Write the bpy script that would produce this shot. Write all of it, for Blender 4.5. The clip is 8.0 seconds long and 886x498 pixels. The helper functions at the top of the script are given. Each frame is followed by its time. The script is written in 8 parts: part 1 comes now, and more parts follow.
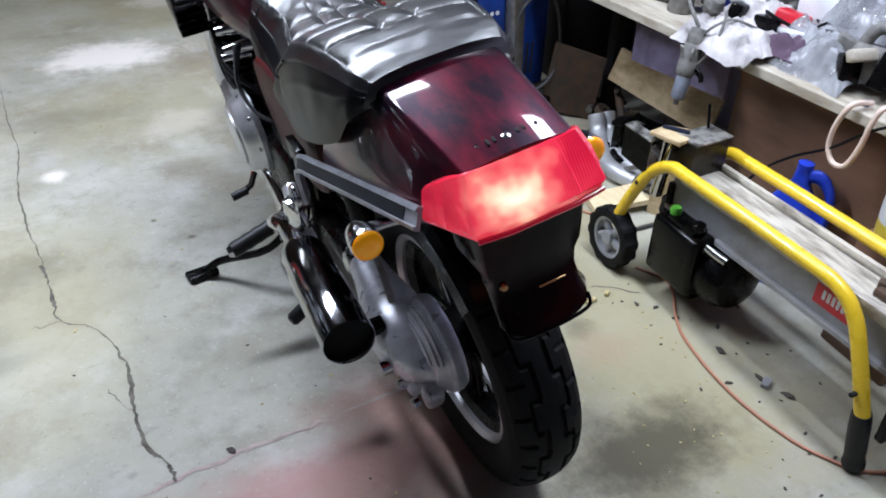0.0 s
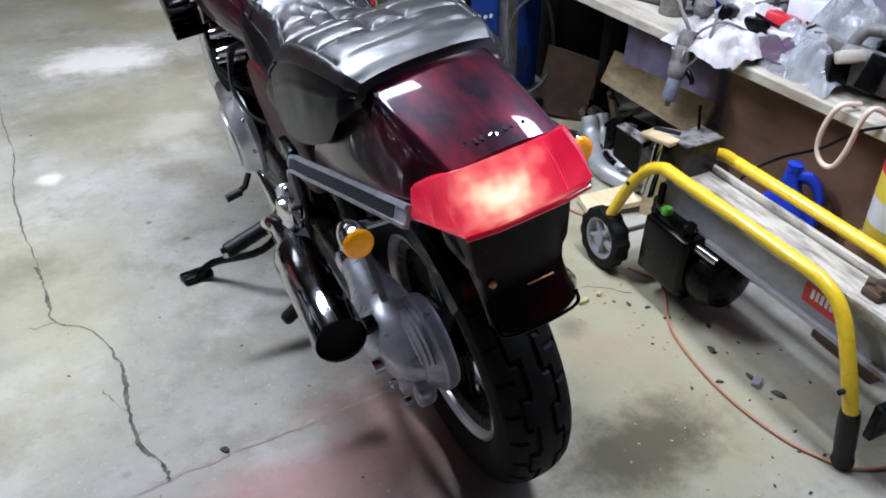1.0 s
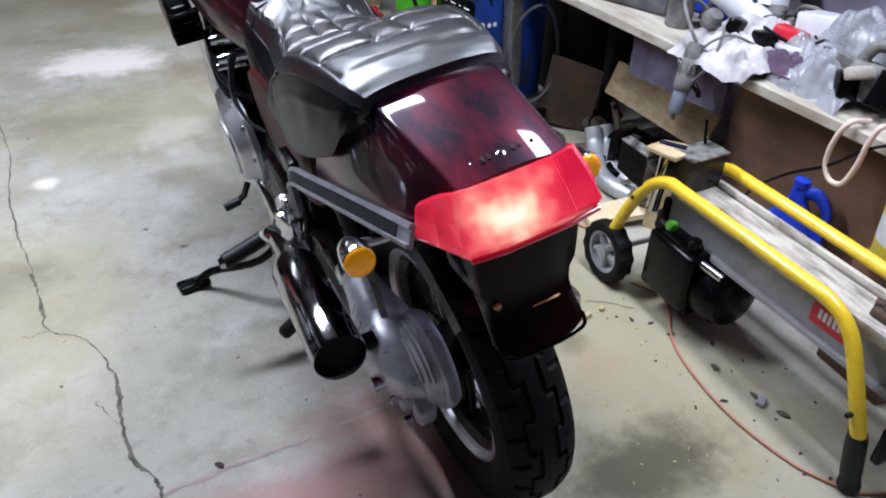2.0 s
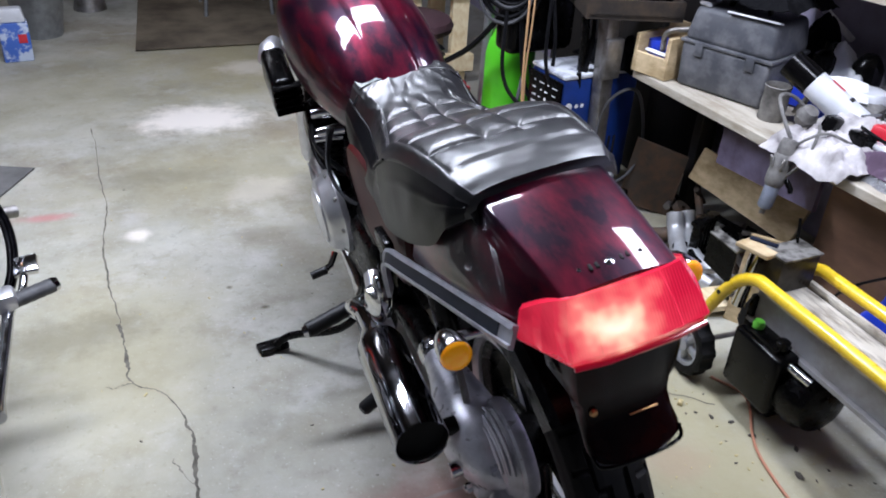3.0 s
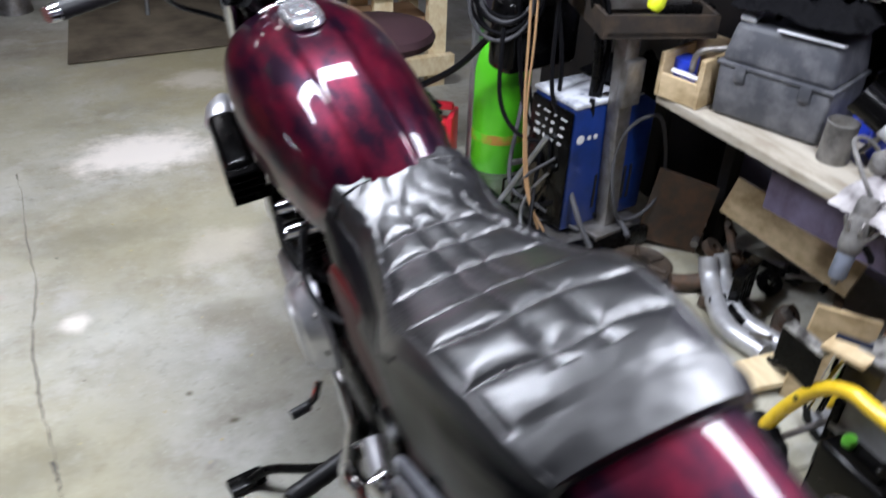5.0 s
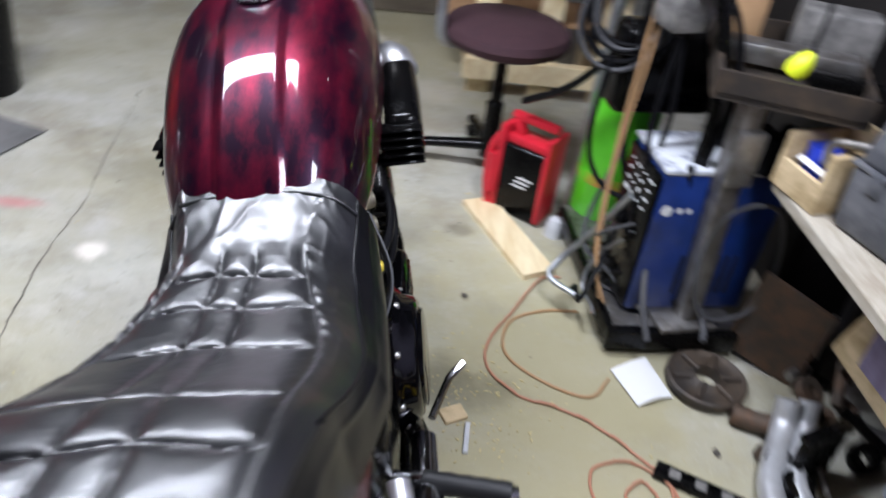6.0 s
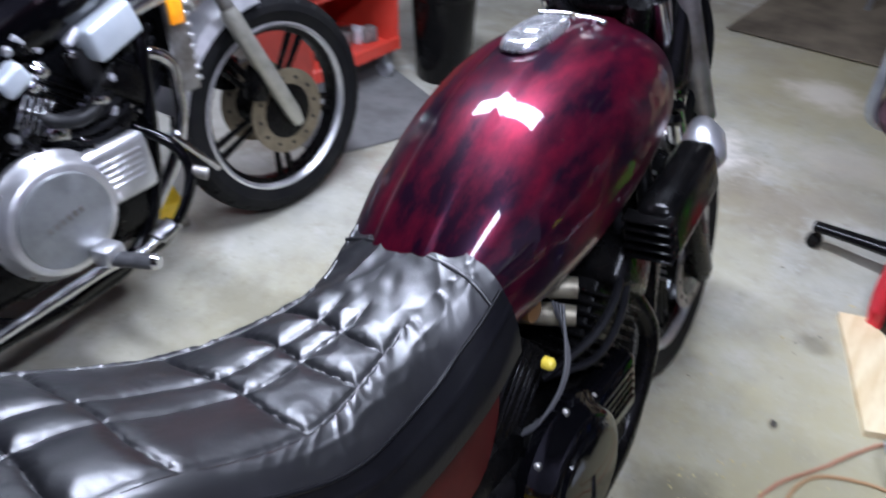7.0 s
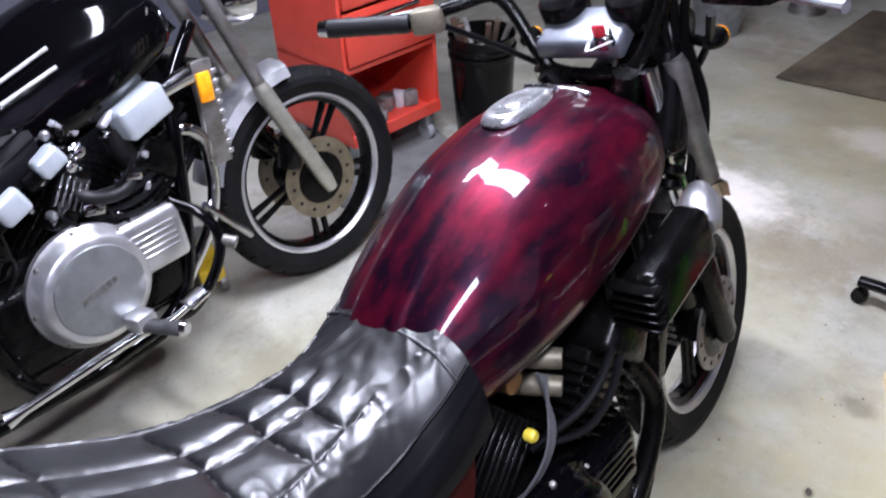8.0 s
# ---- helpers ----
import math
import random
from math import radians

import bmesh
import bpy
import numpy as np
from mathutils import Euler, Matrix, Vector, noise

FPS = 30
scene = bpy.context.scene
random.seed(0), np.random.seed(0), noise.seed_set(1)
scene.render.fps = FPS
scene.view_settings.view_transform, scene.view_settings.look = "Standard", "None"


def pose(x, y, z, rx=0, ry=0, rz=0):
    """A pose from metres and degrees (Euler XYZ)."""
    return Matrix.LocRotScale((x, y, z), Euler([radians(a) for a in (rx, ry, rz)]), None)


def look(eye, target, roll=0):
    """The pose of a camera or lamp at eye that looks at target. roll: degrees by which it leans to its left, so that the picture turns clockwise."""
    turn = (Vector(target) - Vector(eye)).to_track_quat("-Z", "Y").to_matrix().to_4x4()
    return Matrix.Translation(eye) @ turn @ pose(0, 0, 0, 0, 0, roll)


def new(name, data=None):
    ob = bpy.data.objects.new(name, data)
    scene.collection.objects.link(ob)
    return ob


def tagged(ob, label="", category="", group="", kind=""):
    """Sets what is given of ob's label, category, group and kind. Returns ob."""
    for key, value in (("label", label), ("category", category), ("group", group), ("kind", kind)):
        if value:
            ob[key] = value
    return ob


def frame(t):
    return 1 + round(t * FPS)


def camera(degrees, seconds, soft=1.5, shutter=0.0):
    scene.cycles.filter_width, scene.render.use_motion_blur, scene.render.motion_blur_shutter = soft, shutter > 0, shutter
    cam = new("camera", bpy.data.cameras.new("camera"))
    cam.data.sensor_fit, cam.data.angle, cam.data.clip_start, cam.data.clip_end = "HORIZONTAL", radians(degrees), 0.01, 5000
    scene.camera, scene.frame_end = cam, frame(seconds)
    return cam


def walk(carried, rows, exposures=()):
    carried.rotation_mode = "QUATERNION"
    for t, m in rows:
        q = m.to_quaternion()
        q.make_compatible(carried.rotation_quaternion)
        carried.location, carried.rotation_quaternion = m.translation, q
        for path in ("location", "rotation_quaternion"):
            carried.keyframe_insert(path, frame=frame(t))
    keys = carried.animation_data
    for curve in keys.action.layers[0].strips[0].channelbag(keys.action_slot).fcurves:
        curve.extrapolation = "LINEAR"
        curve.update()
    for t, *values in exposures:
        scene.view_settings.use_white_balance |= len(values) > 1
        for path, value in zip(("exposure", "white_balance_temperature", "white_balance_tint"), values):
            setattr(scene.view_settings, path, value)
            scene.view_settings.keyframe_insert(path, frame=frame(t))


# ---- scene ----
cam = camera(57.4, 8.0, 1.8, 0.75)
PATH = [
    (0, (-0.654, -0.951, 1.365), (0.084, 0.519, 0.226), 1.9),
    (0.5, (-0.647, -0.968, 1.366), (0.094, 0.5, 0.229), 1.4),
    (1, (-0.651, -0.971, 1.366), (0.095, 0.501, 0.236), 1.9),
    (1.2, (-0.649, -0.969, 1.364), (0.095, 0.497, 0.225), 2.3),
    (2.3, (-0.641, -0.924, 1.371), (0.11, 0.568, 0.271), 2.8),
    (2.5, (-0.667, -0.923, 1.405), (0.06, 0.656, 0.417), 2.9),
    (3, (-0.69, -0.885, 1.414), (-0.047, 0.717, 0.404), 3.9),
    (3.5, (-0.71, -0.778, 1.414), (-0.015, 0.825, 0.442), 4.6),
    (4, (-0.812, -0.558, 1.399), (0.052, 0.953, 0.414), 6.5),
    (4.2, (-0.818, -0.492, 1.39), (0.01, 1.01, 0.363), 2.9),
    (5.3, (-0.383, -0.297, 1.494), (0.247, 1.245, 0.388), 4.5),
    (5.5, (-0.252, -0.271, 1.475), (0.311, 1.307, 0.382), 5.3),
    (5.7, (-0.15, -0.247, 1.453), (0.293, 1.367, 0.358), 3.9),
    (6, (0.046, -0.128, 1.441), (0.187, 1.487, 0.269), 8.1),
    (6.3, (0.164, -0.03, 1.479), (0.016, 1.554, 0.267), 6.4),
    (6.5, (0.233, 0.044, 1.463), (-0.252, 1.54, 0.227), 4.0),
    (7, (0.402, 0.17, 1.484), (-0.541, 1.428, 0.248), 1.3),
    (7.5, (0.487, 0.241, 1.517), (-0.646, 1.389, 0.334), -4.0),
    (8, (0.51, 0.262, 1.523), (-0.626, 1.454, 0.388), -3.6),
]
walk(cam, [(t, look(eye, target, roll)) for t, eye, target, roll in PATH],
     [(0.0, 0.1, 5750, 13), (3.5, 0.05, 5850, 17), (5.4, 0.1, 6050, 15), (6.5, 0.1, 5800, 17), (7.2, 0.1, 5550, 19), (8.0, 0.32, 5850, 21)])

# ---- world and light ----
world = bpy.data.worlds.new("garage_dark")
world.use_nodes = True
world.node_tree.nodes["Background"].inputs[0].default_value = (0.5, 0.55, 0.62, 1)
world.node_tree.nodes["Background"].inputs[1].default_value = 0.004
scene.world = world
scene.view_settings.exposure = 0.0


def tube_lamp(x, y, z, length, turn, watts, colour=(0.93, 0.965, 1.0)):
    """A pair of fluorescent tubes that shines down from its housing."""
    data = bpy.data.lights.new("tube_lamp", "AREA")
    data.shape, data.size, data.size_y, data.energy, data.color = "RECTANGLE", length, 0.24, watts, colour
    ob = new("tube_lamp", data)
    ob.matrix_world = pose(x, y, z, 0, 0, turn)
    return ob


# Third lamp is an added fill for the far end, no fixture known there.
LAMPS = [(-0.72, 1.5, 2.28, 1.5, 0, 73), (0.62, 0.25, 2.28, 1.2, 90, 42), (-1.2, 4.2, 2.28, 1.2, 0, 3)]
for row in LAMPS:
    tube_lamp(*row)


# ---- materials ----
def mat(name, colour, rough=0.5, metal=0.0, coat=0.0, second=None, scale=8.0, mix=(0.4, 0.65), bump=0.0, bump_scale=60.0,
        rough_var=0.0, emit=None, strength=0.0, stretch=(1, 1, 1), alpha=1.0, transmission=0.0, detail=6.0, specular=0.5):
    m = bpy.data.materials.new(name)
    m.use_nodes = True
    nodes, links = m.node_tree.nodes, m.node_tree.links
    b = nodes["Principled BSDF"]
    b.inputs["Base Color"].default_value = (*colour, 1)
    b.inputs["Roughness"].default_value = rough
    b.inputs["Metallic"].default_value = metal
    b.inputs["Coat Weight"].default_value = coat
    b.inputs["Coat Roughness"].default_value = 0.04
    b.inputs["Transmission Weight"].default_value = transmission
    b.inputs["Alpha"].default_value = alpha
    b.inputs["Specular IOR Level"].default_value = specular
    co = nodes.new("ShaderNodeTexCoord")
    mp = nodes.new("ShaderNodeMapping")
    mp.inputs["Scale"].default_value = stretch
    links.new(co.outputs["Object"], mp.inputs[0])
    if second:
        n = nodes.new("ShaderNodeTexNoise")
        n.inputs["Scale"].default_value, n.inputs["Detail"].default_value, n.inputs["Roughness"].default_value = scale, detail, 0.62
        links.new(mp.outputs[0], n.inputs["Vector"])
        r = nodes.new("ShaderNodeValToRGB")
        r.color_ramp.elements[0].position, r.color_ramp.elements[1].position = mix
        r.color_ramp.elements[0].color, r.color_ramp.elements[1].color = (*colour, 1), (*second, 1)
        links.new(n.outputs["Fac"], r.inputs[0])
        links.new(r.outputs[0], b.inputs["Base Color"])
    if rough_var:
        n = nodes.new("ShaderNodeTexNoise")
        n.inputs["Scale"].default_value, n.inputs["Detail"].default_value = scale * 2.3, 5
        links.new(mp.outputs[0], n.inputs["Vector"])
        r = nodes.new("ShaderNodeMapRange")
        r.inputs[1].default_value, r.inputs[2].default_value = 0.3, 0.7
        r.inputs[3].default_value, r.inputs[4].default_value = max(0.02, rough - rough_var), min(1, rough + rough_var)
        links.new(n.outputs["Fac"], r.inputs[0])
        links.new(r.outputs[0], b.inputs["Roughness"])
    if bump:
        n = nodes.new("ShaderNodeTexNoise")
        n.inputs["Scale"].default_value, n.inputs["Detail"].default_value = bump_scale, 4
        links.new(mp.outputs[0], n.inputs["Vector"])
        u = nodes.new("ShaderNodeBump")
        u.inputs["Strength"].default_value, u.inputs["Distance"].default_value = bump, 0.004
        links.new(n.outputs["Fac"], u.inputs["Height"])
        links.new(u.outputs[0], b.inputs["Normal"])
    if emit:
        b.inputs["Emission Color"].default_value, b.inputs["Emission Strength"].default_value = (*emit, 1), strength
    return m


def concrete():
    """Old garage concrete: mottled grey, brown stains, pale powder spills, oil, tyre shade, faint red patches."""
    m = mat("concrete_floor", (0.4, 0.39, 0.36), 0.62, bump=0.25, bump_scale=35, rough_var=0.0)
    nodes, links = m.node_tree.nodes, m.node_tree.links
    b = nodes["Principled BSDF"]
    co = nodes.new("ShaderNodeTexCoord")

    def noise(scale, detail=8, rough=0.6, offset=(0, 0, 0)):
        mp = nodes.new("ShaderNodeMapping")
        mp.inputs["Location"].default_value = offset
        links.new(co.outputs["Object"], mp.inputs[0])
        n = nodes.new("ShaderNodeTexNoise")
        n.inputs["Scale"].default_value, n.inputs["Detail"].default_value, n.inputs["Roughness"].default_value = scale, detail, rough
        links.new(mp.outputs[0], n.inputs["Vector"])
        return n.outputs["Fac"]

    def ramp(value, a, z):
        r = nodes.new("ShaderNodeMapRange")
        r.interpolation_type = "SMOOTHSTEP"
        r.inputs[1].default_value, r.inputs[2].default_value = a, z
        links.new(value, r.inputs[0])
        return r.outputs[0]

    def maths(op, a, c):
        n = nodes.new("ShaderNodeMath")
        n.operation = op
        for i, v in enumerate((a, c)):
            if isinstance(v, (int, float)):
                n.inputs[i].default_value = v
            else:
                links.new(v, n.inputs[i])
        return n.outputs[0]

    def blend(fac, base, colour):
        n = nodes.new("ShaderNodeMix")
        n.data_type = "RGBA"
        links.new(fac, n.inputs[0])
        links.new(base, n.inputs[6])
        n.inputs[7].default_value = (*colour, 1)
        return n.outputs[2]

    def spot(x, y, rx, ry, soft=1.0):
        """1 inside an uneven patch of the floor, 0 outside."""
        mp = nodes.new("ShaderNodeMapping")
        mp.vector_type = "POINT"
        mp.inputs["Location"].default_value = (-x / rx, -y / ry, 0)
        mp.inputs["Scale"].default_value = (1 / rx, 1 / ry, 0)
        links.new(co.outputs["Object"], mp.inputs[0])
        d = nodes.new("ShaderNodeVectorMath")
        d.operation = "LENGTH"
        links.new(mp.outputs[0], d.inputs[0])
        wobble = maths("MULTIPLY", maths("SUBTRACT", noise(6.5, 9, 0.7, (x, y, 3)), 0.5), 2.2)
        return ramp(maths("ADD", d.outputs["Value"], wobble), 1.0 + 0.3 * soft, 1.0 - 0.7 * soft)

    r = nodes.new("ShaderNodeValToRGB")
    r.color_ramp.elements[0].position, r.color_ramp.elements[1].position = 0.3, 0.72
    r.color_ramp.elements[0].color, r.color_ramp.elements[1].color = (0.235, 0.222, 0.175, 1), (0.53, 0.525, 0.465, 1)
    e = r.color_ramp.elements.new(0.5)
    e.color = (0.4, 0.393, 0.335, 1)
    links.new(noise(2.3, 10, 0.62), r.inputs[0])
    c = r.outputs[0]
    c = blend(maths("MULTIPLY", ramp(noise(0.9, 5, 0.5, (4, 1, 0)), 0.48, 0.68), 0.6), c, (0.28, 0.225, 0.15))
    c = blend(maths("MULTIPLY", ramp(noise(3.4, 9, 0.68, (6, 4, 0)), 0.5, 0.66), 0.5), c, (0.21, 0.18, 0.125))
    c = blend(maths("MULTIPLY", ramp(noise(13, 6, 0.6, (9, 2, 0)), 0.6, 0.74), 0.5), c, (0.19, 0.175, 0.15))
    c = blend(maths("MULTIPLY", ramp(noise(70, 3, 0.6), 0.66, 0.76), 0.6), c, (0.14, 0.13, 0.115))
    c = blend(maths("MULTIPLY", ramp(noise(5.5, 7, 0.65, (2, 7, 0)), 0.5, 0.68), 0.4), c, (0.6, 0.6, 0.585))
    c = blend(maths("MULTIPLY", ramp(noise(31, 5, 0.65, (1, 3, 0)), 0.56, 0.7), 0.4), c, (0.22, 0.2, 0.155))
    c = blend(maths("MULTIPLY", ramp(noise(110, 2, 0.5, (5, 5, 0)), 0.63, 0.72), 0.5), c, (0.62, 0.6, 0.53))
    for x, y, rx, ry, s in OLIVE:
        c = blend(maths("MULTIPLY", spot(x, y, rx, ry, 1.3), s), c, (0.39, 0.35, 0.205))
    for x, y, rx, ry, s in PALE:
        c = blend(maths("MULTIPLY", spot(x, y, rx, ry), s), c, (0.86, 0.8, 0.72))
    for x, y, rx, ry, s in OIL_AND_SHADE:
        c = blend(maths("MULTIPLY", spot(x, y, rx, ry), s), c, (0.085, 0.074, 0.04))
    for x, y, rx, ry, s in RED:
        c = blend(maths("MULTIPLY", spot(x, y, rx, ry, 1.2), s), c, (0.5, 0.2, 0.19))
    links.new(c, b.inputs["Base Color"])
    return m


PALE = [(-0.5, 2.72, 0.3, 0.17, 0.95), (-0.15, 3.42, 0.18, 0.13, 0.45), (-0.77, 1.70, 0.04, 0.045, 0.8), (-0.3, 1.95, 0.16, 0.12, 0.3), (0.12, 2.95, 0.25, 0.12, 0.2)]
# The first patch mixes a dark smear with the rear tyre's painted shade.
OIL_AND_SHADE = [(-0.1, 0.02, 0.2, 0.12, 0.55), (0.32, -0.06, 0.26, 0.13, 0.92), (0.16, -0.3, 0.2, 0.1, 0.5), (0.2, 1.3, 0.14, 0.1, 0.55), (0.34, 1.28, 0.1, 0.07, 0.4), (-0.43, 1.165, 0.02, 0.015, 0.9), (-0.52, 1.3, 0.012, 0.012, 0.8), (-0.38, 1.62, 0.12, 0.07, 0.35), (0.28, 1.64, 0.014, 0.02, 0.95), (-0.7, 2.15, 0.3, 0.1, 0.3), (0.4, 0.35, 0.06, 0.05, 0.5), (0.27, 1.97, 0.05, 0.04, 0.5), (-1.0, 1.15, 0.25, 0.12, 0.4)]
OLIVE = [(0.5, 1.35, 0.6, 0.75, 0.85), (0.5, 0.15, 0.4, 0.6, 0.75), (0.1, 3.6, 1.0, 0.9, 0.75), (-0.55, 2.1, 0.7, 0.4, 0.45), (-0.95, 0.9, 0.5, 0.8, 0.35), (-1.1, 3.2, 0.6, 0.7, 0.4), (0.45, 0.35, 0.32, 0.5, 0.5), (0.36, -0.1, 0.3, 0.16, 0.75), (0.55, 1.0, 0.35, 0.5, 0.6), (-0.85, 1.0, 0.3, 0.45, 0.45), (-0.3, 2.2, 0.5, 0.3, 0.3), (0.3, 1.75, 0.3, 0.3, 0.3)]
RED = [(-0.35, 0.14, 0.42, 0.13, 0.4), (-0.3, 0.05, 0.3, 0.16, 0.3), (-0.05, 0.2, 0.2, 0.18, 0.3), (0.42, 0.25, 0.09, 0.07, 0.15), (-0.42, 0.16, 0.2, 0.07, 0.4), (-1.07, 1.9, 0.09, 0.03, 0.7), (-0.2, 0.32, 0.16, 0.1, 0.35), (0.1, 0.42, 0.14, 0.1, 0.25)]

CONCRETE = concrete()
PAINT = mat("maroon_paint", (0.011, 0.002, 0.01), 0.36, 0.6, 0.6, (0.15, 0.005, 0.021), 15, (0.4, 0.78), stretch=(1.4, 0.5, 1.0), specular=0.15)
PAINT_DARK = mat("plum_paint", (0.04, 0.0035, 0.004), 0.42, 0.0, 0.0, (0.07, 0.008, 0.007), 7, specular=0.1)
BLACK_PAINT = mat("black_paint", (0.0015, 0.0015, 0.002), 0.1, 0.0, 0.35, specular=0.12)
VINYL = mat("black_vinyl", (0.003, 0.0032, 0.004), 0.4, second=(0.005, 0.005, 0.0065), scale=12, bump=0.06, bump_scale=210, rough_var=0.03, coat=0.5, specular=0.75)
VINYL.node_tree.nodes["Principled BSDF"].inputs["Coat Roughness"].default_value = 0.3
# Same vinyl with its gloss cut, so the seat's flanks look shaded.
VINYL_SHADED = mat("black_vinyl_shaded", (0.003, 0.003, 0.004), 0.34, second=(0.005, 0.005, 0.006), scale=9, bump=0.06, bump_scale=160, specular=0.16)
RUBBER = mat("tyre_rubber", (0.005, 0.005, 0.006), 0.65, second=(0.01, 0.0097, 0.0095), scale=14, bump=0.2, bump_scale=120, specular=0.15)
RUBBER_SOFT = mat("soft_rubber", (0.009, 0.009, 0.01), 0.5, bump=0.15, specular=0.35)
CHROME = mat("chrome", (0.62, 0.62, 0.64), 0.12, 1.0, rough_var=0.06)
DARK_CHROME = mat("smoky_chrome", (0.4, 0.4, 0.42), 0.1, 1.0, rough_var=0.05)
ALLOY = mat("cast_alloy", (0.7, 0.7, 0.72), 0.36, 0.85, second=(0.58, 0.58, 0.6), scale=14, rough_var=0.07, bump=0.06)
CAST = mat("matte_cast_aluminium", (0.7, 0.7, 0.76), 0.34, 0.5, second=(0.46, 0.46, 0.5), scale=18, rough_var=0.1, bump=0.12)
CLUTCH = mat("brushed_grey_alloy", (0.36, 0.37, 0.38), 0.42, 0.7, second=(0.27, 0.28, 0.28), scale=16, rough_var=0.1, bump=0.05)
CHROME_BOX = mat("pale_bluish_chrome", (0.62, 0.67, 0.72), 0.3, 0.35, second=(0.5, 0.55, 0.6), scale=8)
DULL = mat("dull_steel", (0.35, 0.34, 0.33), 0.48, 0.9, second=(0.2, 0.18, 0.16), scale=16, rough_var=0.12, bump=0.15)
BLACK_METAL = mat("black_metal", (0.0018, 0.0018, 0.002), 0.28, 0.0, 0.08, (0.004, 0.0037, 0.0035), 18, rough_var=0.08, bump=0.08, specular=0.12)
BLACK_PLASTIC = mat("black_plastic", (0.0018, 0.0018, 0.002), 0.22, second=(0.004, 0.0037, 0.0037), scale=15, rough_var=0.08, specular=0.18)
# Near-black for exhaust soot, and for shade painted in as holes and slots.
DARK_HOLE = mat("soot_and_hole_shade", (0.006, 0.006, 0.006), 0.9)
# Weak glow added to brighten amber plastic, even the bulbless reflector.
AMBER_GLOW = mat("amber_glow", (0.95, 0.4, 0.01), 0.15, coat=0.4, second=(0.85, 0.24, 0.0), scale=45, emit=(1.0, 0.4, 0.0), strength=0.2)
GOLD_CAP = mat("yellow_cap", (0.7, 0.55, 0.05), 0.35)
BEIGE = mat("aged_carburettor_metal", (0.24, 0.22, 0.16), 0.5, 0.5, second=(0.13, 0.11, 0.08), scale=20)
BRASS = mat("brass", (0.5, 0.28, 0.12), 0.35, 0.9)
SILVER_TRIM = mat("brushed_trim", (0.5, 0.51, 0.56), 0.42, 0.45, second=(0.34, 0.35, 0.39), scale=25, rough_var=0.1)
NAVY_INSET = mat("dark_inset", (0.005, 0.008, 0.02), 0.35, second=(0.012, 0.016, 0.03), scale=22, specular=0.15)
YELLOW = mat("yellow_paint", (0.86, 0.58, 0.02), 0.32, coat=0.4, second=(0.62, 0.4, 0.03), scale=22, mix=(0.6, 0.8), rough_var=0.1)
GREY_PAINT = mat("grey_paint", (0.36, 0.36, 0.37), 0.4, second=(0.27, 0.26, 0.25), scale=14, rough_var=0.1)
WORN_STEEL = mat("worn_steel", (0.62, 0.58, 0.5), 0.5, 0.2, second=(0.16, 0.13, 0.1), scale=14, mix=(0.45, 0.7), stretch=(3, 0.6, 1), rough_var=0.15, bump=0.2)
LIGHT_GREY = mat("light_grey_plastic", (0.36, 0.37, 0.39), 0.4, second=(0.27, 0.27, 0.28), scale=16)
RED_LABEL = mat("red_label", (0.6, 0.03, 0.045), 0.4)
WHITE_INK = mat("white_ink", (0.8, 0.8, 0.8), 0.5)
BLACK_INK = mat("black_ink", (0.015, 0.015, 0.017), 0.5)
WOOD_PALE = mat("pale_pine", (0.82, 0.7, 0.46), 0.55, second=(0.68, 0.52, 0.29), scale=7, stretch=(5, 0.7, 3), bump=0.15)
WOOD_BENCH = mat("dusty_bench_wood", (0.5, 0.46, 0.38), 0.7, second=(0.32, 0.27, 0.2), scale=9, stretch=(3, 0.8, 3), bump=0.3)
WOOD_BROWN = mat("brown_plywood", (0.27, 0.15, 0.09), 0.6, second=(0.15, 0.08, 0.05), scale=4, stretch=(1.5, 0.5, 1.5), bump=0.15)
WOOD_DARK = mat("dark_timber", (0.1, 0.06, 0.035), 0.65, second=(0.05, 0.03, 0.02), scale=7, stretch=(3, 3, 0.6), bump=0.3)
OSB = mat("bare_plywood", (0.64, 0.5, 0.3), 0.65, second=(0.36, 0.26, 0.13), scale=11, stretch=(1, 1, 2), bump=0.2)
WALL_MAUVE = mat("mauve_wall_paint", (0.4, 0.37, 0.5), 0.75, second=(0.28, 0.255, 0.34), scale=4, bump=0.2)
WALL_DARK = mat("old_boards", (0.17, 0.115, 0.07), 0.75, second=(0.09, 0.06, 0.04), scale=3, stretch=(4, 4, 0.4), bump=0.4)
# Ceiling is out of view; dark tone chosen to hold down reflected light.
CEILING = mat("dark_unseen_ceiling", (0.075, 0.062, 0.05), 0.85, second=(0.045, 0.037, 0.03), scale=3, stretch=(0.6, 4, 1), bump=0.3)
GREEN = mat("green_paint", (0.11, 0.62, 0.015), 0.35, coat=0.3, second=(0.08, 0.5, 0.02), scale=6, mix=(0.5, 0.8))
BLUE = mat("blue_paint", (0.009, 0.035, 0.2), 0.38, coat=0.2, second=(0.006, 0.02, 0.1), scale=7, rough_var=0.1)
BLUE_PLASTIC = mat("blue_plastic", (0.025, 0.06, 0.6), 0.35, second=(0.02, 0.05, 0.45), scale=8)
RED_PLASTIC = mat("red_plastic", (0.62, 0.018, 0.035), 0.38, second=(0.5, 0.015, 0.03), scale=8)
RED_PAINT = mat("red_cabinet_paint", (0.66, 0.06, 0.035), 0.4, coat=0.2, second=(0.55, 0.05, 0.03), scale=6, rough_var=0.1)
GREY_TOOLBOX = mat("grey_toolbox_plastic", (0.065, 0.068, 0.078), 0.5, second=(0.19, 0.19, 0.2), scale=12, mix=(0.45, 0.75), bump=0.2)
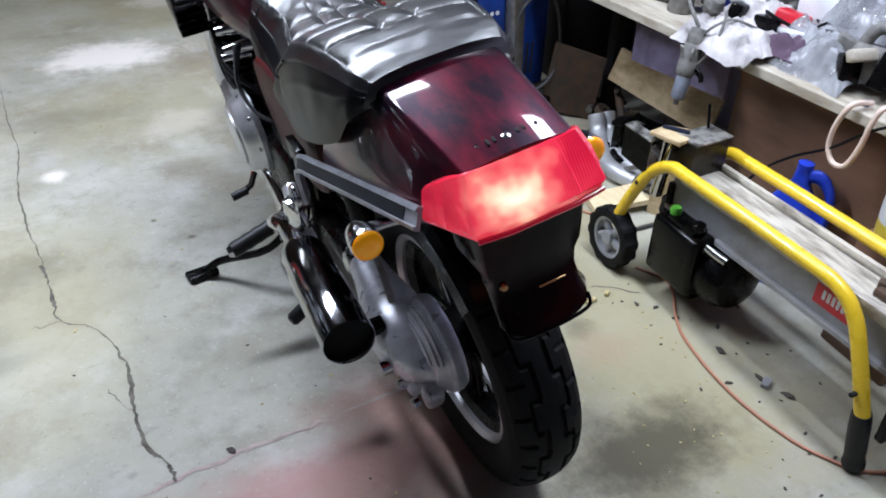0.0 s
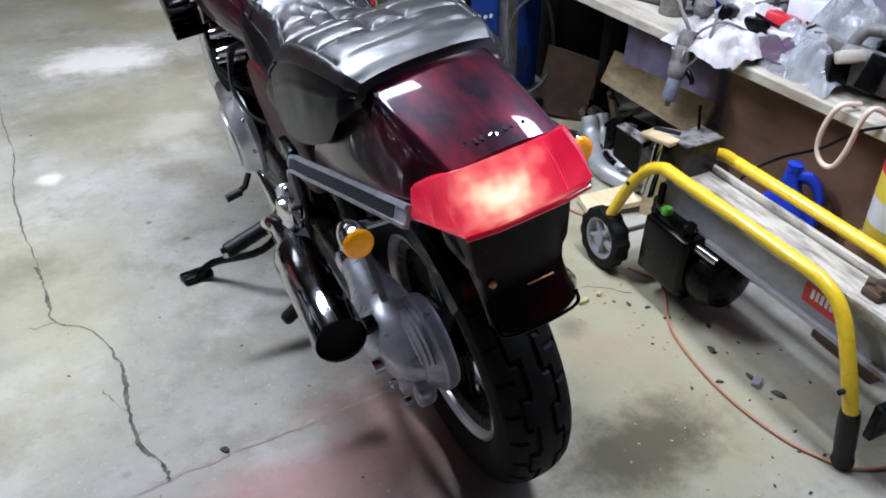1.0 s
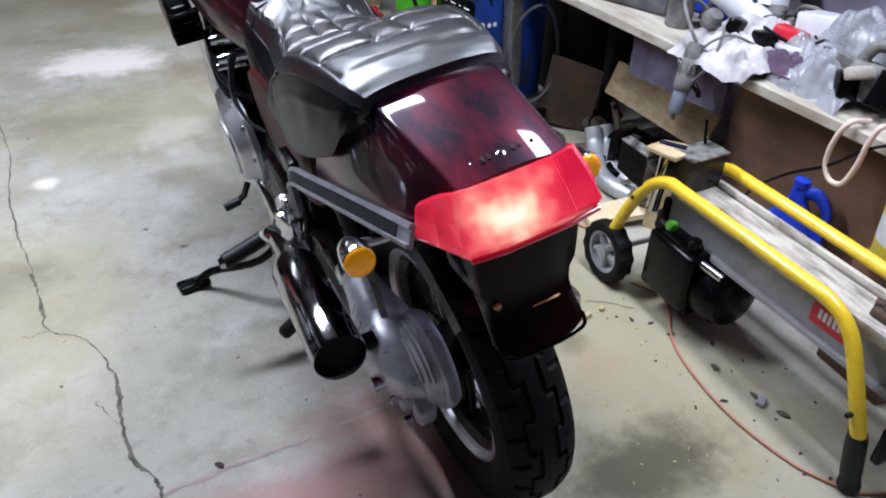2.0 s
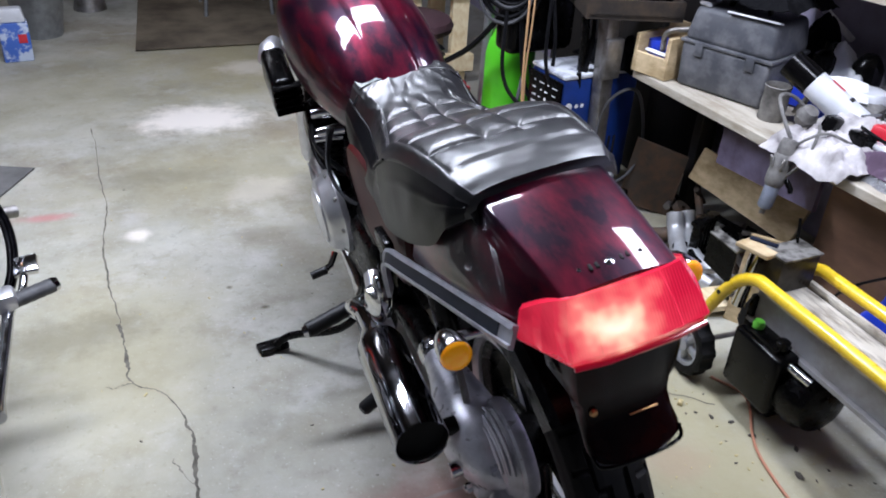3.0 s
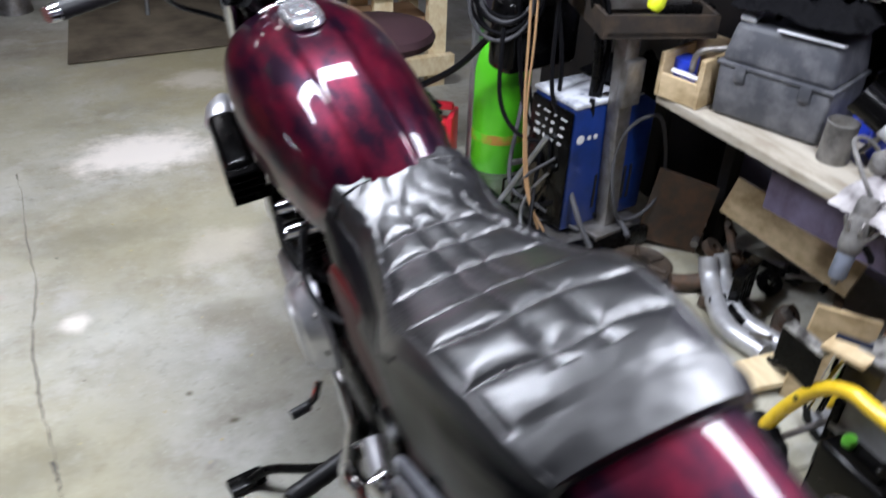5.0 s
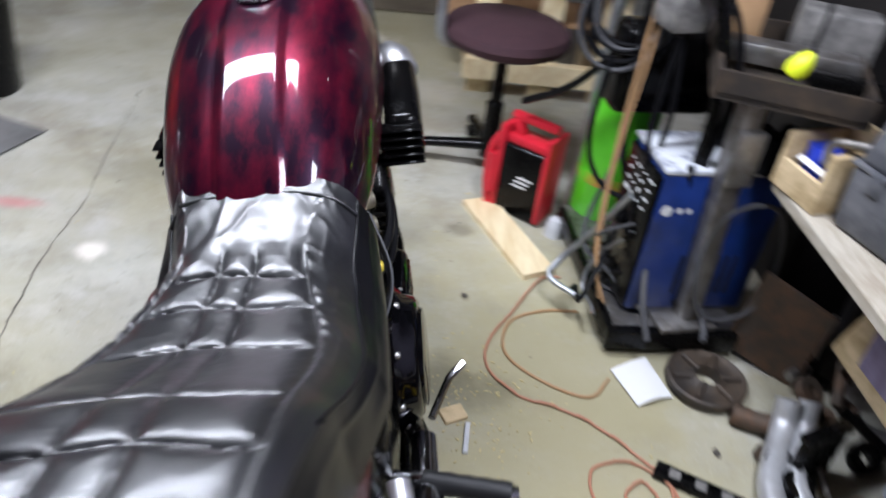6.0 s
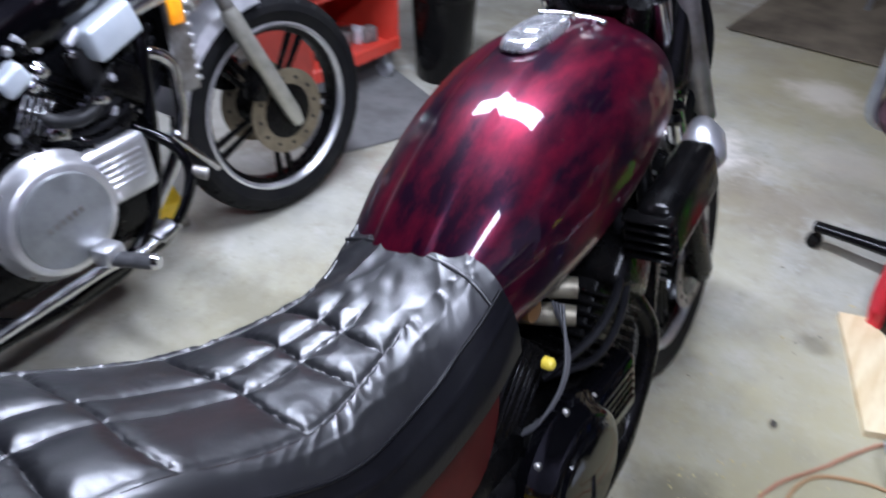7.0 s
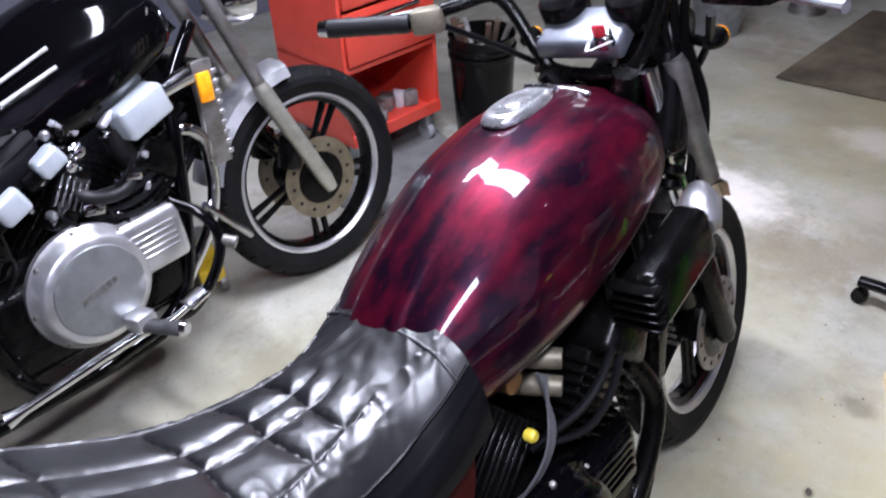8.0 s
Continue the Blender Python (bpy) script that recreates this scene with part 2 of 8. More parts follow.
DUSTY = mat("dusty_metal", (0.25, 0.24, 0.225), 0.65, 0.2, second=(0.11, 0.105, 0.1), scale=22, bump=0.3)
CLOTH = mat("white_rag", (0.6, 0.57, 0.57), 0.85, second=(0.25, 0.23, 0.23), scale=9, bump=0.5, bump_scale=70)
CLOTH_PLUM = mat("plum_rag", (0.09, 0.055, 0.09), 0.85, bump=0.5)
CLOTH_BLACK = mat("black_cloth", (0.0035, 0.0035, 0.0045), 0.85, bump=0.5, bump_scale=50, specular=0.12)
CLEAR_BAG = mat("clear_plastic_film", (0.5, 0.51, 0.54), 0.2, coat=0.5, second=(0.28, 0.28, 0.3), scale=12, bump=0.6, bump_scale=25, alpha=0.5)
WHITE_PAPER = mat("white_paper", (0.8, 0.8, 0.8), 0.7)
WHITE_PLASTIC = mat("white_plastic", (0.68, 0.69, 0.72), 0.35, second=(0.55, 0.56, 0.58), scale=8)
CARDBOARD = mat("cardboard", (0.42, 0.26, 0.13), 0.8, second=(0.34, 0.2, 0.1), scale=9, bump=0.2)
PEG_RUBBER = mat("dusty_peg_rubber", (0.06, 0.06, 0.062), 0.55, second=(0.025, 0.025, 0.027), scale=30, bump=0.3)
CORD_ORANGE = mat("orange_cord", (0.45, 0.2, 0.12), 0.5)
CORD_BLACK = mat("black_cable", (0.004, 0.004, 0.005), 0.45, specular=0.15)
CORD_GREY = mat("grey_cable", (0.075, 0.075, 0.08), 0.5, specular=0.3)
CORD_BROWN = mat("tan_cable", (0.42, 0.25, 0.12), 0.5)
CORD_CREAM = mat("cream_cord", (0.75, 0.6, 0.5), 0.55)
UPHOLSTERY = mat("maroon_upholstery", (0.042, 0.014, 0.019), 0.85, second=(0.035, 0.012, 0.017), scale=30, bump=0.4, bump_scale=200)
RUST = mat("rusty_iron", (0.075, 0.058, 0.045), 0.7, 0.4, second=(0.13, 0.075, 0.045), scale=18, bump=0.4)
GALV = mat("galvanised_steel", (0.4, 0.42, 0.44), 0.42, 0.8, second=(0.3, 0.31, 0.32), scale=18, rough_var=0.1)
MAT_GREY = mat("grey_floor_mat", (0.16, 0.16, 0.155), 0.85, second=(0.11, 0.11, 0.105), scale=9, bump=0.3, bump_scale=150)
MAT_BROWN = mat("brown_floor_sheet", (0.19, 0.155, 0.105), 0.8, second=(0.07, 0.054, 0.036), scale=2.6, bump=0.2)
NEON = mat("neon_yellow_plastic", (0.75, 0.85, 0.02), 0.4)
SEAM = mat("pink_worn_seam", (0.5, 0.4, 0.37), 0.9, second=(0.36, 0.3, 0.27), scale=20)
CRACK_DIRT = mat("dirt_in_crack", (0.17, 0.155, 0.125), 0.9, second=(0.07, 0.065, 0.05), scale=30)
GREEN_PLASTIC = mat("green_knob", (0.12, 0.45, 0.04), 0.4)
TUBE_GLOW = mat("lamp_tube", (0.9, 0.9, 0.88), 0.4, emit=(1.0, 0.95, 0.86), strength=6.0)
WHITE_ENAMEL = mat("white_enamel", (0.8, 0.8, 0.78), 0.4)
SAWDUST = mat("wood_shavings", (0.6, 0.5, 0.26), 0.8, second=(0.4, 0.33, 0.15), scale=60)


def lens_material():
    """Red lamp lens lit by the bulb behind it: hottest in front of the bulb."""
    m = mat("red_lit_lens", (0.75, 0.01, 0.045), 0.18, coat=0.6)
    nodes, links = m.node_tree.nodes, m.node_tree.links
    b = nodes["Principled BSDF"]
    co = nodes.new("ShaderNodeTexCoord")
    mp = nodes.new("ShaderNodeMapping")
    mp.inputs["Location"].default_value = (0.03 * 0.72, 0.2 * 0.6, -0.848)
    mp.inputs["Scale"].default_value = (0.72, 0.6, 1.0)
    links.new(co.outputs["Object"], mp.inputs[0])
    d = nodes.new("ShaderNodeVectorMath")
    d.operation = "LENGTH"
    links.new(mp.outputs[0], d.inputs[0])
    patches = nodes.new("ShaderNodeTexNoise")
    patches.inputs["Scale"].default_value, patches.inputs["Detail"].default_value = 26, 2
    links.new(mp.outputs[0], patches.inputs["Vector"])
    add = nodes.new("ShaderNodeMath")
    add.operation = "MULTIPLY_ADD"
    add.inputs[1].default_value, add.inputs[2].default_value = 0.09, -0.042
    links.new(patches.outputs["Fac"], add.inputs[0])
    s = nodes.new("ShaderNodeMath")
    links.new(d.outputs["Value"], s.inputs[0])
    links.new(add.outputs[0], s.inputs[1])
    r = nodes.new("ShaderNodeValToRGB")
    r.color_ramp.elements[0].position, r.color_ramp.elements[0].color = 0.0, (1.9, 1.6, 1.1, 1)
    r.color_ramp.elements[1].position, r.color_ramp.elements[1].color = 0.14, (0.24, 0.004, 0.018, 1)
    for p, c in ((0.02, (1.5, 1.0, 0.6, 1)), (0.036, (1.2, 0.32, 0.24, 1)), (0.058, (0.8, 0.05, 0.075, 1)), (0.09, (0.5, 0.012, 0.035, 1))):
        r.color_ramp.elements.new(p).color = c
    links.new(s.outputs[0], r.inputs[0])
    links.new(r.outputs[0], b.inputs["Emission Color"])
    b.inputs["Emission Strength"].default_value = 0.7
    w = nodes.new("ShaderNodeTexWave")
    w.bands_direction = "X"
    w.inputs["Scale"].default_value = 70
    links.new(co.outputs["Object"], w.inputs["Vector"])
    u = nodes.new("ShaderNodeBump")
    u.inputs["Strength"].default_value, u.inputs["Distance"].default_value = 0.16, 0.002
    links.new(w.outputs["Fac"], u.inputs["Height"])
    links.new(u.outputs[0], b.inputs["Normal"])
    return m


LENS = lens_material()
GREASY = mat("greasy_steel", (0.05, 0.045, 0.04), 0.38, 0.6, second=(0.015, 0.014, 0.012), scale=18, rough_var=0.12, bump=0.2)
RAM_STEEL = mat("bare_worn_steel", (0.34, 0.33, 0.3), 0.4, 0.5, second=(0.06, 0.055, 0.05), scale=22, mix=(0.45, 0.62), rough_var=0.1)
CAP_ALLOY = mat("satin_cap_metal", (0.6, 0.6, 0.62), 0.26, 0.85, rough_var=0.08)
DIRT = mat("dark_dirt", (0.05, 0.045, 0.04), 0.85, second=(0.12, 0.1, 0.075), scale=25)
OLIVE_ALLOY = mat("oxidised_alloy", (0.5, 0.49, 0.43), 0.42, 0.7, second=(0.38, 0.37, 0.31), scale=20)
# Black in place of an unlit background; the bench legs share it.
BLACK_BOARD = mat("black_unlit_board", (0.012, 0.011, 0.012), 0.7, second=(0.02, 0.017, 0.015), scale=6, bump=0.2, specular=0.2)
POD_SILVER = mat("silver_pod_paint", (0.16, 0.17, 0.2), 0.4, 0.6, second=(0.1, 0.105, 0.12), scale=12, rough_var=0.08)
RUST_DARK = mat("dark_rusty_steel", (0.045, 0.038, 0.033), 0.6, 0.4, second=(0.09, 0.065, 0.045), scale=15, bump=0.3)
NOSE_BLUE = mat("blue_grey_nose", (0.19, 0.21, 0.26), 0.5, second=(0.13, 0.14, 0.17), scale=25, bump=0.15)
SCUFFED_WHITE = mat("scuffed_white_paint", (0.55, 0.57, 0.61), 0.5, second=(0.14, 0.15, 0.2), scale=9, mix=(0.5, 0.62), bump=0.1)
DISC_TAN = mat("tan_brake_steel", (0.27, 0.23, 0.16), 0.42, 0.7, second=(0.17, 0.14, 0.1), scale=18)
PIPE_STEEL = mat("satin_pipe_steel", (0.62, 0.63, 0.65), 0.42, 0.55, second=(0.45, 0.45, 0.46), scale=14, rough_var=0.1)
LENS_RIM = mat("dark_red_lens_rim", (0.3, 0.004, 0.02), 0.15, coat=0.6, emit=(0.5, 0.0, 0.02), strength=0.25)
FLAP = mat("dark_maroon_flap", (0.014, 0.0016, 0.0014), 0.14, second=(0.003, 0.001, 0.001), scale=9, specular=0.12)
# For walls out of view; tone set for reflections and little bounce light.
WALL_UNSEEN = mat("bluish_grey_unseen_wall", (0.17, 0.175, 0.22), 0.75, second=(0.1, 0.105, 0.13), scale=3, bump=0.2)


# ---- building helpers ----
def bm_new():
    return bmesh.new()


def finish(name, bm, material, parent=None, label="", smooth=40):
    mesh = bpy.data.meshes.new(name)
    bm.normal_update()
    bm.to_mesh(mesh)
    bm.free()
    if smooth:
        mesh.shade_smooth()
        mesh.set_sharp_from_angle(angle=radians(smooth))
    if isinstance(material, (list, tuple)):
        for x in material:
            mesh.materials.append(x)
    else:
        mesh.materials.append(material)
    ob = new(name, mesh)
    if parent:
        ob.parent = parent
    if label:
        tagged(ob, label)
    return ob


def part(name, bm, material, parent, label="", smooth=40):
    return finish(name, bm, material, parent, label, smooth)


def group(name, label, category, m=None, set_name="", kind=""):
    ob = new(name)
    ob.empty_display_size = 0.1
    if m is not None:
        ob.matrix_world = m
    return tagged(ob, label, category, set_name, kind)


def box(bm, centre, size, rot=(0, 0, 0), bevel=0.0, seg=2, taper=(1, 1)):
    """A bevelled box; taper scales its top in x and y."""
    m = pose(*centre, *rot)
    made = bmesh.ops.create_cube(bm, size=1.0)["verts"]
    for v in made:
        if v.co.z > 0:
            v.co.x *= taper[0]
            v.co.y *= taper[1]
        v.co = Vector((v.co.x * size[0], v.co.y * size[1], v.co.z * size[2]))
    if bevel:
        edges = list({e for v in made for e in v.link_edges})
        out = bmesh.ops.bevel(bm, geom=edges, offset=min(bevel, 0.45 * min(size)), segments=seg, affect="EDGES", profile=0.5)
        made = list({v for f in out["faces"] for v in f.verts} | {v for v in made if v.is_valid})
    bmesh.ops.transform(bm, matrix=m, verts=made)
    return made


def frame_along(way):
    way = Vector(way).normalized()
    side = way.cross(Vector((0, 0, 1)))
    if side.length < 1e-3:
        side = Vector((1, 0, 0))
    side.normalize()
    return side, side.cross(way).normalized()


def sweep(bm, points, radii, seg=12, cap=True, flat=1.0):
    """A round bar along points; radii is a number or one per point."""
    pts = [Vector(p) for p in points]
    if isinstance(radii, (int, float)):
        radii = [radii] * len(pts)
    rings, side = [], None
    for i, p in enumerate(pts):
        a, z = pts[max(i - 1, 0)], pts[min(i + 1, len(pts) - 1)]
        way = (z - a).normalized()
        if side is None:
            side, up = frame_along(way)
        else:
            side = (side - way * side.dot(way)).normalized()
            up = side.cross(way).normalized()
        rings.append([bm.verts.new(p + radii[i] * (math.cos(k * math.tau / seg) * side + flat * math.sin(k * math.tau / seg) * up)) for k in range(seg)])
    for a, z in zip(rings, rings[1:]):
        for k in range(seg):
            bm.faces.new((a[k], a[(k + 1) % seg], z[(k + 1) % seg], z[k]))
    if cap:
        bm.faces.new(rings[0][::-1])
        bm.faces.new(rings[-1])
    return rings


def curve(points, n=8):
    """A smooth run of points through the given ones."""
    p = [Vector(q) for q in points]
    p = [2 * p[0] - p[1]] + p + [2 * p[-1] - p[-2]]
    out = []
    for i in range(1, len(p) - 2):
        for k in range(n):
            t = k / n
            out.append(0.5 * (2 * p[i] + (p[i + 1] - p[i - 1]) * t + (2 * p[i - 1] - 5 * p[i] + 4 * p[i + 1] - p[i + 2]) * t * t
                              + (3 * p[i] - p[i - 1] - 3 * p[i + 1] + p[i + 2]) * t ** 3))
    return out + [p[-2]]


def lathe(bm, profile, m, seg=32, close=False):
    """Turns (radius, along) pairs round the local z axis of m."""
    rings = []
    for r, a in profile:
        rings.append([bm.verts.new(m @ Vector((r * math.cos(k * math.tau / seg), r * math.sin(k * math.tau / seg), a))) for k in range(seg)])
    pairs = list(zip(rings, rings[1:]))
    if close:
        pairs.append((rings[-1], rings[0]))
    for a, z in pairs:
        for k in range(seg):
            bm.faces.new((a[k], a[(k + 1) % seg], z[(k + 1) % seg], z[k]))
    if not close:
        if profile[0][0] > 1e-5:
            bm.faces.new(rings[0][::-1])
        if profile[-1][0] > 1e-5:
            bm.faces.new(rings[-1])
    bmesh.ops.remove_doubles(bm, verts=[v for r in rings for v in r], dist=1e-6)
    bmesh.ops.recalc_face_normals(bm, faces=bm.faces)


def loft(bm, rings, cap=True, ring_closed=True):
    vs = [[bm.verts.new(p) for p in ring] for ring in rings]
    n = len(vs[0])
    for a, z in zip(vs, vs[1:]):
        for k in range(n if ring_closed else n - 1):
            bm.faces.new((a[k], a[(k + 1) % n], z[(k + 1) % n], z[k]))
    if cap and ring_closed:
        bm.faces.new(vs[0][::-1])
        bm.faces.new(vs[-1])
    bmesh.ops.recalc_face_normals(bm, faces=bm.faces)
    return vs


def prism(bm, outline, way):
    """A flat outline pushed along a vector."""
    way = Vector(way)
    a = [bm.verts.new(Vector(p)) for p in outline]
    z = [bm.verts.new(Vector(p) + way) for p in outline]
    n = len(a)
    bm.faces.new(a[::-1])
    bm.faces.new(z)
    for k in range(n):
        bm.faces.new((a[k], a[(k + 1) % n], z[(k + 1) % n], z[k]))
    bmesh.ops.recalc_face_normals(bm, faces=bm.faces)


def table(keys, y):
    """Smooth interpolation through (y, value) rows."""
    ys = [k[0] for k in keys]
    if y <= ys[0]:
        return keys[0][1]
    if y >= ys[-1]:
        return keys[-1][1]
    i = max(j for j in range(len(ys)) if ys[j] <= y)
    i = min(i, len(ys) - 2)
    p = [keys[max(i - 1, 0)], keys[i], keys[i + 1], keys[min(i + 2, len(ys) - 1)]]
    h = p[2][0] - p[1][0]
    t = (y - p[1][0]) / h
    m1 = (p[2][1] - p[0][1]) / max(1e-6, p[2][0] - p[0][0]) * h
    m2 = (p[3][1] - p[1][1]) / max(1e-6, p[3][0] - p[1][0]) * h
    return ((2 * t ** 3 - 3 * t ** 2 + 1) * p[1][1] + (t ** 3 - 2 * t ** 2 + t) * m1 + (-2 * t ** 3 + 3 * t ** 2) * p[2][1] + (t ** 3 - t ** 2) * m2)


def side_pose(x, y, z):
    """A pose whose z axis points along +x."""
    return Matrix.Translation((x, y, z)) @ Matrix.Rotation(radians(90), 4, "Y")


# ---- the room ----
def slab(name, centre, size, material, label="", category="", kind="structure"):
    bm = bm_new()
    box(bm, centre, size)
    ob = finish(name, bm, material, None, label, 0)
    return tagged(ob, label, category, "", kind)


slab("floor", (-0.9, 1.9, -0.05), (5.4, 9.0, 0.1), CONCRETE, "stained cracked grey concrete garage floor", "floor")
slab("wall_east", (1.66, 1.9, 1.25), (0.12, 9.0, 2.5), WALL_MAUVE, "mauve painted garage wall behind the bench", "wall")
slab("wall_west", (-3.56, 1.9, 1.25), (0.12, 9.0, 2.5), WALL_UNSEEN, "unseen garage wall, its bluish grey set to shape reflections", "wall")
slab("wall_north", (-0.95, 6.36, 1.25), (5.1, 0.12, 2.5), WALL_DARK, "dark old board garage wall at the far end", "wall")
slab("wall_south", (-0.95, -2.56, 1.25), (5.1, 0.12, 2.5), WALL_UNSEEN, "unseen garage wall, its bluish grey set to shape reflections", "wall")
slab("ceiling", (-0.9, 1.9, 2.55), (5.4, 9.0, 0.1), CEILING, "unseen garage ceiling, kept dark to cut bounce light", "ceiling")

# Housings for all three, the added far fill included.
for x, y, z, length, turn, watts in LAMPS:
    lamp = group("ceiling_light", "white twin-tube fluorescent light under the ceiling, the far one added as fill", "light", pose(x, y, 2.5, 0, 0, turn), "ceiling lights")
    bm = bm_new()
    box(bm, (0, 0, -0.09), (length + 0.06, 0.2, 0.06), bevel=0.008)
    box(bm, (0.4, 0, -0.03), (0.03, 0.03, 0.06))
    box(bm, (-0.4, 0, -0.03), (0.03, 0.03, 0.06))
    part("housing", bm, WHITE_ENAMEL, lamp)
    for dy in (-0.05, 0.05):
        bm = bm_new()
        sweep(bm, [(-length / 2, dy, -0.145), (length / 2, dy, -0.145)], 0.019, 12)
        part("tube", bm, TUBE_GLOW, lamp, "glowing fluorescent tube")


def crack(points, width, seed, material=CRACK_DIRT):
    """A ragged crack that lies in the floor as a thin dirty strip."""
    rnd = random.Random(seed)
    bm = bm_new()
    run = curve(points, 12)
    left, right = [], []
    drift, w = 0.0, width * 0.4
    for i, p in enumerate(run):
        w = max(width * 0.12, min(width * 0.6, w + rnd.uniform(-0.25, 0.25) * width))
        drift = 0.75 * drift + rnd.uniform(-0.0035, 0.0035)
        a, z = run[max(i - 1, 0)], run[min(i + 1, len(run) - 1)]
        d = (z - a).normalized()
        n = Vector((-d.y, d.x, 0))
        q = p + n * drift
        left.append(bm.verts.new((q + n * w)[:2] + (0.0012,)))
        right.append(bm.verts.new((q - n * w * 0.6)[:2] + (0.0012,)))
    for i in range(len(run) - 1):
        bm.faces.new((left[i], right[i], right[i + 1], left[i + 1]))
    ob = finish("floor_crack", bm, material, None, "", 0)
    return tagged(ob, "dirt-filled crack running across the concrete floor", "crack", "", "structure")


crack([(-0.642, 0.265, 0), (-0.65, 0.315, 0), (-0.678, 0.378, 0), (-0.69, 0.5, 0), (-0.682, 0.618, 0), (-0.692, 0.709, 0), (-0.743, 0.842, 0), (-0.814, 0.913, 0), (-0.826, 1.037, 0), (-0.841, 1.185, 0)], 0.012, 1)
crack([(-0.841, 1.185, 0), (-0.869, 1.418, 0), (-0.885, 1.7, 0), (-0.874, 1.974, 0), (-0.907, 2.395, 0), (-0.93, 2.7, 0)], 0.006, 4)
crack([(-0.814, 0.913, 0), (-0.84, 0.9, 0), (-0.88, 0.905, 0)], 0.004, 5)
crack([(-0.69, 0.5, 0), (-0.72, 0.56, 0), (-0.735, 0.6, 0)], 0.003, 6)
crack([(0.42, 0.62, 0), (0.5, 0.5, 0), (0.56, 0.46, 0), (0.64, 0.4, 0)], 0.004, 2)
crack([(-0.72, 0.255, 0), (-0.646, 0.269, 0), (-0.525, 0.283, 0), (-0.37, 0.297, 0), (-0.25, 0.31, 0), (0.0, 0.33, 0)], 0.012, 3, SEAM)


# ---- motorcycle parts ----
def wheel(parent, name, x, y, z, radius, width, rim, steer=None, spokes=5, rim_material=ALLOY, spoke_material=BLACK_METAL, disc=0.135, disc_material=DULL):
    """Tyre with a cut tread, cast rim, paired spokes and hub, about an axle along x."""
    m = side_pose(x, y, z)
    if steer is not None:
        m = steer @ m
    seg = 420
    hw = width / 2
    shape = [(rim - 0.004, -0.62), (rim + 0.012, -0.78), (rim + 0.04, -0.97), (radius - 0.045, -1.0), (radius - 0.026, -0.93), (radius - 0.013, -0.76), (radius - 0.006, -0.55), (radius - 0.001, -0.28), (radius, 0.0)]
    full = []
    for i in range(len(shape) - 1):
        n = 2 if i < 3 else 7
        for k in range(n):
            t = k / n
            full.append((shape[i][0] * (1 - t) + shape[i + 1][0] * t, shape[i][1] * (1 - t) + shape[i + 1][1] * t))
    full.append(shape[-1])
    full += [(r, -a) for r, a in full[-2::-1]]
    bm = bm_new()
    rings = []
    for k in range(seg):
        ang = k * math.tau / seg
        ring = []
        for r, a in full:
            cut = 0.0
            if r > radius - 0.028:
                aa = abs(a)
                step = (k + (7 if a > 0 else 0)) % 28
                lane = 0.24 if step < 14 else 0.5
                if abs(aa - lane) < 0.045 or (step in (0, 1, 14, 15) and 0.24 < aa < 0.5):
                    cut = 0.007
                if step in (6, 7) and 0.5 < aa < 0.86 or step in (20, 21) and 0.5 < aa < 0.86:
                    cut = 0.006
            ring.append(bm.verts.new(m @ Vector(((r - cut) * math.cos(ang), (r - cut) * math.sin(ang), a * hw))))
        rings.append(ring)
    for k in range(seg):
        a, b = rings[k], rings[(k + 1) % seg]
        for i in range(len(full) - 1):
            bm.faces.new((a[i], a[i + 1], b[i + 1], b[i]))
    bmesh.ops.recalc_face_normals(bm, faces=bm.faces)
    tyre = part(name, bm, RUBBER, parent, "worn black road tyre with zigzag tread", 35)
    bm = bm_new()
    w = hw * 0.66
    lathe(bm, [(rim + 0.002, -w + 0.006), (rim - 0.008, -w + 0.012), (rim - 0.02, -w * 0.5), (rim - 0.022, 0), (rim - 0.02, w * 0.5), (rim - 0.008, w - 0.012), (rim + 0.002, w - 0.006)], m, 72, True)
    rim_ob = part("rim", bm, spoke_material, tyre, "black cast wheel rim")
    for sx in (-1, 1):
        bm = bm_new()
        lathe(bm, [(rim + 0.008, sx * (w - 0.002)), (rim + 0.009, sx * (w + 0.006)), (rim + 0.002, sx * (w + 0.008)), (rim - 0.006, sx * (w - 0.002)), (rim - 0.005, sx * (w - 0.012))], m, 72, True)
        part("rim_lip", bm, rim_material, rim_ob, "bright machined rim lip")
    bm = bm_new()
    lathe(bm, [(0.02, -0.055), (0.05, -0.05), (0.055, -0.02), (0.055, 0.02), (0.05, 0.05), (0.02, 0.055)], m, 28)
    part("hub", bm, spoke_material, tyre)
    for i in range(spokes):
        for off in (-0.1, 0.1):
            ang = i * math.tau / spokes
            bm = bm_new()
            a = m @ Matrix.Rotation(ang, 4, "Z") @ Vector((0.05, 0.9 * off * 0.14, 0))
            z = m @ Matrix.Rotation(ang + off * 0.9, 4, "Z") @ Vector((rim - 0.016, 0, 0))
            sweep(bm, [a, a.lerp(z, 0.5), z], [0.011, 0.009, 0.012], 8)
            part("spoke", bm, spoke_material, tyre)
    if disc:
        for sx in (-0.075, 0.075):
            bm = bm_new()
            lathe(bm, [(0.075, sx - 0.002), (disc, sx - 0.002), (disc, sx + 0.002), (0.075, sx + 0.002)], m, 48, close=True)
            part("brake_disc", bm, disc_material, tyre, "steel brake disc")
            # Dark discs drawn as the shade in drilled holes.
            for k in range(12):
                bm = bm_new()
                q = m @ Matrix.Rotation(k * math.tau / 12, 4, "Z") @ Matrix.Translation(((disc + 0.075) / 2, 0, sx))
                lathe(bm, [(0.0, -0.0032), (0.006, -0.0032), (0.006, 0.0032), (0.0, 0.0032)], q, 8)
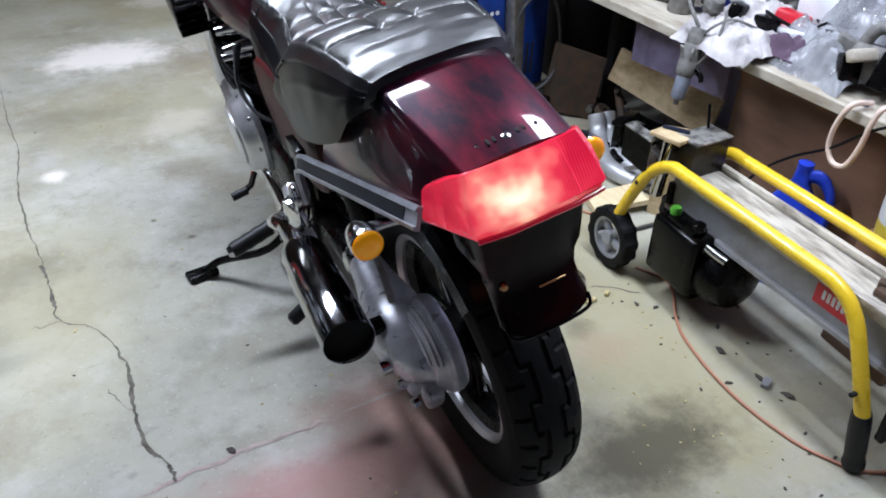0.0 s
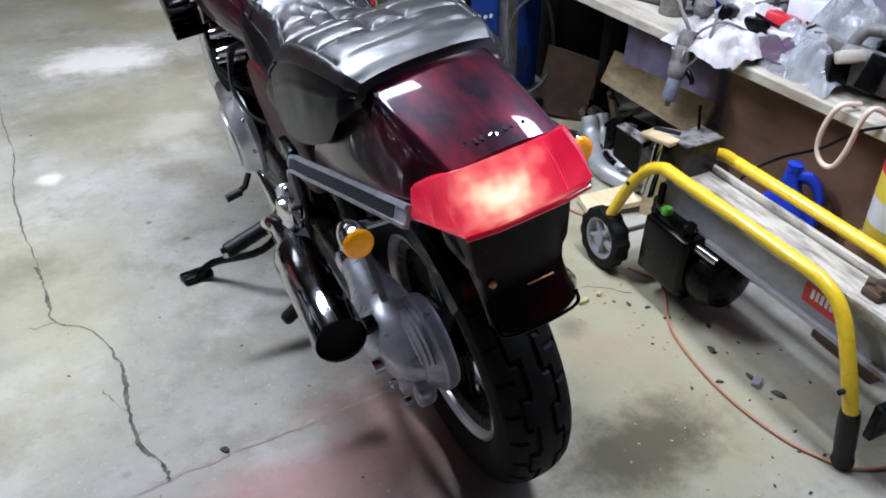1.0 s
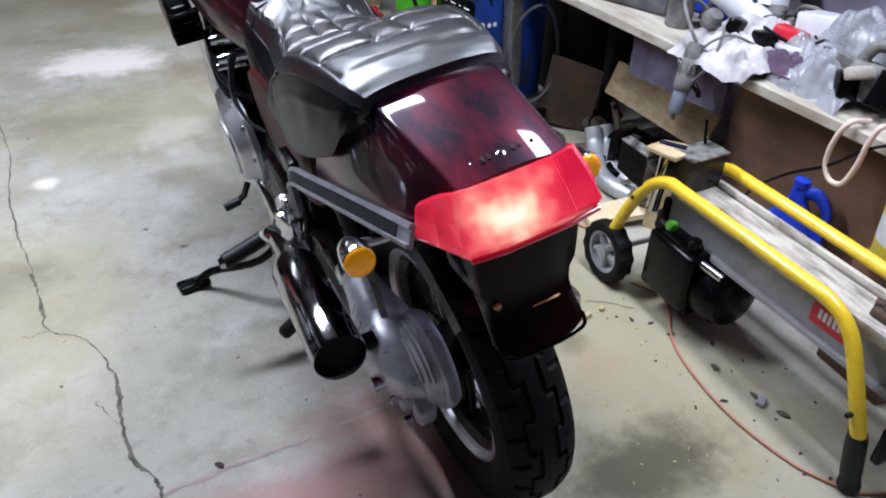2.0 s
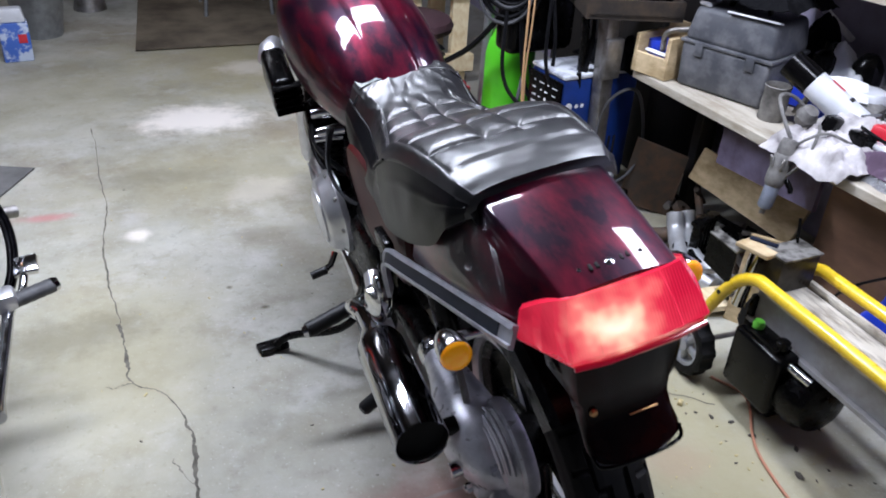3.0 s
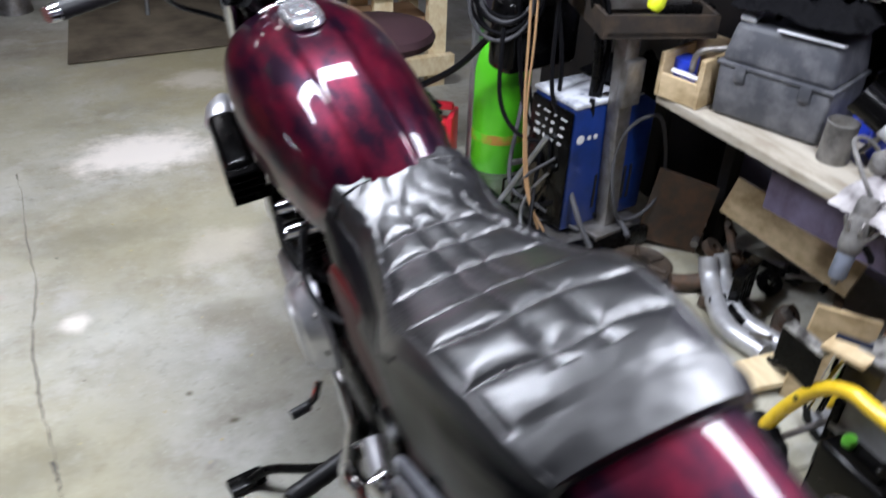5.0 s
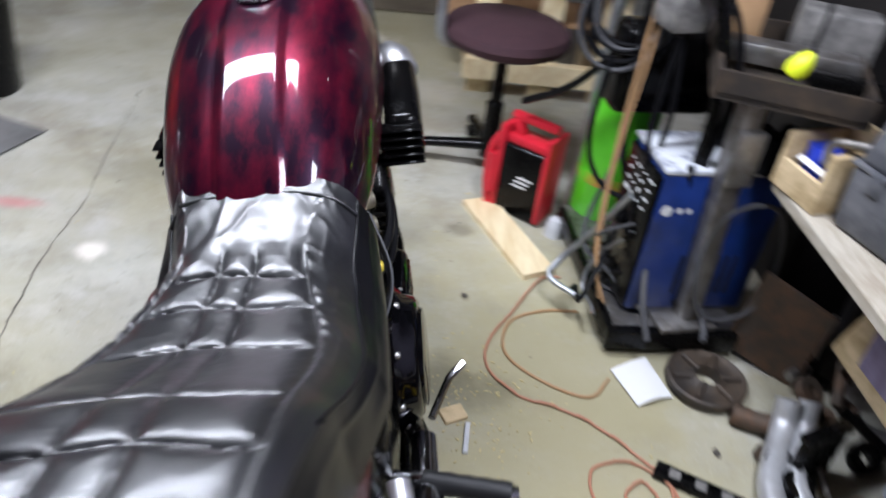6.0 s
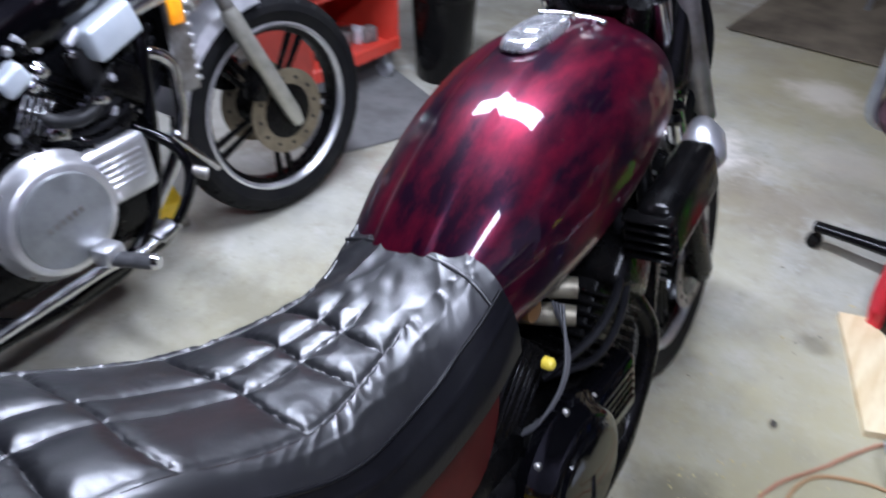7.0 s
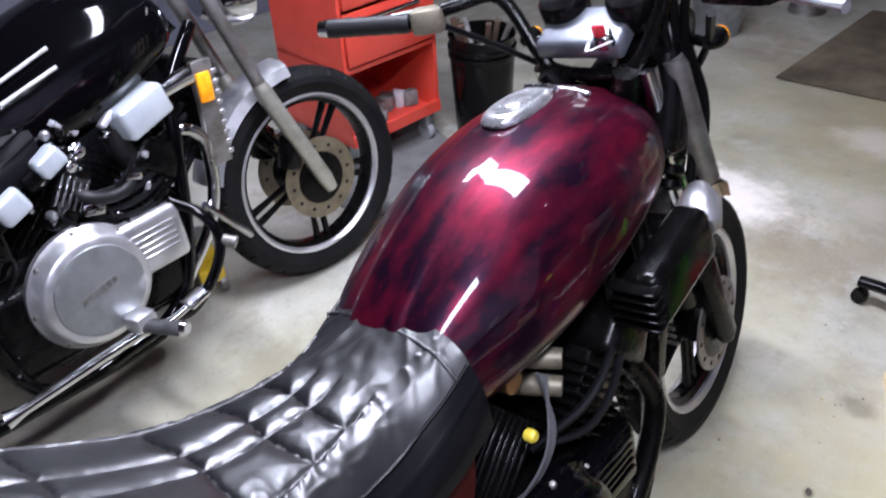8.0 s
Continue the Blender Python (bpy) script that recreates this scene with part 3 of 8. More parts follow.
                part("vent_hole", bm, DARK_HOLE, tyre)
            bm = bm_new()
            lathe(bm, [(0.04, sx * 0.8), (0.08, sx), (0.08, sx * 1.03), (0.035, sx * 1.1)], m, 28)
            part("disc_carrier", bm, spoke_material, tyre)
    return tyre


def superring(y, w, top, bottom, n=44, power=2.5, widest=0.42, ridge=0.0, lift=0.0):
    """One cross-section of a rounded body: widest a little above the bottom."""
    mid = bottom + (top - bottom) * widest
    out = []
    for k in range(n):
        a = k * math.tau / n
        c, s = math.cos(a), math.sin(a)
        x = w * math.copysign(abs(c) ** (2 / power), c)
        h = (top - mid) if s > 0 else (mid - bottom)
        z = mid + h * math.copysign(abs(s) ** (2 / power), s)
        if s > 0 and ridge:
            t = max(0.0, min(1.0, (0.046 - abs(x)) / 0.007 + 0.5))
            z += ridge * (3 * t * t - 2 * t ** 3)
        out.append((x, y, z + lift))
    return out


def tank(parent, material, label, widen=1.0):
    rows = [(0.78, 0.112, 0.816, 0.70), (0.81, 0.12, 0.846, 0.69), (0.85, 0.133, 0.877, 0.683), (0.92, 0.153, 0.919, 0.68), (1.02, 0.169, 0.964, 0.68),
            (1.12, 0.178, 0.988, 0.70), (1.22, 0.178, 0.998, 0.735), (1.32, 0.163, 0.988, 0.775), (1.38, 0.14, 0.966, 0.80), (1.42, 0.105, 0.936, 0.83), (1.44, 0.06, 0.905, 0.86)]
    bm = bm_new()
    rings = []
    n = 46
    for i in range(n + 1):
        y = 0.78 + 0.33 * (0.5 - 0.5 * math.cos(math.pi * i / n)) + 0.33 * i / n
        w = table([(r[0], r[1]) for r in rows], y) * widen
        t = table([(r[0], r[2]) for r in rows], y)
        b = table([(r[0], r[3]) for r in rows], y)
        rings.append(superring(y, w, t, b, 160, 2.35 + 0.6 * max(0.0, min(1.0, (0.95 - y) / 0.15)), 0.38, 0.0065))
        slide = 0.013 * max(0.0, min(1.0, (1.12 - y) / 0.3))
        rings[-1] = [(x + slide, yy, z) for x, yy, z in rings[-1]]
    loft(bm, rings)
    body = part("fuel_tank", bm, material, parent, label, 50)
    # filler cap: a rounded shell with a sunk flap, hinged at the front
    m = pose(0, 1.19, 1.0, 2)

    def oblong(grow, z, stretch=1.0):
        return [m @ Vector((0.036 * grow * math.copysign(abs(math.cos(a)) ** 0.7, math.cos(a)), 0.066 * grow * stretch * math.copysign(abs(math.sin(a)) ** 0.8, math.sin(a)), z)) for a in np.linspace(0, math.tau, 40, endpoint=False)]

    bm = bm_new()
    loft(bm, [oblong(1.06, 0.0), oblong(1.08, 0.004), oblong(1.0, 0.012), oblong(0.86, 0.0165), oblong(0.74, 0.0165), oblong(0.68, 0.0155), oblong(0.3, 0.0155)])
    cap = part("filler_cap", bm, CAP_ALLOY, body, "hinged chrome fuel filler cap", 50)
    bm = bm_new()
    loft(bm, [oblong(0.52, 0.012, 0.75), oblong(0.5, 0.017, 0.75), oblong(0.42, 0.019, 0.75), oblong(0.1, 0.0195, 0.75)])
    part("cap_flap", bm, CAP_ALLOY, cap, "", 50)
    bm = bm_new()
    sweep(bm, [m @ Vector((-0.03, 0.066, 0.012)), m @ Vector((0.03, 0.066, 0.012))], 0.006, 10)
    part("cap_hinge", bm, CHROME, cap)
    bm = bm_new()
    sweep(bm, [(x, 1.305 - 1.4 * x * x, 0.997 - 1.6 * x * x) for x in np.linspace(-0.06, 0.06, 13)], 0.005, 10, flat=0.7)
    part("tank_trim", bm, CAP_ALLOY, body, "chrome strip across the tank top")
    return body


SEAT_TOP = [(0.065, 0.947), (0.10, 0.954), (0.17, 0.957), (0.26, 0.948), (0.345, 0.922), (0.42, 0.877), (0.5, 0.839), (0.59, 0.82), (0.68, 0.817), (0.75, 0.827), (0.83, 0.85)]
SEAT_Q = [(0.065, 0.106), (0.10, 0.118), (0.25, 0.134), (0.4, 0.138), (0.5, 0.128), (0.6, 0.105), (0.7, 0.082), (0.74, 0.08), (0.83, 0.098)]
SEAT_SHOULDER = [(0.065, 0.008), (0.1, 0.01), (0.3, 0.022), (0.42, 0.032), (0.52, 0.042), (0.62, 0.05), (0.7, 0.058), (0.77, 0.054), (0.83, 0.042)]
SEAT_DROP = [(0.065, 0.012), (0.1, 0.016), (0.3, 0.024), (0.45, 0.034), (0.6, 0.042), (0.72, 0.045), (0.83, 0.034)]
SEAT_FOOT = [(0.065, 0.124), (0.10, 0.146), (0.25, 0.166), (0.5, 0.168), (0.7, 0.156), (0.83, 0.142)]
SEAT_B = [(0.065, 0.90), (0.10, 0.872), (0.14, 0.825), (0.2, 0.79), (0.28, 0.755), (0.38, 0.722), (0.5, 0.702), (0.6, 0.69), (0.74, 0.69), (0.83, 0.71)]
CREASES = [0.20, 0.285, 0.37, 0.507, 0.595, 0.66]


def ridged(x, y, z=0.0):
    """Sharp irregular fold lines, 0 to 1."""
    return (1 - min(1.0, abs(noise.noise(Vector((x, y, z)))) * 2.2)) ** 2


def seat(parent):
    """Quilted vinyl saddle: puffed cells between stitched seams, gathered shoulders, plain skirts."""
    bm = bm_new()
    ny, nu = 300, 190
    grid, seams = [], ([], [])
    for i in range(ny + 1):
        y = 0.065 + (0.83 - 0.065) * i / ny
        top, q, sh, dr, foot, b = (table(t, y) for t in (SEAT_TOP, SEAT_Q, SEAT_SHOULDER, SEAT_DROP, SEAT_FOOT, SEAT_B))
        front = max(0.0, min(1.0, (y - 0.40) / 0.14))
        nose = max(0.0, min(1.0, (y - 0.69) / 0.03))
        quilted = (1 - nose) * max(0.0, min(1.0, (y - 0.125) / 0.012))
        lane = 0.021 + 0.01 * max(0.0, min(1.0, (0.68 - y) / 0.45))
        row = []
        for k in range(nu + 1):
            u = -1 + 2 * k / nu
            s, au = (1 if u >= 0 else -1), abs(u)
            if au < 0.56:
                f = au / 0.56
                x, z = q * f, top - 0.010 * f ** 3
                cross = min(abs(y - c - 0.004 * math.sin(x * s * 38 + c * 90)) for c in CREASES)
                along = abs(x - lane - 0.0015 * math.sin(y * 48 + s)) if y > CREASES[0] - 0.03 else 0.06
                edge = abs(q * 0.97 - x)
                d = min(cross, along, edge, 0.06)
                puff = 0.0075 * (1 - math.exp(-d / 0.013)) - 0.0022 * math.exp(-d / 0.0025)
                pucker = math.exp(-d / 0.012) * 0.0011 * noise.noise(Vector((x * s * 150, y * 150, 2.0)))
                slack = 0.0009 * noise.noise(Vector((x * s * 38, y * 30, 7.0))) + 0.0006 * ridged(x * s * 24 + y * 9, y * 26, 4.0) * (0.4 + 0.6 * front)
                z += quilted * (puff + pucker + slack - 0.004)
                z += nose * (0.0034 * ridged(x * s * 15, y * 9 + abs(x) * 12, 1.0) - 0.001 + 0.0009 * noise.noise(Vector((x * s * 60, y * 45, 9.0))))
                if y < 0.125:
                    z += 0.0012 * noise.noise(Vector((x * s * 25, y * 60, 3.0)))
            elif au < 0.76:
                f = (au - 0.56) / 0.2
                x, z = q + sh * f * (1 if s > 0 else 1 - 0.45 * front), top - 0.010 - dr * f ** 1.7
                near = math.exp(-f * sh / 0.02)
                z += front * (0.004 * near * (ridged(y * 42 + 1.5 * f, f * 1.4 + 5 * s, 2.0) - 0.35) + 0.0022 * ridged(y * 17 - f * 1.3, f * 2.2 + 3 * s, 6.0) * math.sin(math.pi * f))
                z += (1 - front) * 0.0012 * noise.noise(Vector((y * 30, f * 2, s)))
            else:
                f = (au - 0.76) / 0.24
                shoulder = q + sh * (1 if s > 0 else 1 - 0.45 * front)
                x = shoulder + (foot + 0.018 * front * (s > 0) - shoulder) * math.sin(min(1.0, f * 1.25) * math.pi / 2)
                z = top - 0.010 - dr + (b - top + 0.010 + dr) * f ** 1.1
                x += 0.0028 * noise.noise(Vector((y * 16, f * 2.4, s * 3))) * math.sin(math.pi * min(1.0, f * 1.2)) + 0.002 * math.exp(-((f - 0.3) / 0.04) ** 2)
            row.append(bm.verts.new((s * x + 0.014 * front, y, z)))
        grid.append(row)
        for side, s in ((0, -1), (1, 1)):
            seams[side].append((s * (q + sh * (1 if s > 0 else 1 - 0.45 * front) + 0.001) + 0.014 * front, y, top - 0.010 - dr + 0.0005))
    for a, c in zip(grid, grid[1:]):
        for k in range(nu):
            bm.faces.new((a[k], a[k + 1], c[k + 1], c[k]))
    for row in (grid[0], grid[-1]):
        bm.faces.new(row if row is grid[0] else row[::-1])
    bm.faces.new([r[0] for r in grid] + [r[-1] for r in grid[::-1]])
    bmesh.ops.recalc_face_normals(bm, faces=bm.faces)
    # Faces below the shoulder take the shaded copy of the vinyl.
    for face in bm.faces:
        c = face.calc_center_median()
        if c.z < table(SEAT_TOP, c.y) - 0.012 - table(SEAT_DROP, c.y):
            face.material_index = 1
    s = part("seat", bm, [VINYL, VINYL_SHADED], parent, "black vinyl seat with stitched quilted cells", 70)
    for run in seams:
        bm = bm_new()
        sweep(bm, run[110:-2:4], 0.0028, 8)
        part("piping", bm, VINYL_SHADED, s, "raised seam along the seat's shoulder")
    bm = bm_new()
    last = grid_edge()
    sweep(bm, last, 0.0032, 10)
    part("front_welt", bm, VINYL, s, "rolled front edge against the tank")
    bm = bm_new()
    run = [(x, 0.064 + 0.006 * abs(x) / 0.11, 0.918 - 0.02 * (abs(x) / 0.11) ** 2) for x in np.linspace(-0.112, 0.112, 14)]
    sweep(bm, run, 0.019, 12, flat=0.6)
    part("rear_lip", bm, VINYL, s, "padded rear edge of the seat")
    return s


def grid_edge():
    """The line along which the seat's front edge lies on the tank."""
    q, sh, dr = 0.098, 0.042, 0.034
    inner = [(x, 0.806 - 0.3 * x * x, 0.8415 - 0.010 * (abs(x) / q) ** 3) for x in np.linspace(-q, q, 17)]
    outer = [(q + sh * f, 0.803, 0.831 - dr * f ** 1.7) for f in (0.33, 0.66, 1.0)]
    return [(x + 0.014, y, z) for x, y, z in [(-x * 0.86, y, z) for x, y, z in outer[::-1]] + inner + outer]


def tail(parent, body_material):
    rows = [(-0.16, 0.083, 0.094, 0.892, 0.812), (-0.13, 0.0845, 0.112, 0.898, 0.806), (-0.095, 0.0865, 0.132, 0.905, 0.798), (-0.05, 0.09, 0.14, 0.912, 0.79), (0.06, 0.099, 0.15, 0.925, 0.772), (0.16, 0.105, 0.156, 0.92, 0.75), (0.27, 0.108, 0.158, 0.9, 0.715)]
    bm = bm_new()
    rings = []
    for i in range(19):
        y = -0.16 + 0.43 * i / 18
        wt, wb, zt, zb = (table([(r[0], r[j]) for r in rows], y) for j in (1, 2, 3, 4))
        ring = [(-wb, y, zb), (-wb - 0.002, y, zb + 0.012)]
        ring += [(-wb + (wb - wt) * f - 0.004 * math.sin(math.pi * f), y, zb + 0.012 + (zt - 0.018 - zb) * f) for f in (0.25, 0.5, 0.75)]
        ring += [(-wt - 0.003, y, zt - 0.007), (-wt + 0.002, y, zt - 0.002), (-wt + 0.008, y, zt)]
        ring += [((wt - 0.008) * f, y, zt + 0.006 * (1 - f * f)) for f in (-0.66, -0.33, 0, 0.33, 0.66)]
        ring += [(wt - 0.008, y, zt), (wt - 0.002, y, zt - 0.002), (wt + 0.003, y, zt - 0.007)]
        ring += [(wb - (wb - wt) * f + 0.004 * math.sin(math.pi * f), y, zb + 0.012 + (zt - 0.018 - zb) * f) for f in (0.75, 0.5, 0.25)]
        ring += [(wb + 0.002, y, zb + 0.012), (wb, y, zb)]
        rings.append(ring)
    loft(bm, rings)
    t = part("tail_cowl", bm, body_material, parent, "glossy marbled maroon tail cowl", 35)
    for x, dy in ((-0.03, 0.0), (-0.02, 0.002), (0.016, 0.003), (0.026, 0.005)):
        bm = bm_new()
        box(bm, (x, -0.131 + dy, 0.9035), (0.005, 0.014, 0.0025), (0, 0, -8), 0.001)
        part("slot", bm, DARK_HOLE, t, "dark block drawn as a slot in the tail cowl")
    bm = bm_new()
    lathe(bm, [(0.0, 0.0035), (0.005, 0.003), (0.0075, 0.0015), (0.008, 0.0)], pose(-0.002, -0.13, 0.9025), 16)
    part("screw", bm, CHROME, t, "chrome screw head")
    for x in (-0.045, 0.045):
        bm = bm_new()
        lathe(bm, [(0.0, 0.0022), (0.002, 0.002), (0.003, 0.0)], pose(x, -0.128, 0.902), 10)
        part("rivet", bm, CHROME, t)
    # the lit lens: a sloped face with wings that run forward
    bm = bm_new()
    tip = [(-0.124, -0.108, 0.856), (-0.13, -0.114, 0.838), (-0.134, -0.118, 0.819), (-0.129, -0.112, 0.808)]
    corner = [(-0.083, -0.163, 0.8935), (-0.0925, -0.186, 0.861), (-0.098, -0.206, 0.83), (-0.094, -0.198, 0.812)]
    rings = []
    for f, fold in ((0.0, 0.0), (0.06, 0.002), (0.3, -0.001), (0.5, 0.006), (0.72, -0.002), (0.94, 0.004), (1.0, 0.002)):
        out = [Vector(p).lerp(Vector(q), f) for p, q in zip(tip, corner)]
        out = [p + Vector((-0.7, -0.5, 0.0)) * (fold if j in (1, 2) else 0.0) + Vector((0, 0, 0.003 * math.sin(math.pi * f) if j == 0 else 0)) for j, p in enumerate(out)]
        rings.append(out + [out[3] + Vector((0.02, 0.02, 0.004)), out[1] + Vector((0.02, 0.02, 0.0)), out[0] + Vector((0.014, 0.016, -0.004))])
    mid = []
    for f in (0.93, 0.9, 0.6, 0.58, 0.3, 0.0, -0.3, -0.58, -0.6, -0.9, -0.93):
        lift = 0.0016 if abs(f) < 0.59 else 0.0
        mid.append([Vector((p.x * f, p.y - 0.005 * (1 - f * f) - (lift if j in (1, 2) else 0), p.z)) for j, p in enumerate(rings[-1])])
    right = [[Vector((-p.x, p.y, p.z)) for p in r] for r in rings[::-1]]
    loft(bm, rings + mid + right)
    bmesh.ops.recalc_face_normals(bm, faces=bm.faces)
    part("tail_lamp", bm, LENS, t, "red tail lamp lens, lit", 9)
    bm = bm_new()
    sweep(bm, [(-0.096, -0.205, 0.816), (-0.05, -0.212, 0.816), (0.05, -0.212, 0.816), (0.096, -0.205, 0.816)], 0.004, 8)
    part("lens_rim", bm, LENS_RIM, t, "dark red lower rim of the lens")
    return t


def fender_rear(parent):
    # flap below the lamp: a box under the lens, then a plate flared at its rounded foot
    bm = bm_new()
    rings = []
    for y, z, w, deep in [(-0.185, 0.805, 0.085, 0.10), (-0.180, 0.76, 0.083, 0.10), (-0.176, 0.722, 0.08, 0.09), (-0.174, 0.705, 0.072, 0.05), (-0.175, 0.68, 0.069, 0.03), (-0.185, 0.655, 0.07, 0.02), (-0.2, 0.635, 0.073, 0.014), (-0.207, 0.626, 0.068, 0.012), (-0.211, 0.62, 0.055, 0.01)]:
        rings.append([(-w, y + deep, z), (-w, y + 0.01, z), (-w + 0.004, y + 0.003, z), (-w + 0.013, y, z), (-0.03, y - 0.004, z), (0.03, y - 0.004, z), (w - 0.013, y, z), (w - 0.004, y + 0.003, z), (w, y + 0.01, z), (w, y + deep, z),
                      (w - 0.004, y + deep, z), (w - 0.008, y + 0.014, z), (0, y + 0.004, z), (-w + 0.008, y + 0.014, z), (-w + 0.004, y + deep, z)])
    loft(bm, rings)
    f = part("rear_mudguard", bm, FLAP, parent, "glossy dark maroon-black rear mudguard flap", 40)
    bm = bm_new()
    rings = []
    for i in range(14):
        a = radians(55 + 74 * i / 13)
        cy, cz, r = 0.13, 0.32, 0.36
        y, z = cy + r * math.cos(a), cz + r * math.sin(a)
        ny, nz = math.cos(a), math.sin(a)
        rings.append([(x, y + d * ny, z + d * nz) for x, d in ((-0.083, -0.05), (-0.081, -0.008), (-0.068, 0.006), (0.068, 0.006), (0.081, -0.008), (0.083, -0.05), (0.078, -0.05), (0.074, -0.006), (-0.074, -0.006), (-0.078, -0.05))])
    loft(bm, rings)
    part("inner_guard", bm, BLACK_PLASTIC, f)
    bm = bm_new()
    lathe(bm, [(0.0, 0.005), (0.005, 0.004), (0.0065, 0.0)], pose(-0.055, -0.176, 0.695, 90), 12)
    part("bolt", bm, BRASS, f, "rusty orange bolt")
    bm = bm_new()
    box(bm, (0.02, -0.183, 0.672), (0.045, 0.002, 0.003), (0, 0, 0), 0.0008)
    part("scratch_mark", bm, BRASS, f, "thin bright scratch")
    bm = bm_new()
    sweep(bm, curve([(-0.07, -0.197, 0.634), (-0.06, -0.212, 0.621), (0, -0.217, 0.619), (0.06, -0.212, 0.621), (0.07, -0.197, 0.634)], 5), 0.003, 8)
    part("edge_trim", bm, BLACK_PAINT, f)
    return f


def signal(parent, x, y, z, inner, face=-1, size=1.0, shell=CHROME):
    """Chrome bullet indicator with an amber lens."""
    bm = bm_new()
    sweep(bm, [(inner, y + 0.03, z - 0.005), (x, y + 0.04 * -face, z)], 0.009, 10)
    m = pose(x, y, z, 90 * -face) @ Matrix.Scale(size, 4)
    lathe(bm, [(0.0, -0.056), (0.012, -0.052), (0.019, -0.042), (0.0235, -0.026), (0.0255, -0.004), (0.0245, 0.0)], m, 28)
    s = part("indicator", bm, shell, parent, "chrome indicator with an amber lens")
    bm = bm_new()
    lathe(bm, [(0.0245, -0.001), (0.0245, 0.004), (0.021, 0.009), (0.012, 0.012), (0.0, 0.0125)], m, 28)
    part("lens", bm, AMBER_GLOW, s, "amber lens")
    return s


def engine(parent, case_material, cover_material, right_cap, fins=BLACK_METAL, back=0.0, cover_r=0.108):
    bm = bm_new()
    box(bm, (0, 0.93, 0.37), (0.32, 0.50, 0.24), (0, 0, 0), 0.04, 3)
    box(bm, (0, 0.98, 0.26), (0.24, 0.38, 0.08), (0, 0, 0), 0.03, 3)
    box(bm, (0, 0.78, 0.48), (0.28, 0.2, 0.12), (0, 0, 0), 0.03)
    e = part("engine", bm, case_material, parent, "four-cylinder engine case")
    e.location.y = -back
    for tilt, y, z in ((-42, 1.12, 0.55), (40, 0.86, 0.6)):
        m = pose(0, y, z, tilt)
        for k in range(7):
            bm = bm_new()
            box(bm, tuple(m @ Vector((0, 0, -0.07 + 0.018 * k))), ((0.33 if y > 1 else 0.26) - 0.004 * (k % 2), 0.15, 0.007), (tilt, 0, 0), 0.003, 1)
            part("cooling_fin", bm, fins, e)
        bm = bm_new()
        box(bm, tuple(m @ Vector((0, 0, -0.01))), (0.27 if y > 1 else 0.22, 0.12, 0.16), (tilt, 0, 0), 0.01)
        part("cylinder_block", bm, fins, e)
        bm = bm_new()
        box(bm, tuple(m @ Vector((0, 0, 0.10))), (0.35 if y > 1 else 0.25, 0.14, 0.09), (tilt, 0, 0), 0.022, 3, (0.95, 0.8))
        part("cylinder_head", bm, fins, e)
    # covers with stepped rims and bolts
    for side, y, z, r, cover in ((1, 0.92, 0.41, cover_r, cover_material), (-1, 0.99, 0.44, 0.095, ALLOY)):
        m = side_pose(0.155 * side, y, z)
        k = side
        bm = bm_new()
        lathe(bm, [(r + 0.02, 0), (r + 0.02, 0.016 * k), (r + 0.006, 0.03 * k), (r, 0.048 * k), (r - 0.008, 0.054 * k), (r - 0.03, 0.056 * k), (0, 0.056 * k)], m, 48)
        box(bm, (0.165 * side, y + r + 0.01, z + 0.03), (0.05, r * 1.85, r * 1.15), (0, 0, 0), 0.02, 3)
        c = part("side_cover", bm, cover, e, "round engine side cover")
        bm = bm_new()
        lathe(bm, [(r - 0.02, 0.0555 * k), (r - 0.022, 0.061 * k), (r - 0.03, 0.063 * k), (0, 0.064 * k)], m, 48)
        part("cover_plate", bm, right_cap if side > 0 else ALLOY, c)
        for i in range(8):
            bm = bm_new()
            q = m @ Matrix.Rotation(i * math.tau / 8, 4, "Z") @ Matrix.Translation((r + 0.011, 0, 0.016 * k))
            lathe(bm, [(0.007, 0), (0.007, 0.008 * k), (0.005, 0.011 * k), (0, 0.012 * k)], q, 8)
            part("cover_bolt", bm, DULL, c)
        for i in range(5):
            bm = bm_new()
            box(bm, (0.191 * side, y + r + 0.03, z + 0.005 + 0.016 * i), (0.004, r * 1.1, 0.005), (0, 0, 0), 0.0015, 1)
            part("rib", bm, cover, c)
    return e


LEAN1 = 10.9
bike = group("motorcycle", "maroon cruiser motorcycle on its side stand, tail lamp lit", "motorcycle", pose(0.015, 0, 0, 0, -LEAN1, 0) @ pose(0, 0, 0, 0, 0, 1.0))
STEER = Matrix.Translation((0, 1.42, 0)) @ Matrix.Rotation(radians(4), 4, "Z") @ Matrix.Translation((0, -1.42, 0))


def steered(points, s=STEER):
    return [s @ Vector(p) for p in points]


wheel(bike, "rear_tyre", 0.0, 0.13, 0.325, 0.325, 0.14, 0.215, None, 5, ALLOY, BLACK_METAL, 0)
wheel(bike, "front_tyre", 0.0, 1.70, 0.30, 0.30, 0.105, 0.212, STEER, 5, ALLOY, BLACK_METAL, 0.11)
tank(bike, PAINT, "glossy marbled maroon teardrop fuel tank")
seat(bike)
tail(bike, PAINT)
fender_rear(bike)
engine(bike, BLACK_METAL, BLACK_PAINT, BLACK_PAINT)
signal(bike, -0.195, -0.03, 0.745, -0.09)
signal(bike, 0.195, -0.03, 0.745, 0.09)

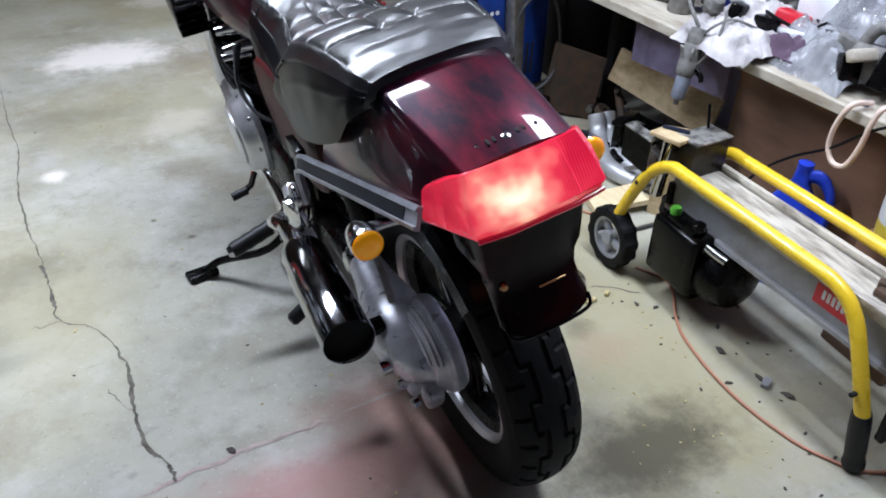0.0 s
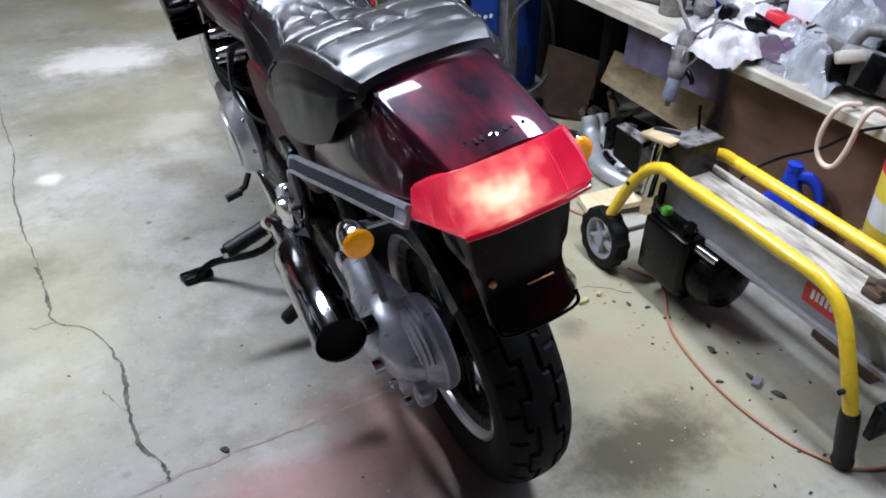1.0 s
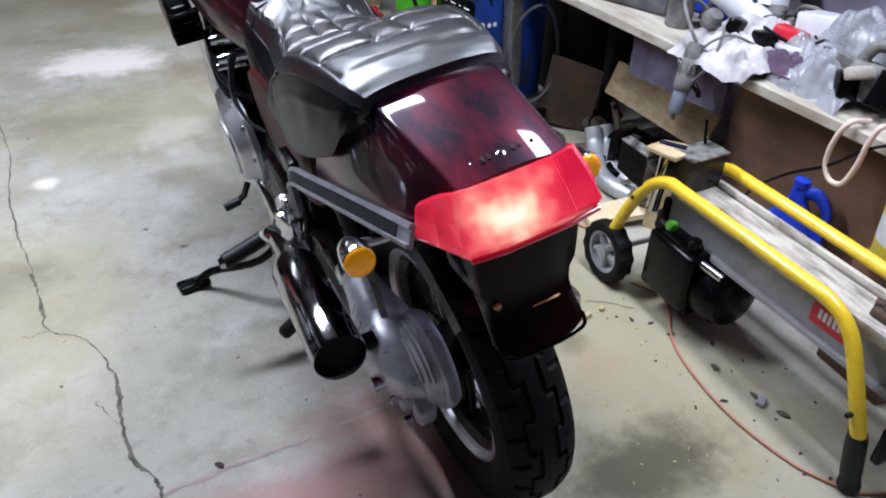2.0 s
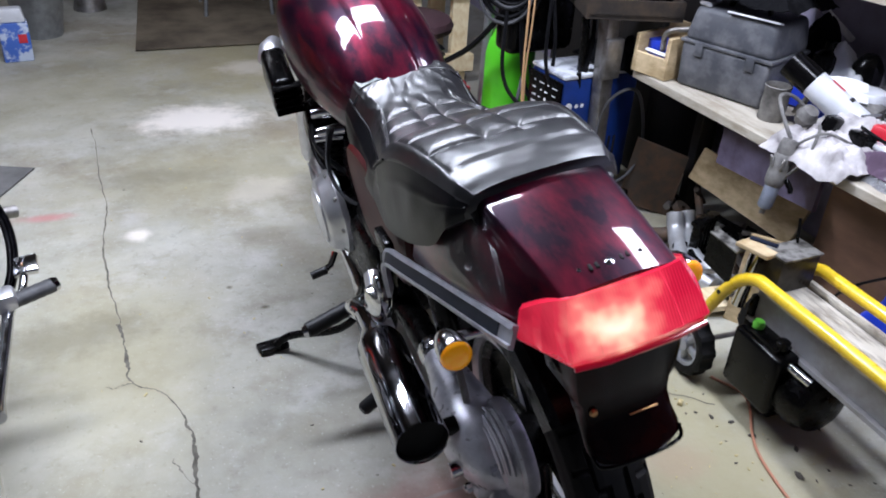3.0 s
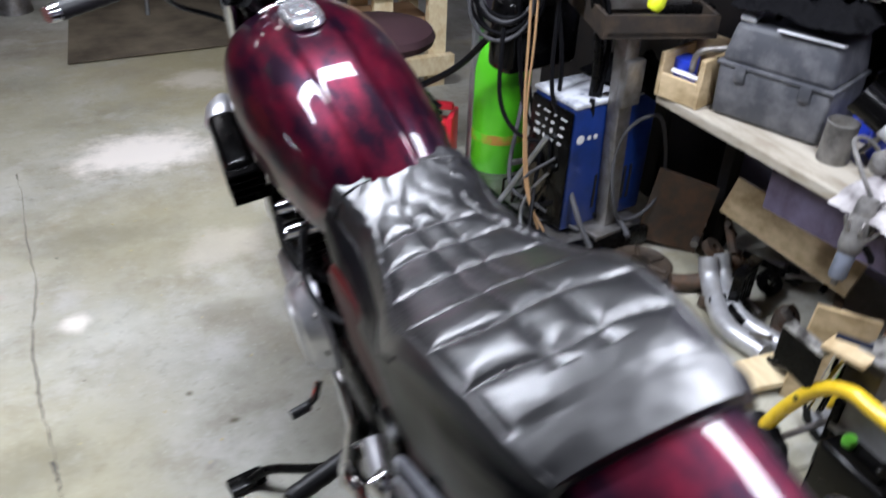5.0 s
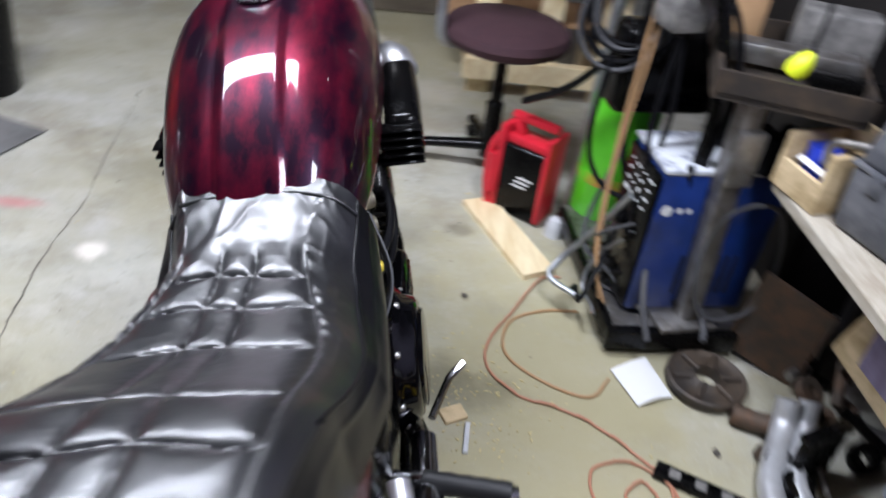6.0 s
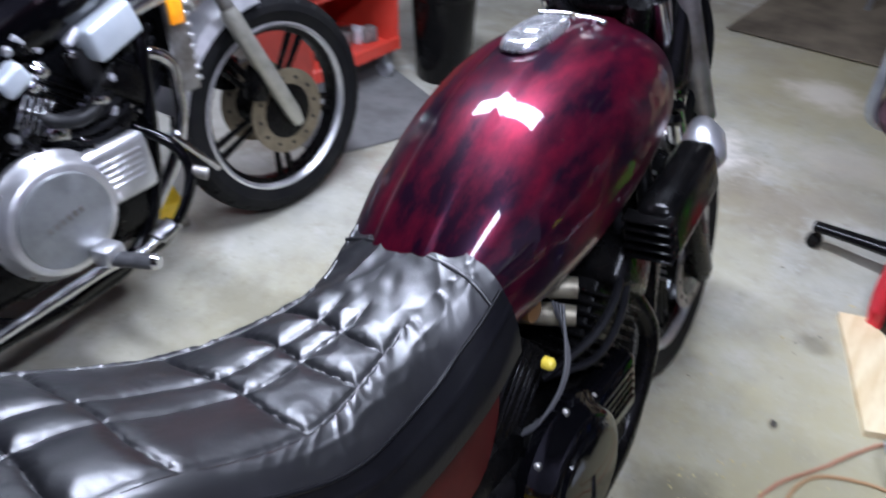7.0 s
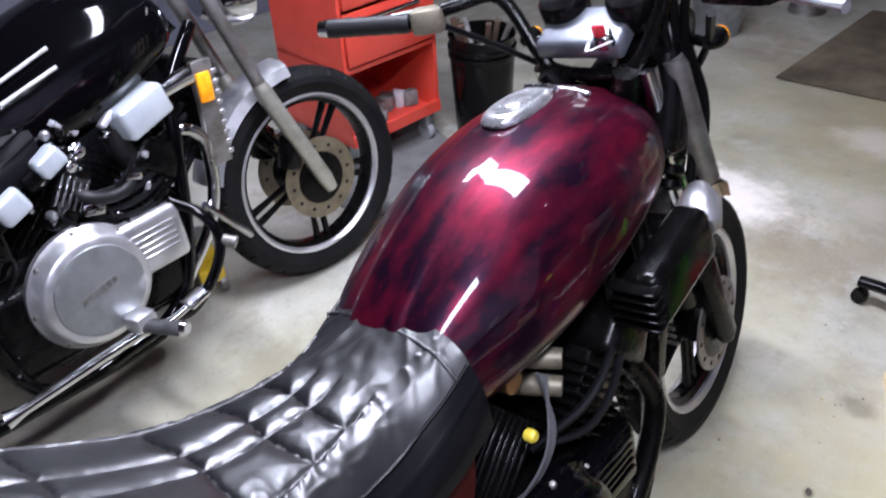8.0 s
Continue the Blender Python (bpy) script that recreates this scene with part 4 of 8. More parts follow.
# side covers under the seat
for sx in (-1, 1):
    bm = bm_new()
    outline = [(0.36, 0.74), (0.39, 0.6), (0.45, 0.535), (0.6, 0.51), (0.74, 0.53), (0.8, 0.6), (0.815, 0.67), (0.79, 0.715), (0.72, 0.73), (0.6, 0.735)]
    outline = [(p.y, p.z) for p in curve([(0, y, z) for y, z in outline + outline[:1]], 4)][:-1]
    rings = []
    for d, grow in ((0.0, 1.0), (0.022, 1.0), (0.03, 0.95), (0.033, 0.8), (0.034, 0.3)):
        rings.append([(sx * ((0.114 if sx < 0 else 0.119) + d), 0.6 + (y - 0.6) * grow, 0.65 + (z - 0.65) * grow) for y, z in outline])
    loft(bm, rings)
    part("side_panel", bm, PAINT_DARK, bike, "glossy maroon side panel below the seat", 30)

# flat bag bracket along the tail
bm = bm_new()
run = curve([(-0.137, -0.122, 0.822), (-0.159, 0.10, 0.758), (-0.177, 0.275, 0.706), (-0.183, 0.335, 0.689), (-0.187, 0.362, 0.672), (-0.188, 0.37, 0.64), (-0.187, 0.368, 0.59)], 6)
rings, insets = [], []
for i, p in enumerate(run):
    a, z = run[max(0, i - 1)], run[min(len(run) - 1, i + 1)]
    d = (z - a).normalized()
    n = Vector((0, -d.z, d.y)).normalized()
    h = 0.017
    up = n * 0.9 + Vector((0.436, 0, 0))
    out = n * 0.436 - Vector((0.9, 0, 0))
    rings.append([p + up * s * h - out * t for s, t in ((-1, 0), (-1, -0.008), (-0.66, -0.0105), (-0.6, -0.006), (0.56, -0.006), (0.62, -0.0105), (1, -0.008), (1, 0))])
    if 1 <= i < len(run) - 14:
        insets.append([p + up * s * h - out * t for s, t in ((-0.6, -0.0072), (0.56, -0.0072), (0.56, -0.003), (-0.6, -0.003))])
loft(bm, rings)
bracket = part("bag_bracket", bm, SILVER_TRIM, bike, "grey flat steel bracket with a dark inset", 25)
bm = bm_new()
loft(bm, insets)
part("inset", bm, NAVY_INSET, bracket)

# left exhaust: open-ended shorty
bm = bm_new()
ax = Vector((0.012, 0.30, -0.006)).normalized()
end = Vector((-0.238, 0.115, 0.44))
m = Matrix.Translation(end) @ ax.to_track_quat("Z", "Y").to_matrix().to_4x4()
lathe(bm, [(0.047, 0.03), (0.047, 0.003), (0.0495, 0.0), (0.051, 0.003), (0.051, 0.29), (0.046, 0.31), (0.03, 0.35), (0.025, 0.42)], m, 44)
muffler = part("muffler", bm, DARK_CHROME, bike, "short chrome open-ended muffler")
bm = bm_new()
lathe(bm, [(0.0, 0.02), (0.0475, 0.02), (0.0475, 0.026), (0, 0.026)], m, 30)
part("outlet", bm, DARK_HOLE, muffler, "sooty black exhaust outlet")
bm = bm_new()
sweep(bm, curve([end + ax * 0.41, (-0.235, 0.6, 0.41), (-0.21, 0.72, 0.33), (-0.17, 0.86, 0.27), (-0.15, 1.1, 0.26), (-0.15, 1.24, 0.4), (-0.13, 1.22, 0.55)], 8), 0.021, 14)
part("exhaust_pipe", bm, CHROME, muffler)
# right exhaust
bm = bm_new()
m2 = Matrix.Translation((0.22, 0.1, 0.33)) @ Vector((-0.02, 1, 0)).to_track_quat("Z", "Y").to_matrix().to_4x4()
lathe(bm, [(0.036, 0.004), (0.041, 0.0), (0.043, 0.004), (0.043, 0.5), (0.028, 0.58), (0.022, 0.7)], m2, 30)
part("muffler", bm, CHROME, bike, "long chrome muffler")
bm = bm_new()
sweep(bm, curve([(0.205, 0.78, 0.33), (0.17, 0.95, 0.25), (0.15, 1.15, 0.27), (0.15, 1.26, 0.42), (0.13, 1.22, 0.55)], 8), 0.021, 12)
part("exhaust_pipe", bm, BLACK_METAL, bike)

# shaft drive, swing arm, shocks
bm = bm_new()
m = side_pose(-0.075, 0.13, 0.325)
lathe(bm, [(0.06, 0.03), (0.098, 0.022), (0.103, 0.012), (0.103, -0.004), (0.099, -0.009), (0.094, -0.011), (0.09, -0.02), (0.085, -0.024), (0.08, -0.034), (0.05, -0.045), (0.0, -0.05)], m, 52)
sweep(bm, curve([(-0.108, 0.41, 0.372), (-0.112, 0.33, 0.365), (-0.116, 0.25, 0.352), (-0.118, 0.18, 0.338), (-0.112, 0.11, 0.322), (-0.102, 0.06, 0.312)], 5), [0.036, 0.0365, 0.037, 0.039, 0.041, 0.043, 0.046, 0.05, 0.054, 0.058, 0.061, 0.064, 0.067, 0.069, 0.07, 0.07, 0.069, 0.067, 0.064, 0.06, 0.055, 0.049, 0.042, 0.034, 0.024, 0.01], 24)
drive = part("final_drive", bm, CAST, bike, "cast alloy shaft-drive housing", 28)
bm = bm_new()
sweep(bm, [(-0.108, 0.43, 0.374), (-0.108, 0.422, 0.373), (-0.109, 0.395, 0.371), (-0.109, 0.388, 0.37)], [0.036, 0.041, 0.041, 0.036], 20)
part("drive_collar", bm, CHROME, drive, "bright clamp collar on the shaft tube")
bm = bm_new()
box(bm, (-0.12, 0.07, 0.262), (0.04, 0.04, 0.06), (20, 0, 0), 0.012, 3)
box(bm, (-0.13, 0.15, 0.232), (0.04, 0.06, 0.04), (-8, 0, 0), 0.01, 2)
part("drive_lug", bm, CAST, drive)
for y, z in ((0.07, 0.262), (0.15, 0.235), (0.215, 0.30)):
    bm = bm_new()
    lathe(bm, [(0.011, 0.0), (0.011, -0.012), (0.007, -0.016), (0, -0.016)], side_pose(-0.15, y, z), 8)
    part("drive_bolt", bm, CHROME, drive)
bm = bm_new()
sweep(bm, [(-0.115, 0.40, 0.368), (-0.11, 0.72, 0.36)], 0.033, 16)
sweep(bm, [(0.11, 0.13, 0.325), (0.11, 0.72, 0.36)], 0.026, 12)
part("swing_arm", bm, BLACK_METAL, bike)
for r in (0.093, 0.083, 0.071):
    bm = bm_new()
    run = [m @ Vector((r * math.cos(a), r * math.sin(a), -0.012 - (0.106 - r) * 0.75)) for a in np.linspace(1.2, 4.4, 30)]
    sweep(bm, run, 0.0035, 6)
    part("cast_rib", bm, CAST, drive)
bm = bm_new()
lathe(bm, [(0.018, -0.02), (0.018, -0.046), (0.014, -0.05), (0, -0.05)], side_pose(-0.135, 0.175, 0.392), 14)
part("filler_plug", bm, BLACK_PLASTIC, drive, "black oil filler plug")
bm = bm_new()
sweep(bm, [(-0.17, 0.13, 0.325), (-0.193, 0.13, 0.325)], 0.016, 12)
part("axle_nut", bm, CHROME, drive)
for sx in (-1, 1):
    bm = bm_new()
    a, z = Vector((sx * 0.12, 0.2, 0.41)), Vector((sx * 0.115, 0.33, 0.70))
    sweep(bm, [a, z], 0.0075, 10)
    shock = part("shock_absorber", bm, DULL, bike, "thin grey damper rod")
    bm = bm_new()
    sweep(bm, [a.lerp(z, 0.42), a.lerp(z, 0.46), a.lerp(z, 0.95)], [0.014, 0.024, 0.024], 16)
    part("shock_shroud", bm, BLACK_METAL, shock)

# frame tubes and dark innards
for sx in (-1, 1):
    bm = bm_new()
    sweep(bm, curve([(sx * 0.04, 1.40, 0.86), (sx * 0.12, 1.32, 0.66), (sx * 0.14, 1.26, 0.4), (sx * 0.14, 1.18, 0.23), (sx * 0.15, 0.95, 0.2), (sx * 0.16, 0.68, 0.24), (sx * 0.14, 0.62, 0.4), (sx * 0.13, 0.58, 0.62), (sx * 0.12, 0.4, 0.74), (sx * 0.11, 0.1, 0.79)], 6), 0.017, 12)
    part("frame_tube", bm, BLACK_METAL, bike)
bm = bm_new()
sweep(bm, curve([(0, 1.42, 0.9), (0, 1.2, 0.82), (0, 0.8, 0.74), (0, 0.5, 0.74)], 5), 0.03, 12)
part("frame_tube", bm, BLACK_METAL, bike)
bm = bm_new()
box(bm, (0, 0.56, 0.6), (0.22, 0.28, 0.24), (0, 0, 0), 0.03)
part("air_box", bm, BLACK_PLASTIC, bike, "black air box below the seat")
bm = bm_new()
box(bm, (0, 1.36, 0.58), (0.26, 0.05, 0.32), (-14, 0, 0), 0.012)
rad = part("radiator", bm, BLACK_METAL, bike, "black radiator behind the front wheel")
for k in range(14):
    bm = bm_new()
    box(bm, (0, 1.39 - 0.004 * k + 0.02, 0.45 + 0.02 * k), (0.24, 0.004, 0.006), (-14, 0, 0))
    part("radiator_fin", bm, DULL, rad)

# dark shrouds beside the front cylinder heads, ribbed at the rear
for sx in (-1, 1):
    bm = bm_new()
    box(bm, (sx * 0.2, 1.262, 0.728), (0.076, 0.215, 0.1), (9, 0, sx * 3), 0.018, 3, (0.82, 0.95))
    sh = part("head_shroud", bm, BLACK_PLASTIC, bike, "glossy black ribbed shroud by the cylinder head")
    for k in range(5):
        bm = bm_new()
        box(bm, (sx * 0.201, 1.163 - 0.003 * k, 0.674 + 0.018 * k), (0.078, 0.03, 0.006), (9, 0, sx * 3), 0.0025, 1)
        part("rib", bm, BLACK_PLASTIC, sh)
    bm = bm_new()
    sweep(bm, [(sx * 0.2, 1.36, 0.746), (sx * 0.198, 1.372, 0.75), (sx * 0.185, 1.405, 0.768), (sx * 0.17, 1.43, 0.782)], [0.03, 0.038, 0.036, 0.02], 18)
    part("chrome_cap", bm, ALLOY, sh, "bright metal end cap")

# carburettor side: hoses, cables, caps
bm = bm_new()
for y, z in ((1.0, 0.69), (0.99, 0.645)):
    sweep(bm, [(0.03, y - 0.03, z), (0.115, y, z), (0.15, y + 0.02, z - 0.005)], [0.018, 0.018, 0.016], 14)
carb = part("carburettor", bm, BEIGE, bike, "dull beige carburettor bodies")
for sx in (-1, 1):
    for k in range(4):
        bm = bm_new()
        sweep(bm, curve([(sx * (0.13 + 0.006 * k), 0.98, 0.68), (sx * (0.165 + 0.004 * k), 0.96 - 0.012 * k, 0.6), (sx * 0.16, 0.91 - 0.012 * k, 0.54), (sx * 0.12, 0.86, 0.5)], 6), 0.0027, 6)
        part("cable", bm, CORD_GREY, bike)
    for k in range(2):
        bm = bm_new()
        sweep(bm, curve([(sx * 0.05, 1.3, 0.8 - 0.02 * k), (sx * (0.15 + 0.01 * k), 1.16, 0.66 - 0.03 * k), (sx * 0.17, 1.05, 0.6 - 0.05 * k), (sx * 0.12, 0.95, 0.55)], 6), 0.008 - 0.001 * k, 8)
        part("hose", bm, CORD_BLACK, bike)
bm = bm_new()
lathe(bm, [(0.01, 0), (0.01, 0.012), (0.007, 0.016), (0, 0.017)], side_pose(0.15, 0.915, 0.62), 14)
part("oil_cap", bm, GOLD_CAP, bike, "yellow plastic cap")
bm = bm_new()
lathe(bm, [(0.018, 0), (0.018, 0.015), (0, 0.02)], side_pose(0.12, 0.925, 0.7), 14)
part("cap", bm, BRASS, bike)
bm = bm_new()
for y, z in ((1.03, 0.7), (1.0, 0.66), (1.05, 0.62)):
    sweep(bm, [(-0.1, y, z), (-0.17, y + 0.015, z)], [0.02, 0.012], 12)
part("carburettor", bm, CHROME, bike, "polished carburettor tops")

# fork, bars, instruments, lamp
for sx in (-1, 1):
    bm = bm_new()
    p = steered([(sx * 0.098, 1.405, 1.0), (sx * 0.098, 1.52, 0.68)])
    sweep(bm, p, 0.0195, 14)
    fk = part("fork_leg", bm, CHROME, bike, "chrome fork tube")
    bm = bm_new()
    sweep(bm, steered([(sx * 0.098, 1.515, 0.7), (sx * 0.098, 1.52, 0.68), (sx * 0.098, 1.685, 0.30), (sx * 0.098, 1.695, 0.27)]), [0.024, 0.029, 0.027, 0.018], 16)
    part("slider", bm, ALLOY if sx < 0 else BLACK_METAL, fk)
    bm = bm_new()
    m = STEER @ pose(sx * 0.098, 1.475, 0.80, -20)
    for k in range(4):
        lathe(bm, [(0.021, -0.05 + 0.025 * k), (0.027, -0.043 + 0.025 * k), (0.021, -0.03 + 0.025 * k)], m, 14)
    part("gaiter", bm, BLACK_METAL, fk)
    bm = bm_new()
    q = steered([(sx * 0.05, 1.56, 0.50), (sx * 0.05, 1.60, 0.42)])
    sweep(bm, q, [0.035, 0.03], 12)
    part("brake_caliper", bm, BLACK_METAL, fk)
bm = bm_new()
for y, z in ((1.44, 0.965), (1.475, 0.84)):
    box(bm, tuple(STEER @ Vector((0, y, z))), (0.22, 0.06, 0.026), (-20, 0, 4), 0.01)
part("fork_clamp", bm, BLACK_METAL, bike)
bm = bm_new()
rings = []
for i in range(16):
    a = radians(62 + 78 * i / 15)
    cy, cz, r = 1.70, 0.30, 0.322
    ny, nz = math.cos(a), math.sin(a)
    rings.append(steered([(x, cy + (r + d) * ny, cz + (r + d) * nz) for x, d in ((-0.066, -0.03), (-0.055, 0.0), (-0.03, 0.012), (0.03, 0.012), (0.055, 0.0), (0.066, -0.03), (0.06, -0.03), (0.05, -0.004), (-0.05, -0.004), (-0.06, -0.03))]))
loft(bm, rings)
part("front_mudguard", bm, CHROME, bike, "short chrome front mudguard")
bm = bm_new()
lathe(bm, [(0.04, -0.1), (0.075, -0.06), (0.088, 0.0), (0.09, 0.03), (0.084, 0.036)], STEER @ pose(0, 1.53, 0.91, -90), 28)
lamp = part("headlamp", bm, BLACK_METAL, bike, "black round headlamp shell")
bm = bm_new()
lathe(bm, [(0.084, 0.034), (0.05, 0.046), (0, 0.05)], STEER @ pose(0, 1.53, 0.91, -90), 28)
part("lamp_glass", bm, WHITE_PLASTIC, lamp)
def end_of(sx, x, y, z):
    """A point of the bar ends; the throttle side stands higher."""
    return (sx * x, y, z + (0.085 if sx > 0 else 0.0))


bm = bm_new()
run = [(-0.41, 1.23, 1.125), (-0.30, 1.285, 1.115), (-0.22, 1.34, 1.13), (-0.165, 1.4, 1.125), (-0.10, 1.4, 1.025), (-0.06, 1.4, 0.992), (0.06, 1.4, 0.992), (0.10, 1.415, 1.035), (0.15, 1.43, 1.15), (0.22, 1.38, 1.21), (0.30, 1.31, 1.2), (0.41, 1.25, 1.21)]
sweep(bm, steered(curve(run, 5)), 0.0125, 14)
bars = part("handlebar", bm, BLACK_METAL, bike, "black swept handlebar")
bm = bm_new()
sweep(bm, steered([(-0.075, 1.375, 1.0), (-0.05, 1.39, 0.95)]), [0.02, 0.024], 12)
part("riser", bm, BLACK_METAL, bars)
bm = bm_new()
sweep(bm, steered([(0.075, 1.38, 1.0), (0.06, 1.395, 0.95)]), [0.022, 0.026], 12)
part("riser", bm, BLACK_METAL, bars)
for sx in (-1, 1):
    bm = bm_new()
    a, z = Vector(end_of(sx, 0.29, 1.289, 1.115)), Vector(end_of(sx, 0.425, 1.222, 1.128))
    n = 12
    run = [a.lerp(z, i / n) for i in range(n + 1)]
    sweep(bm, steered(run), [0.0165 + 0.0012 * (i % 2) for i in range(n + 1)], 14)
    part("grip", bm, RUBBER_SOFT, bars, "ribbed black rubber grip")
    bm = bm_new()
    sweep(bm, steered([z, z + (z - a) * 0.12]), [0.017, 0.014], 14)
    part("bar_end", bm, CHROME, bars)
    bm = bm_new()
    box(bm, tuple(STEER @ Vector(end_of(sx, 0.262, 1.308, 1.115))), (0.06, 0.045, 0.045), (0, 0, 10 + sx * -27), 0.01)
    part("switch_box", bm, BLACK_PLASTIC if sx > 0 else BEIGE, bars)
    bm = bm_new()
    sweep(bm, steered(curve([(sx * 0.25, 1.36, 1.12), (sx * 0.33, 1.35, 1.118), (sx * 0.425, 1.305, 1.112)], 5)), [0.009, 0.008, 0.0075, 0.007, 0.007, 0.0065, 0.006, 0.006, 0.006, 0.006, 0.009], 8)
    part("lever", bm, ALLOY, bars, "alloy hand lever")
bm = bm_new()
box(bm, tuple(STEER @ Vector((0.285, 1.335, 1.145))), (0.115, 0.055, 0.06), (0, 0, -14), 0.012, 2, (0.95, 0.95))
part("brake_reservoir", bm, BLACK_PLASTIC, bars, "black brake fluid reservoir")
bm = bm_new()
box(bm, tuple(STEER @ Vector((-0.015, 1.425, 1.055))), (0.17, 0.1, 0.035), (30, 0, 4), 0.009, 2, (0.94, 0.9))
inst = part("instrument_pod", bm, POD_SILVER, bike, "silver-grey instrument pod")
for x in (-0.07, 0.06):
    bm = bm_new()
    lathe(bm, [(0.04, -0.02), (0.044, 0.0), (0.044, 0.03), (0.04, 0.036), (0.034, 0.034), (0, 0.034)], STEER @ pose(x, 1.46, 1.08, 24), 24)
    part("gauge", bm, BLACK_PLASTIC, inst)
bm = bm_new()
m = STEER @ pose(0.045, 1.375, 1.055, 30)
lathe(bm, [(0.016, -0.01), (0.016, 0.012), (0.012, 0.016), (0, 0.016)], m, 18)
ign = part("ignition_lock", bm, CHROME, bike, "chrome ignition lock")
bm = bm_new()
box(bm, tuple(m @ Vector((0, -0.004, 0.026))), (0.022, 0.006, 0.022), (30, 0, 20), 0.003)
part("key_head", bm, RED_PLASTIC, ign, "red key head")
for dx, turn in ((-0.012, 25), (0.012, -40)):
    bm = bm_new()
    box(bm, tuple(m @ Vector((dx, -0.03, 0.018))), (0.007, 0.04, 0.002), (10, 0, turn), 0.0008)
    part("key", bm, ALLOY, ign)
bm = bm_new()
sweep(bm, curve([tuple(STEER @ Vector((-0.25, 1.31, 1.11))), (-0.2, 1.46, 1.0), (-0.1, 1.5, 0.92), (-0.04, 1.36, 0.85)], 6), 0.006, 8)
part("control_cable", bm, CORD_BLACK, bike)
bm = bm_new()
sweep(bm, curve([tuple(STEER @ Vector((0.25, 1.31, 1.11))), (0.16, 1.5, 1.0), (0.09, 1.5, 0.9), (0.04, 1.36, 0.84)], 6), 0.007, 8)
part("control_cable", bm, CORD_BLACK, bike)
for sx in (-1, 1):
    signal(bike, sx * 0.185, 1.5, 1.025, sx * 0.1, 1, 0.72, BLACK_METAL)

bm = bm_new()
box(bm, tuple(STEER @ Vector((0.075, 1.475, 0.95))), (0.12, 0.09, 0.26), (-18, 0, 4), 0.025, 3)
part("headstock_cover", bm, BLACK_PLASTIC, bike, "black cover round the steering head")
for k, (x, y, z, r) in enumerate(((0.115, 1.425, 1.1, 0.008), (0.128, 1.44, 1.12, 0.009), (0.1, 1.45, 1.13, 0.007), (0.14, 1.455, 1.08, 0.008))):
    bm = bm_new()
    sweep(bm, steered(curve([(x + 0.02, y - 0.01, z + 0.06), (x, y + 0.02, z - 0.05), (x + 0.01, y + 0.06, 0.9), (x - 0.01, y + 0.07, 0.76), (0.09, 1.56, 0.62)], 6)), r, 8)
    part("brake_hose", bm, CORD_BLACK, bike)
bm = bm_new()
sweep(bm, steered([(0.122, 1.455, 1.0), (0.124, 1.462, 0.98), (0.13, 1.5, 0.86), (0.137, 1.545, 0.74)]), [0.018, 0.023, 0.024, 0.021], 14)
part("fork_shroud", bm, DULL, bike, "dull metal fork shroud")

# pegs, stand, brackets
for sx in (-1, 1):
    bm = bm_new()
    a, z = Vector((sx * 0.205, 0.70, 0.345)), Vector((sx * 0.345, 0.672, 0.333))
    n = 10
    sweep(bm, [a.lerp(z, i / n) for i in range(n + 1)], [0.0185 + 0.0015 * (i % 2) for i in range(n + 1)], 12)
    peg = part("foot_peg", bm, RUBBER_SOFT, bike, "ribbed rubber foot peg")
    bm = bm_new()
    sweep(bm, [a - Vector((sx * 0.06, -0.01, 0)), a], [0.014, 0.018], 10)
    part("peg_mount", bm, CHROME, peg)
    bm = bm_new()
    sweep(bm, [z, z + Vector((sx * 0.012, 0, 0))], [0.016, 0.012], 12)
    part("peg_cap", bm, CHROME, peg)
    bm = bm_new()
    sweep(bm, [(sx * 0.302, 0.356, 0.333), (sx * 0.296, 0.358, 0.334), (sx * 0.235, 0.375, 0.35)], [0.01, 0.0155, 0.016], 12)
    part("pillion_peg", bm, RUBBER_SOFT, bike, "black pillion foot peg")
    bm = bm_new()
    sweep(bm, curve([(sx * 0.235, 0.375, 0.35), (sx * 0.2, 0.42, 0.42), (sx * 0.2, 0.5, 0.47), (sx * 0.185, 0.58, 0.5)], 5), 0.018, 10, flat=0.7)
    part("peg_bracket", bm, ALLOY, bike, "cast alloy peg bracket")
bm = bm_new()
sweep(bm, [(-0.215, 0.86, 0.4), (-0.235, 0.84, 0.38), (-0.26, 0.83, 0.375)], 0.008, 8)
sh = part("gear_lever", bm, CHROME, bike)
bm = bm_new()
sweep(bm, [(-0.25, 0.832, 0.375), (-0.29, 0.828, 0.373)], 0.011, 10)
part("lever_rubber", bm, RUBBER_SOFT, sh)
bm = bm_new()
sweep(bm, [(0.215, 0.9, 0.27), (0.25, 0.99, 0.28), (0.28, 1.02, 0.29)], 0.008, 8)
part("brake_pedal", bm, CHROME, bike)
# side stand: leg slopes out and down to the floor
inv = (pose(0.015, 0, 0, 0, -LEAN1, 0) @ pose(0, 0, 0, 0, 0, 1.0)).inverted()
bm = bm_new()
foot = inv @ Vector((-0.435, 0.945, 0.02))
sweep(bm, curve([(-0.15, 0.80, 0.27), (-0.25, 0.83, 0.185), tuple(foot + Vector((0.05, -0.02, 0.03))), tuple(foot)], 5), 0.011, 10)
stand = part("side_stand", bm, BLACK_METAL, bike, "black side stand folded out")
bm = bm_new()
box(bm, tuple(inv @ Vector((-0.443, 0.955, 0.011))), (0.085, 0.045, 0.02), (0, LEAN1, 12), 0.006)
part("stand_foot", bm, BLACK_METAL, stand)
bm = bm_new()
ring = [(-0.205 + 0.002 * math.sin(a), 0.43 + 0.02 * math.cos(a), 0.565 + 0.026 * math.sin(a)) for a in np.linspace(0, math.tau, 20)]
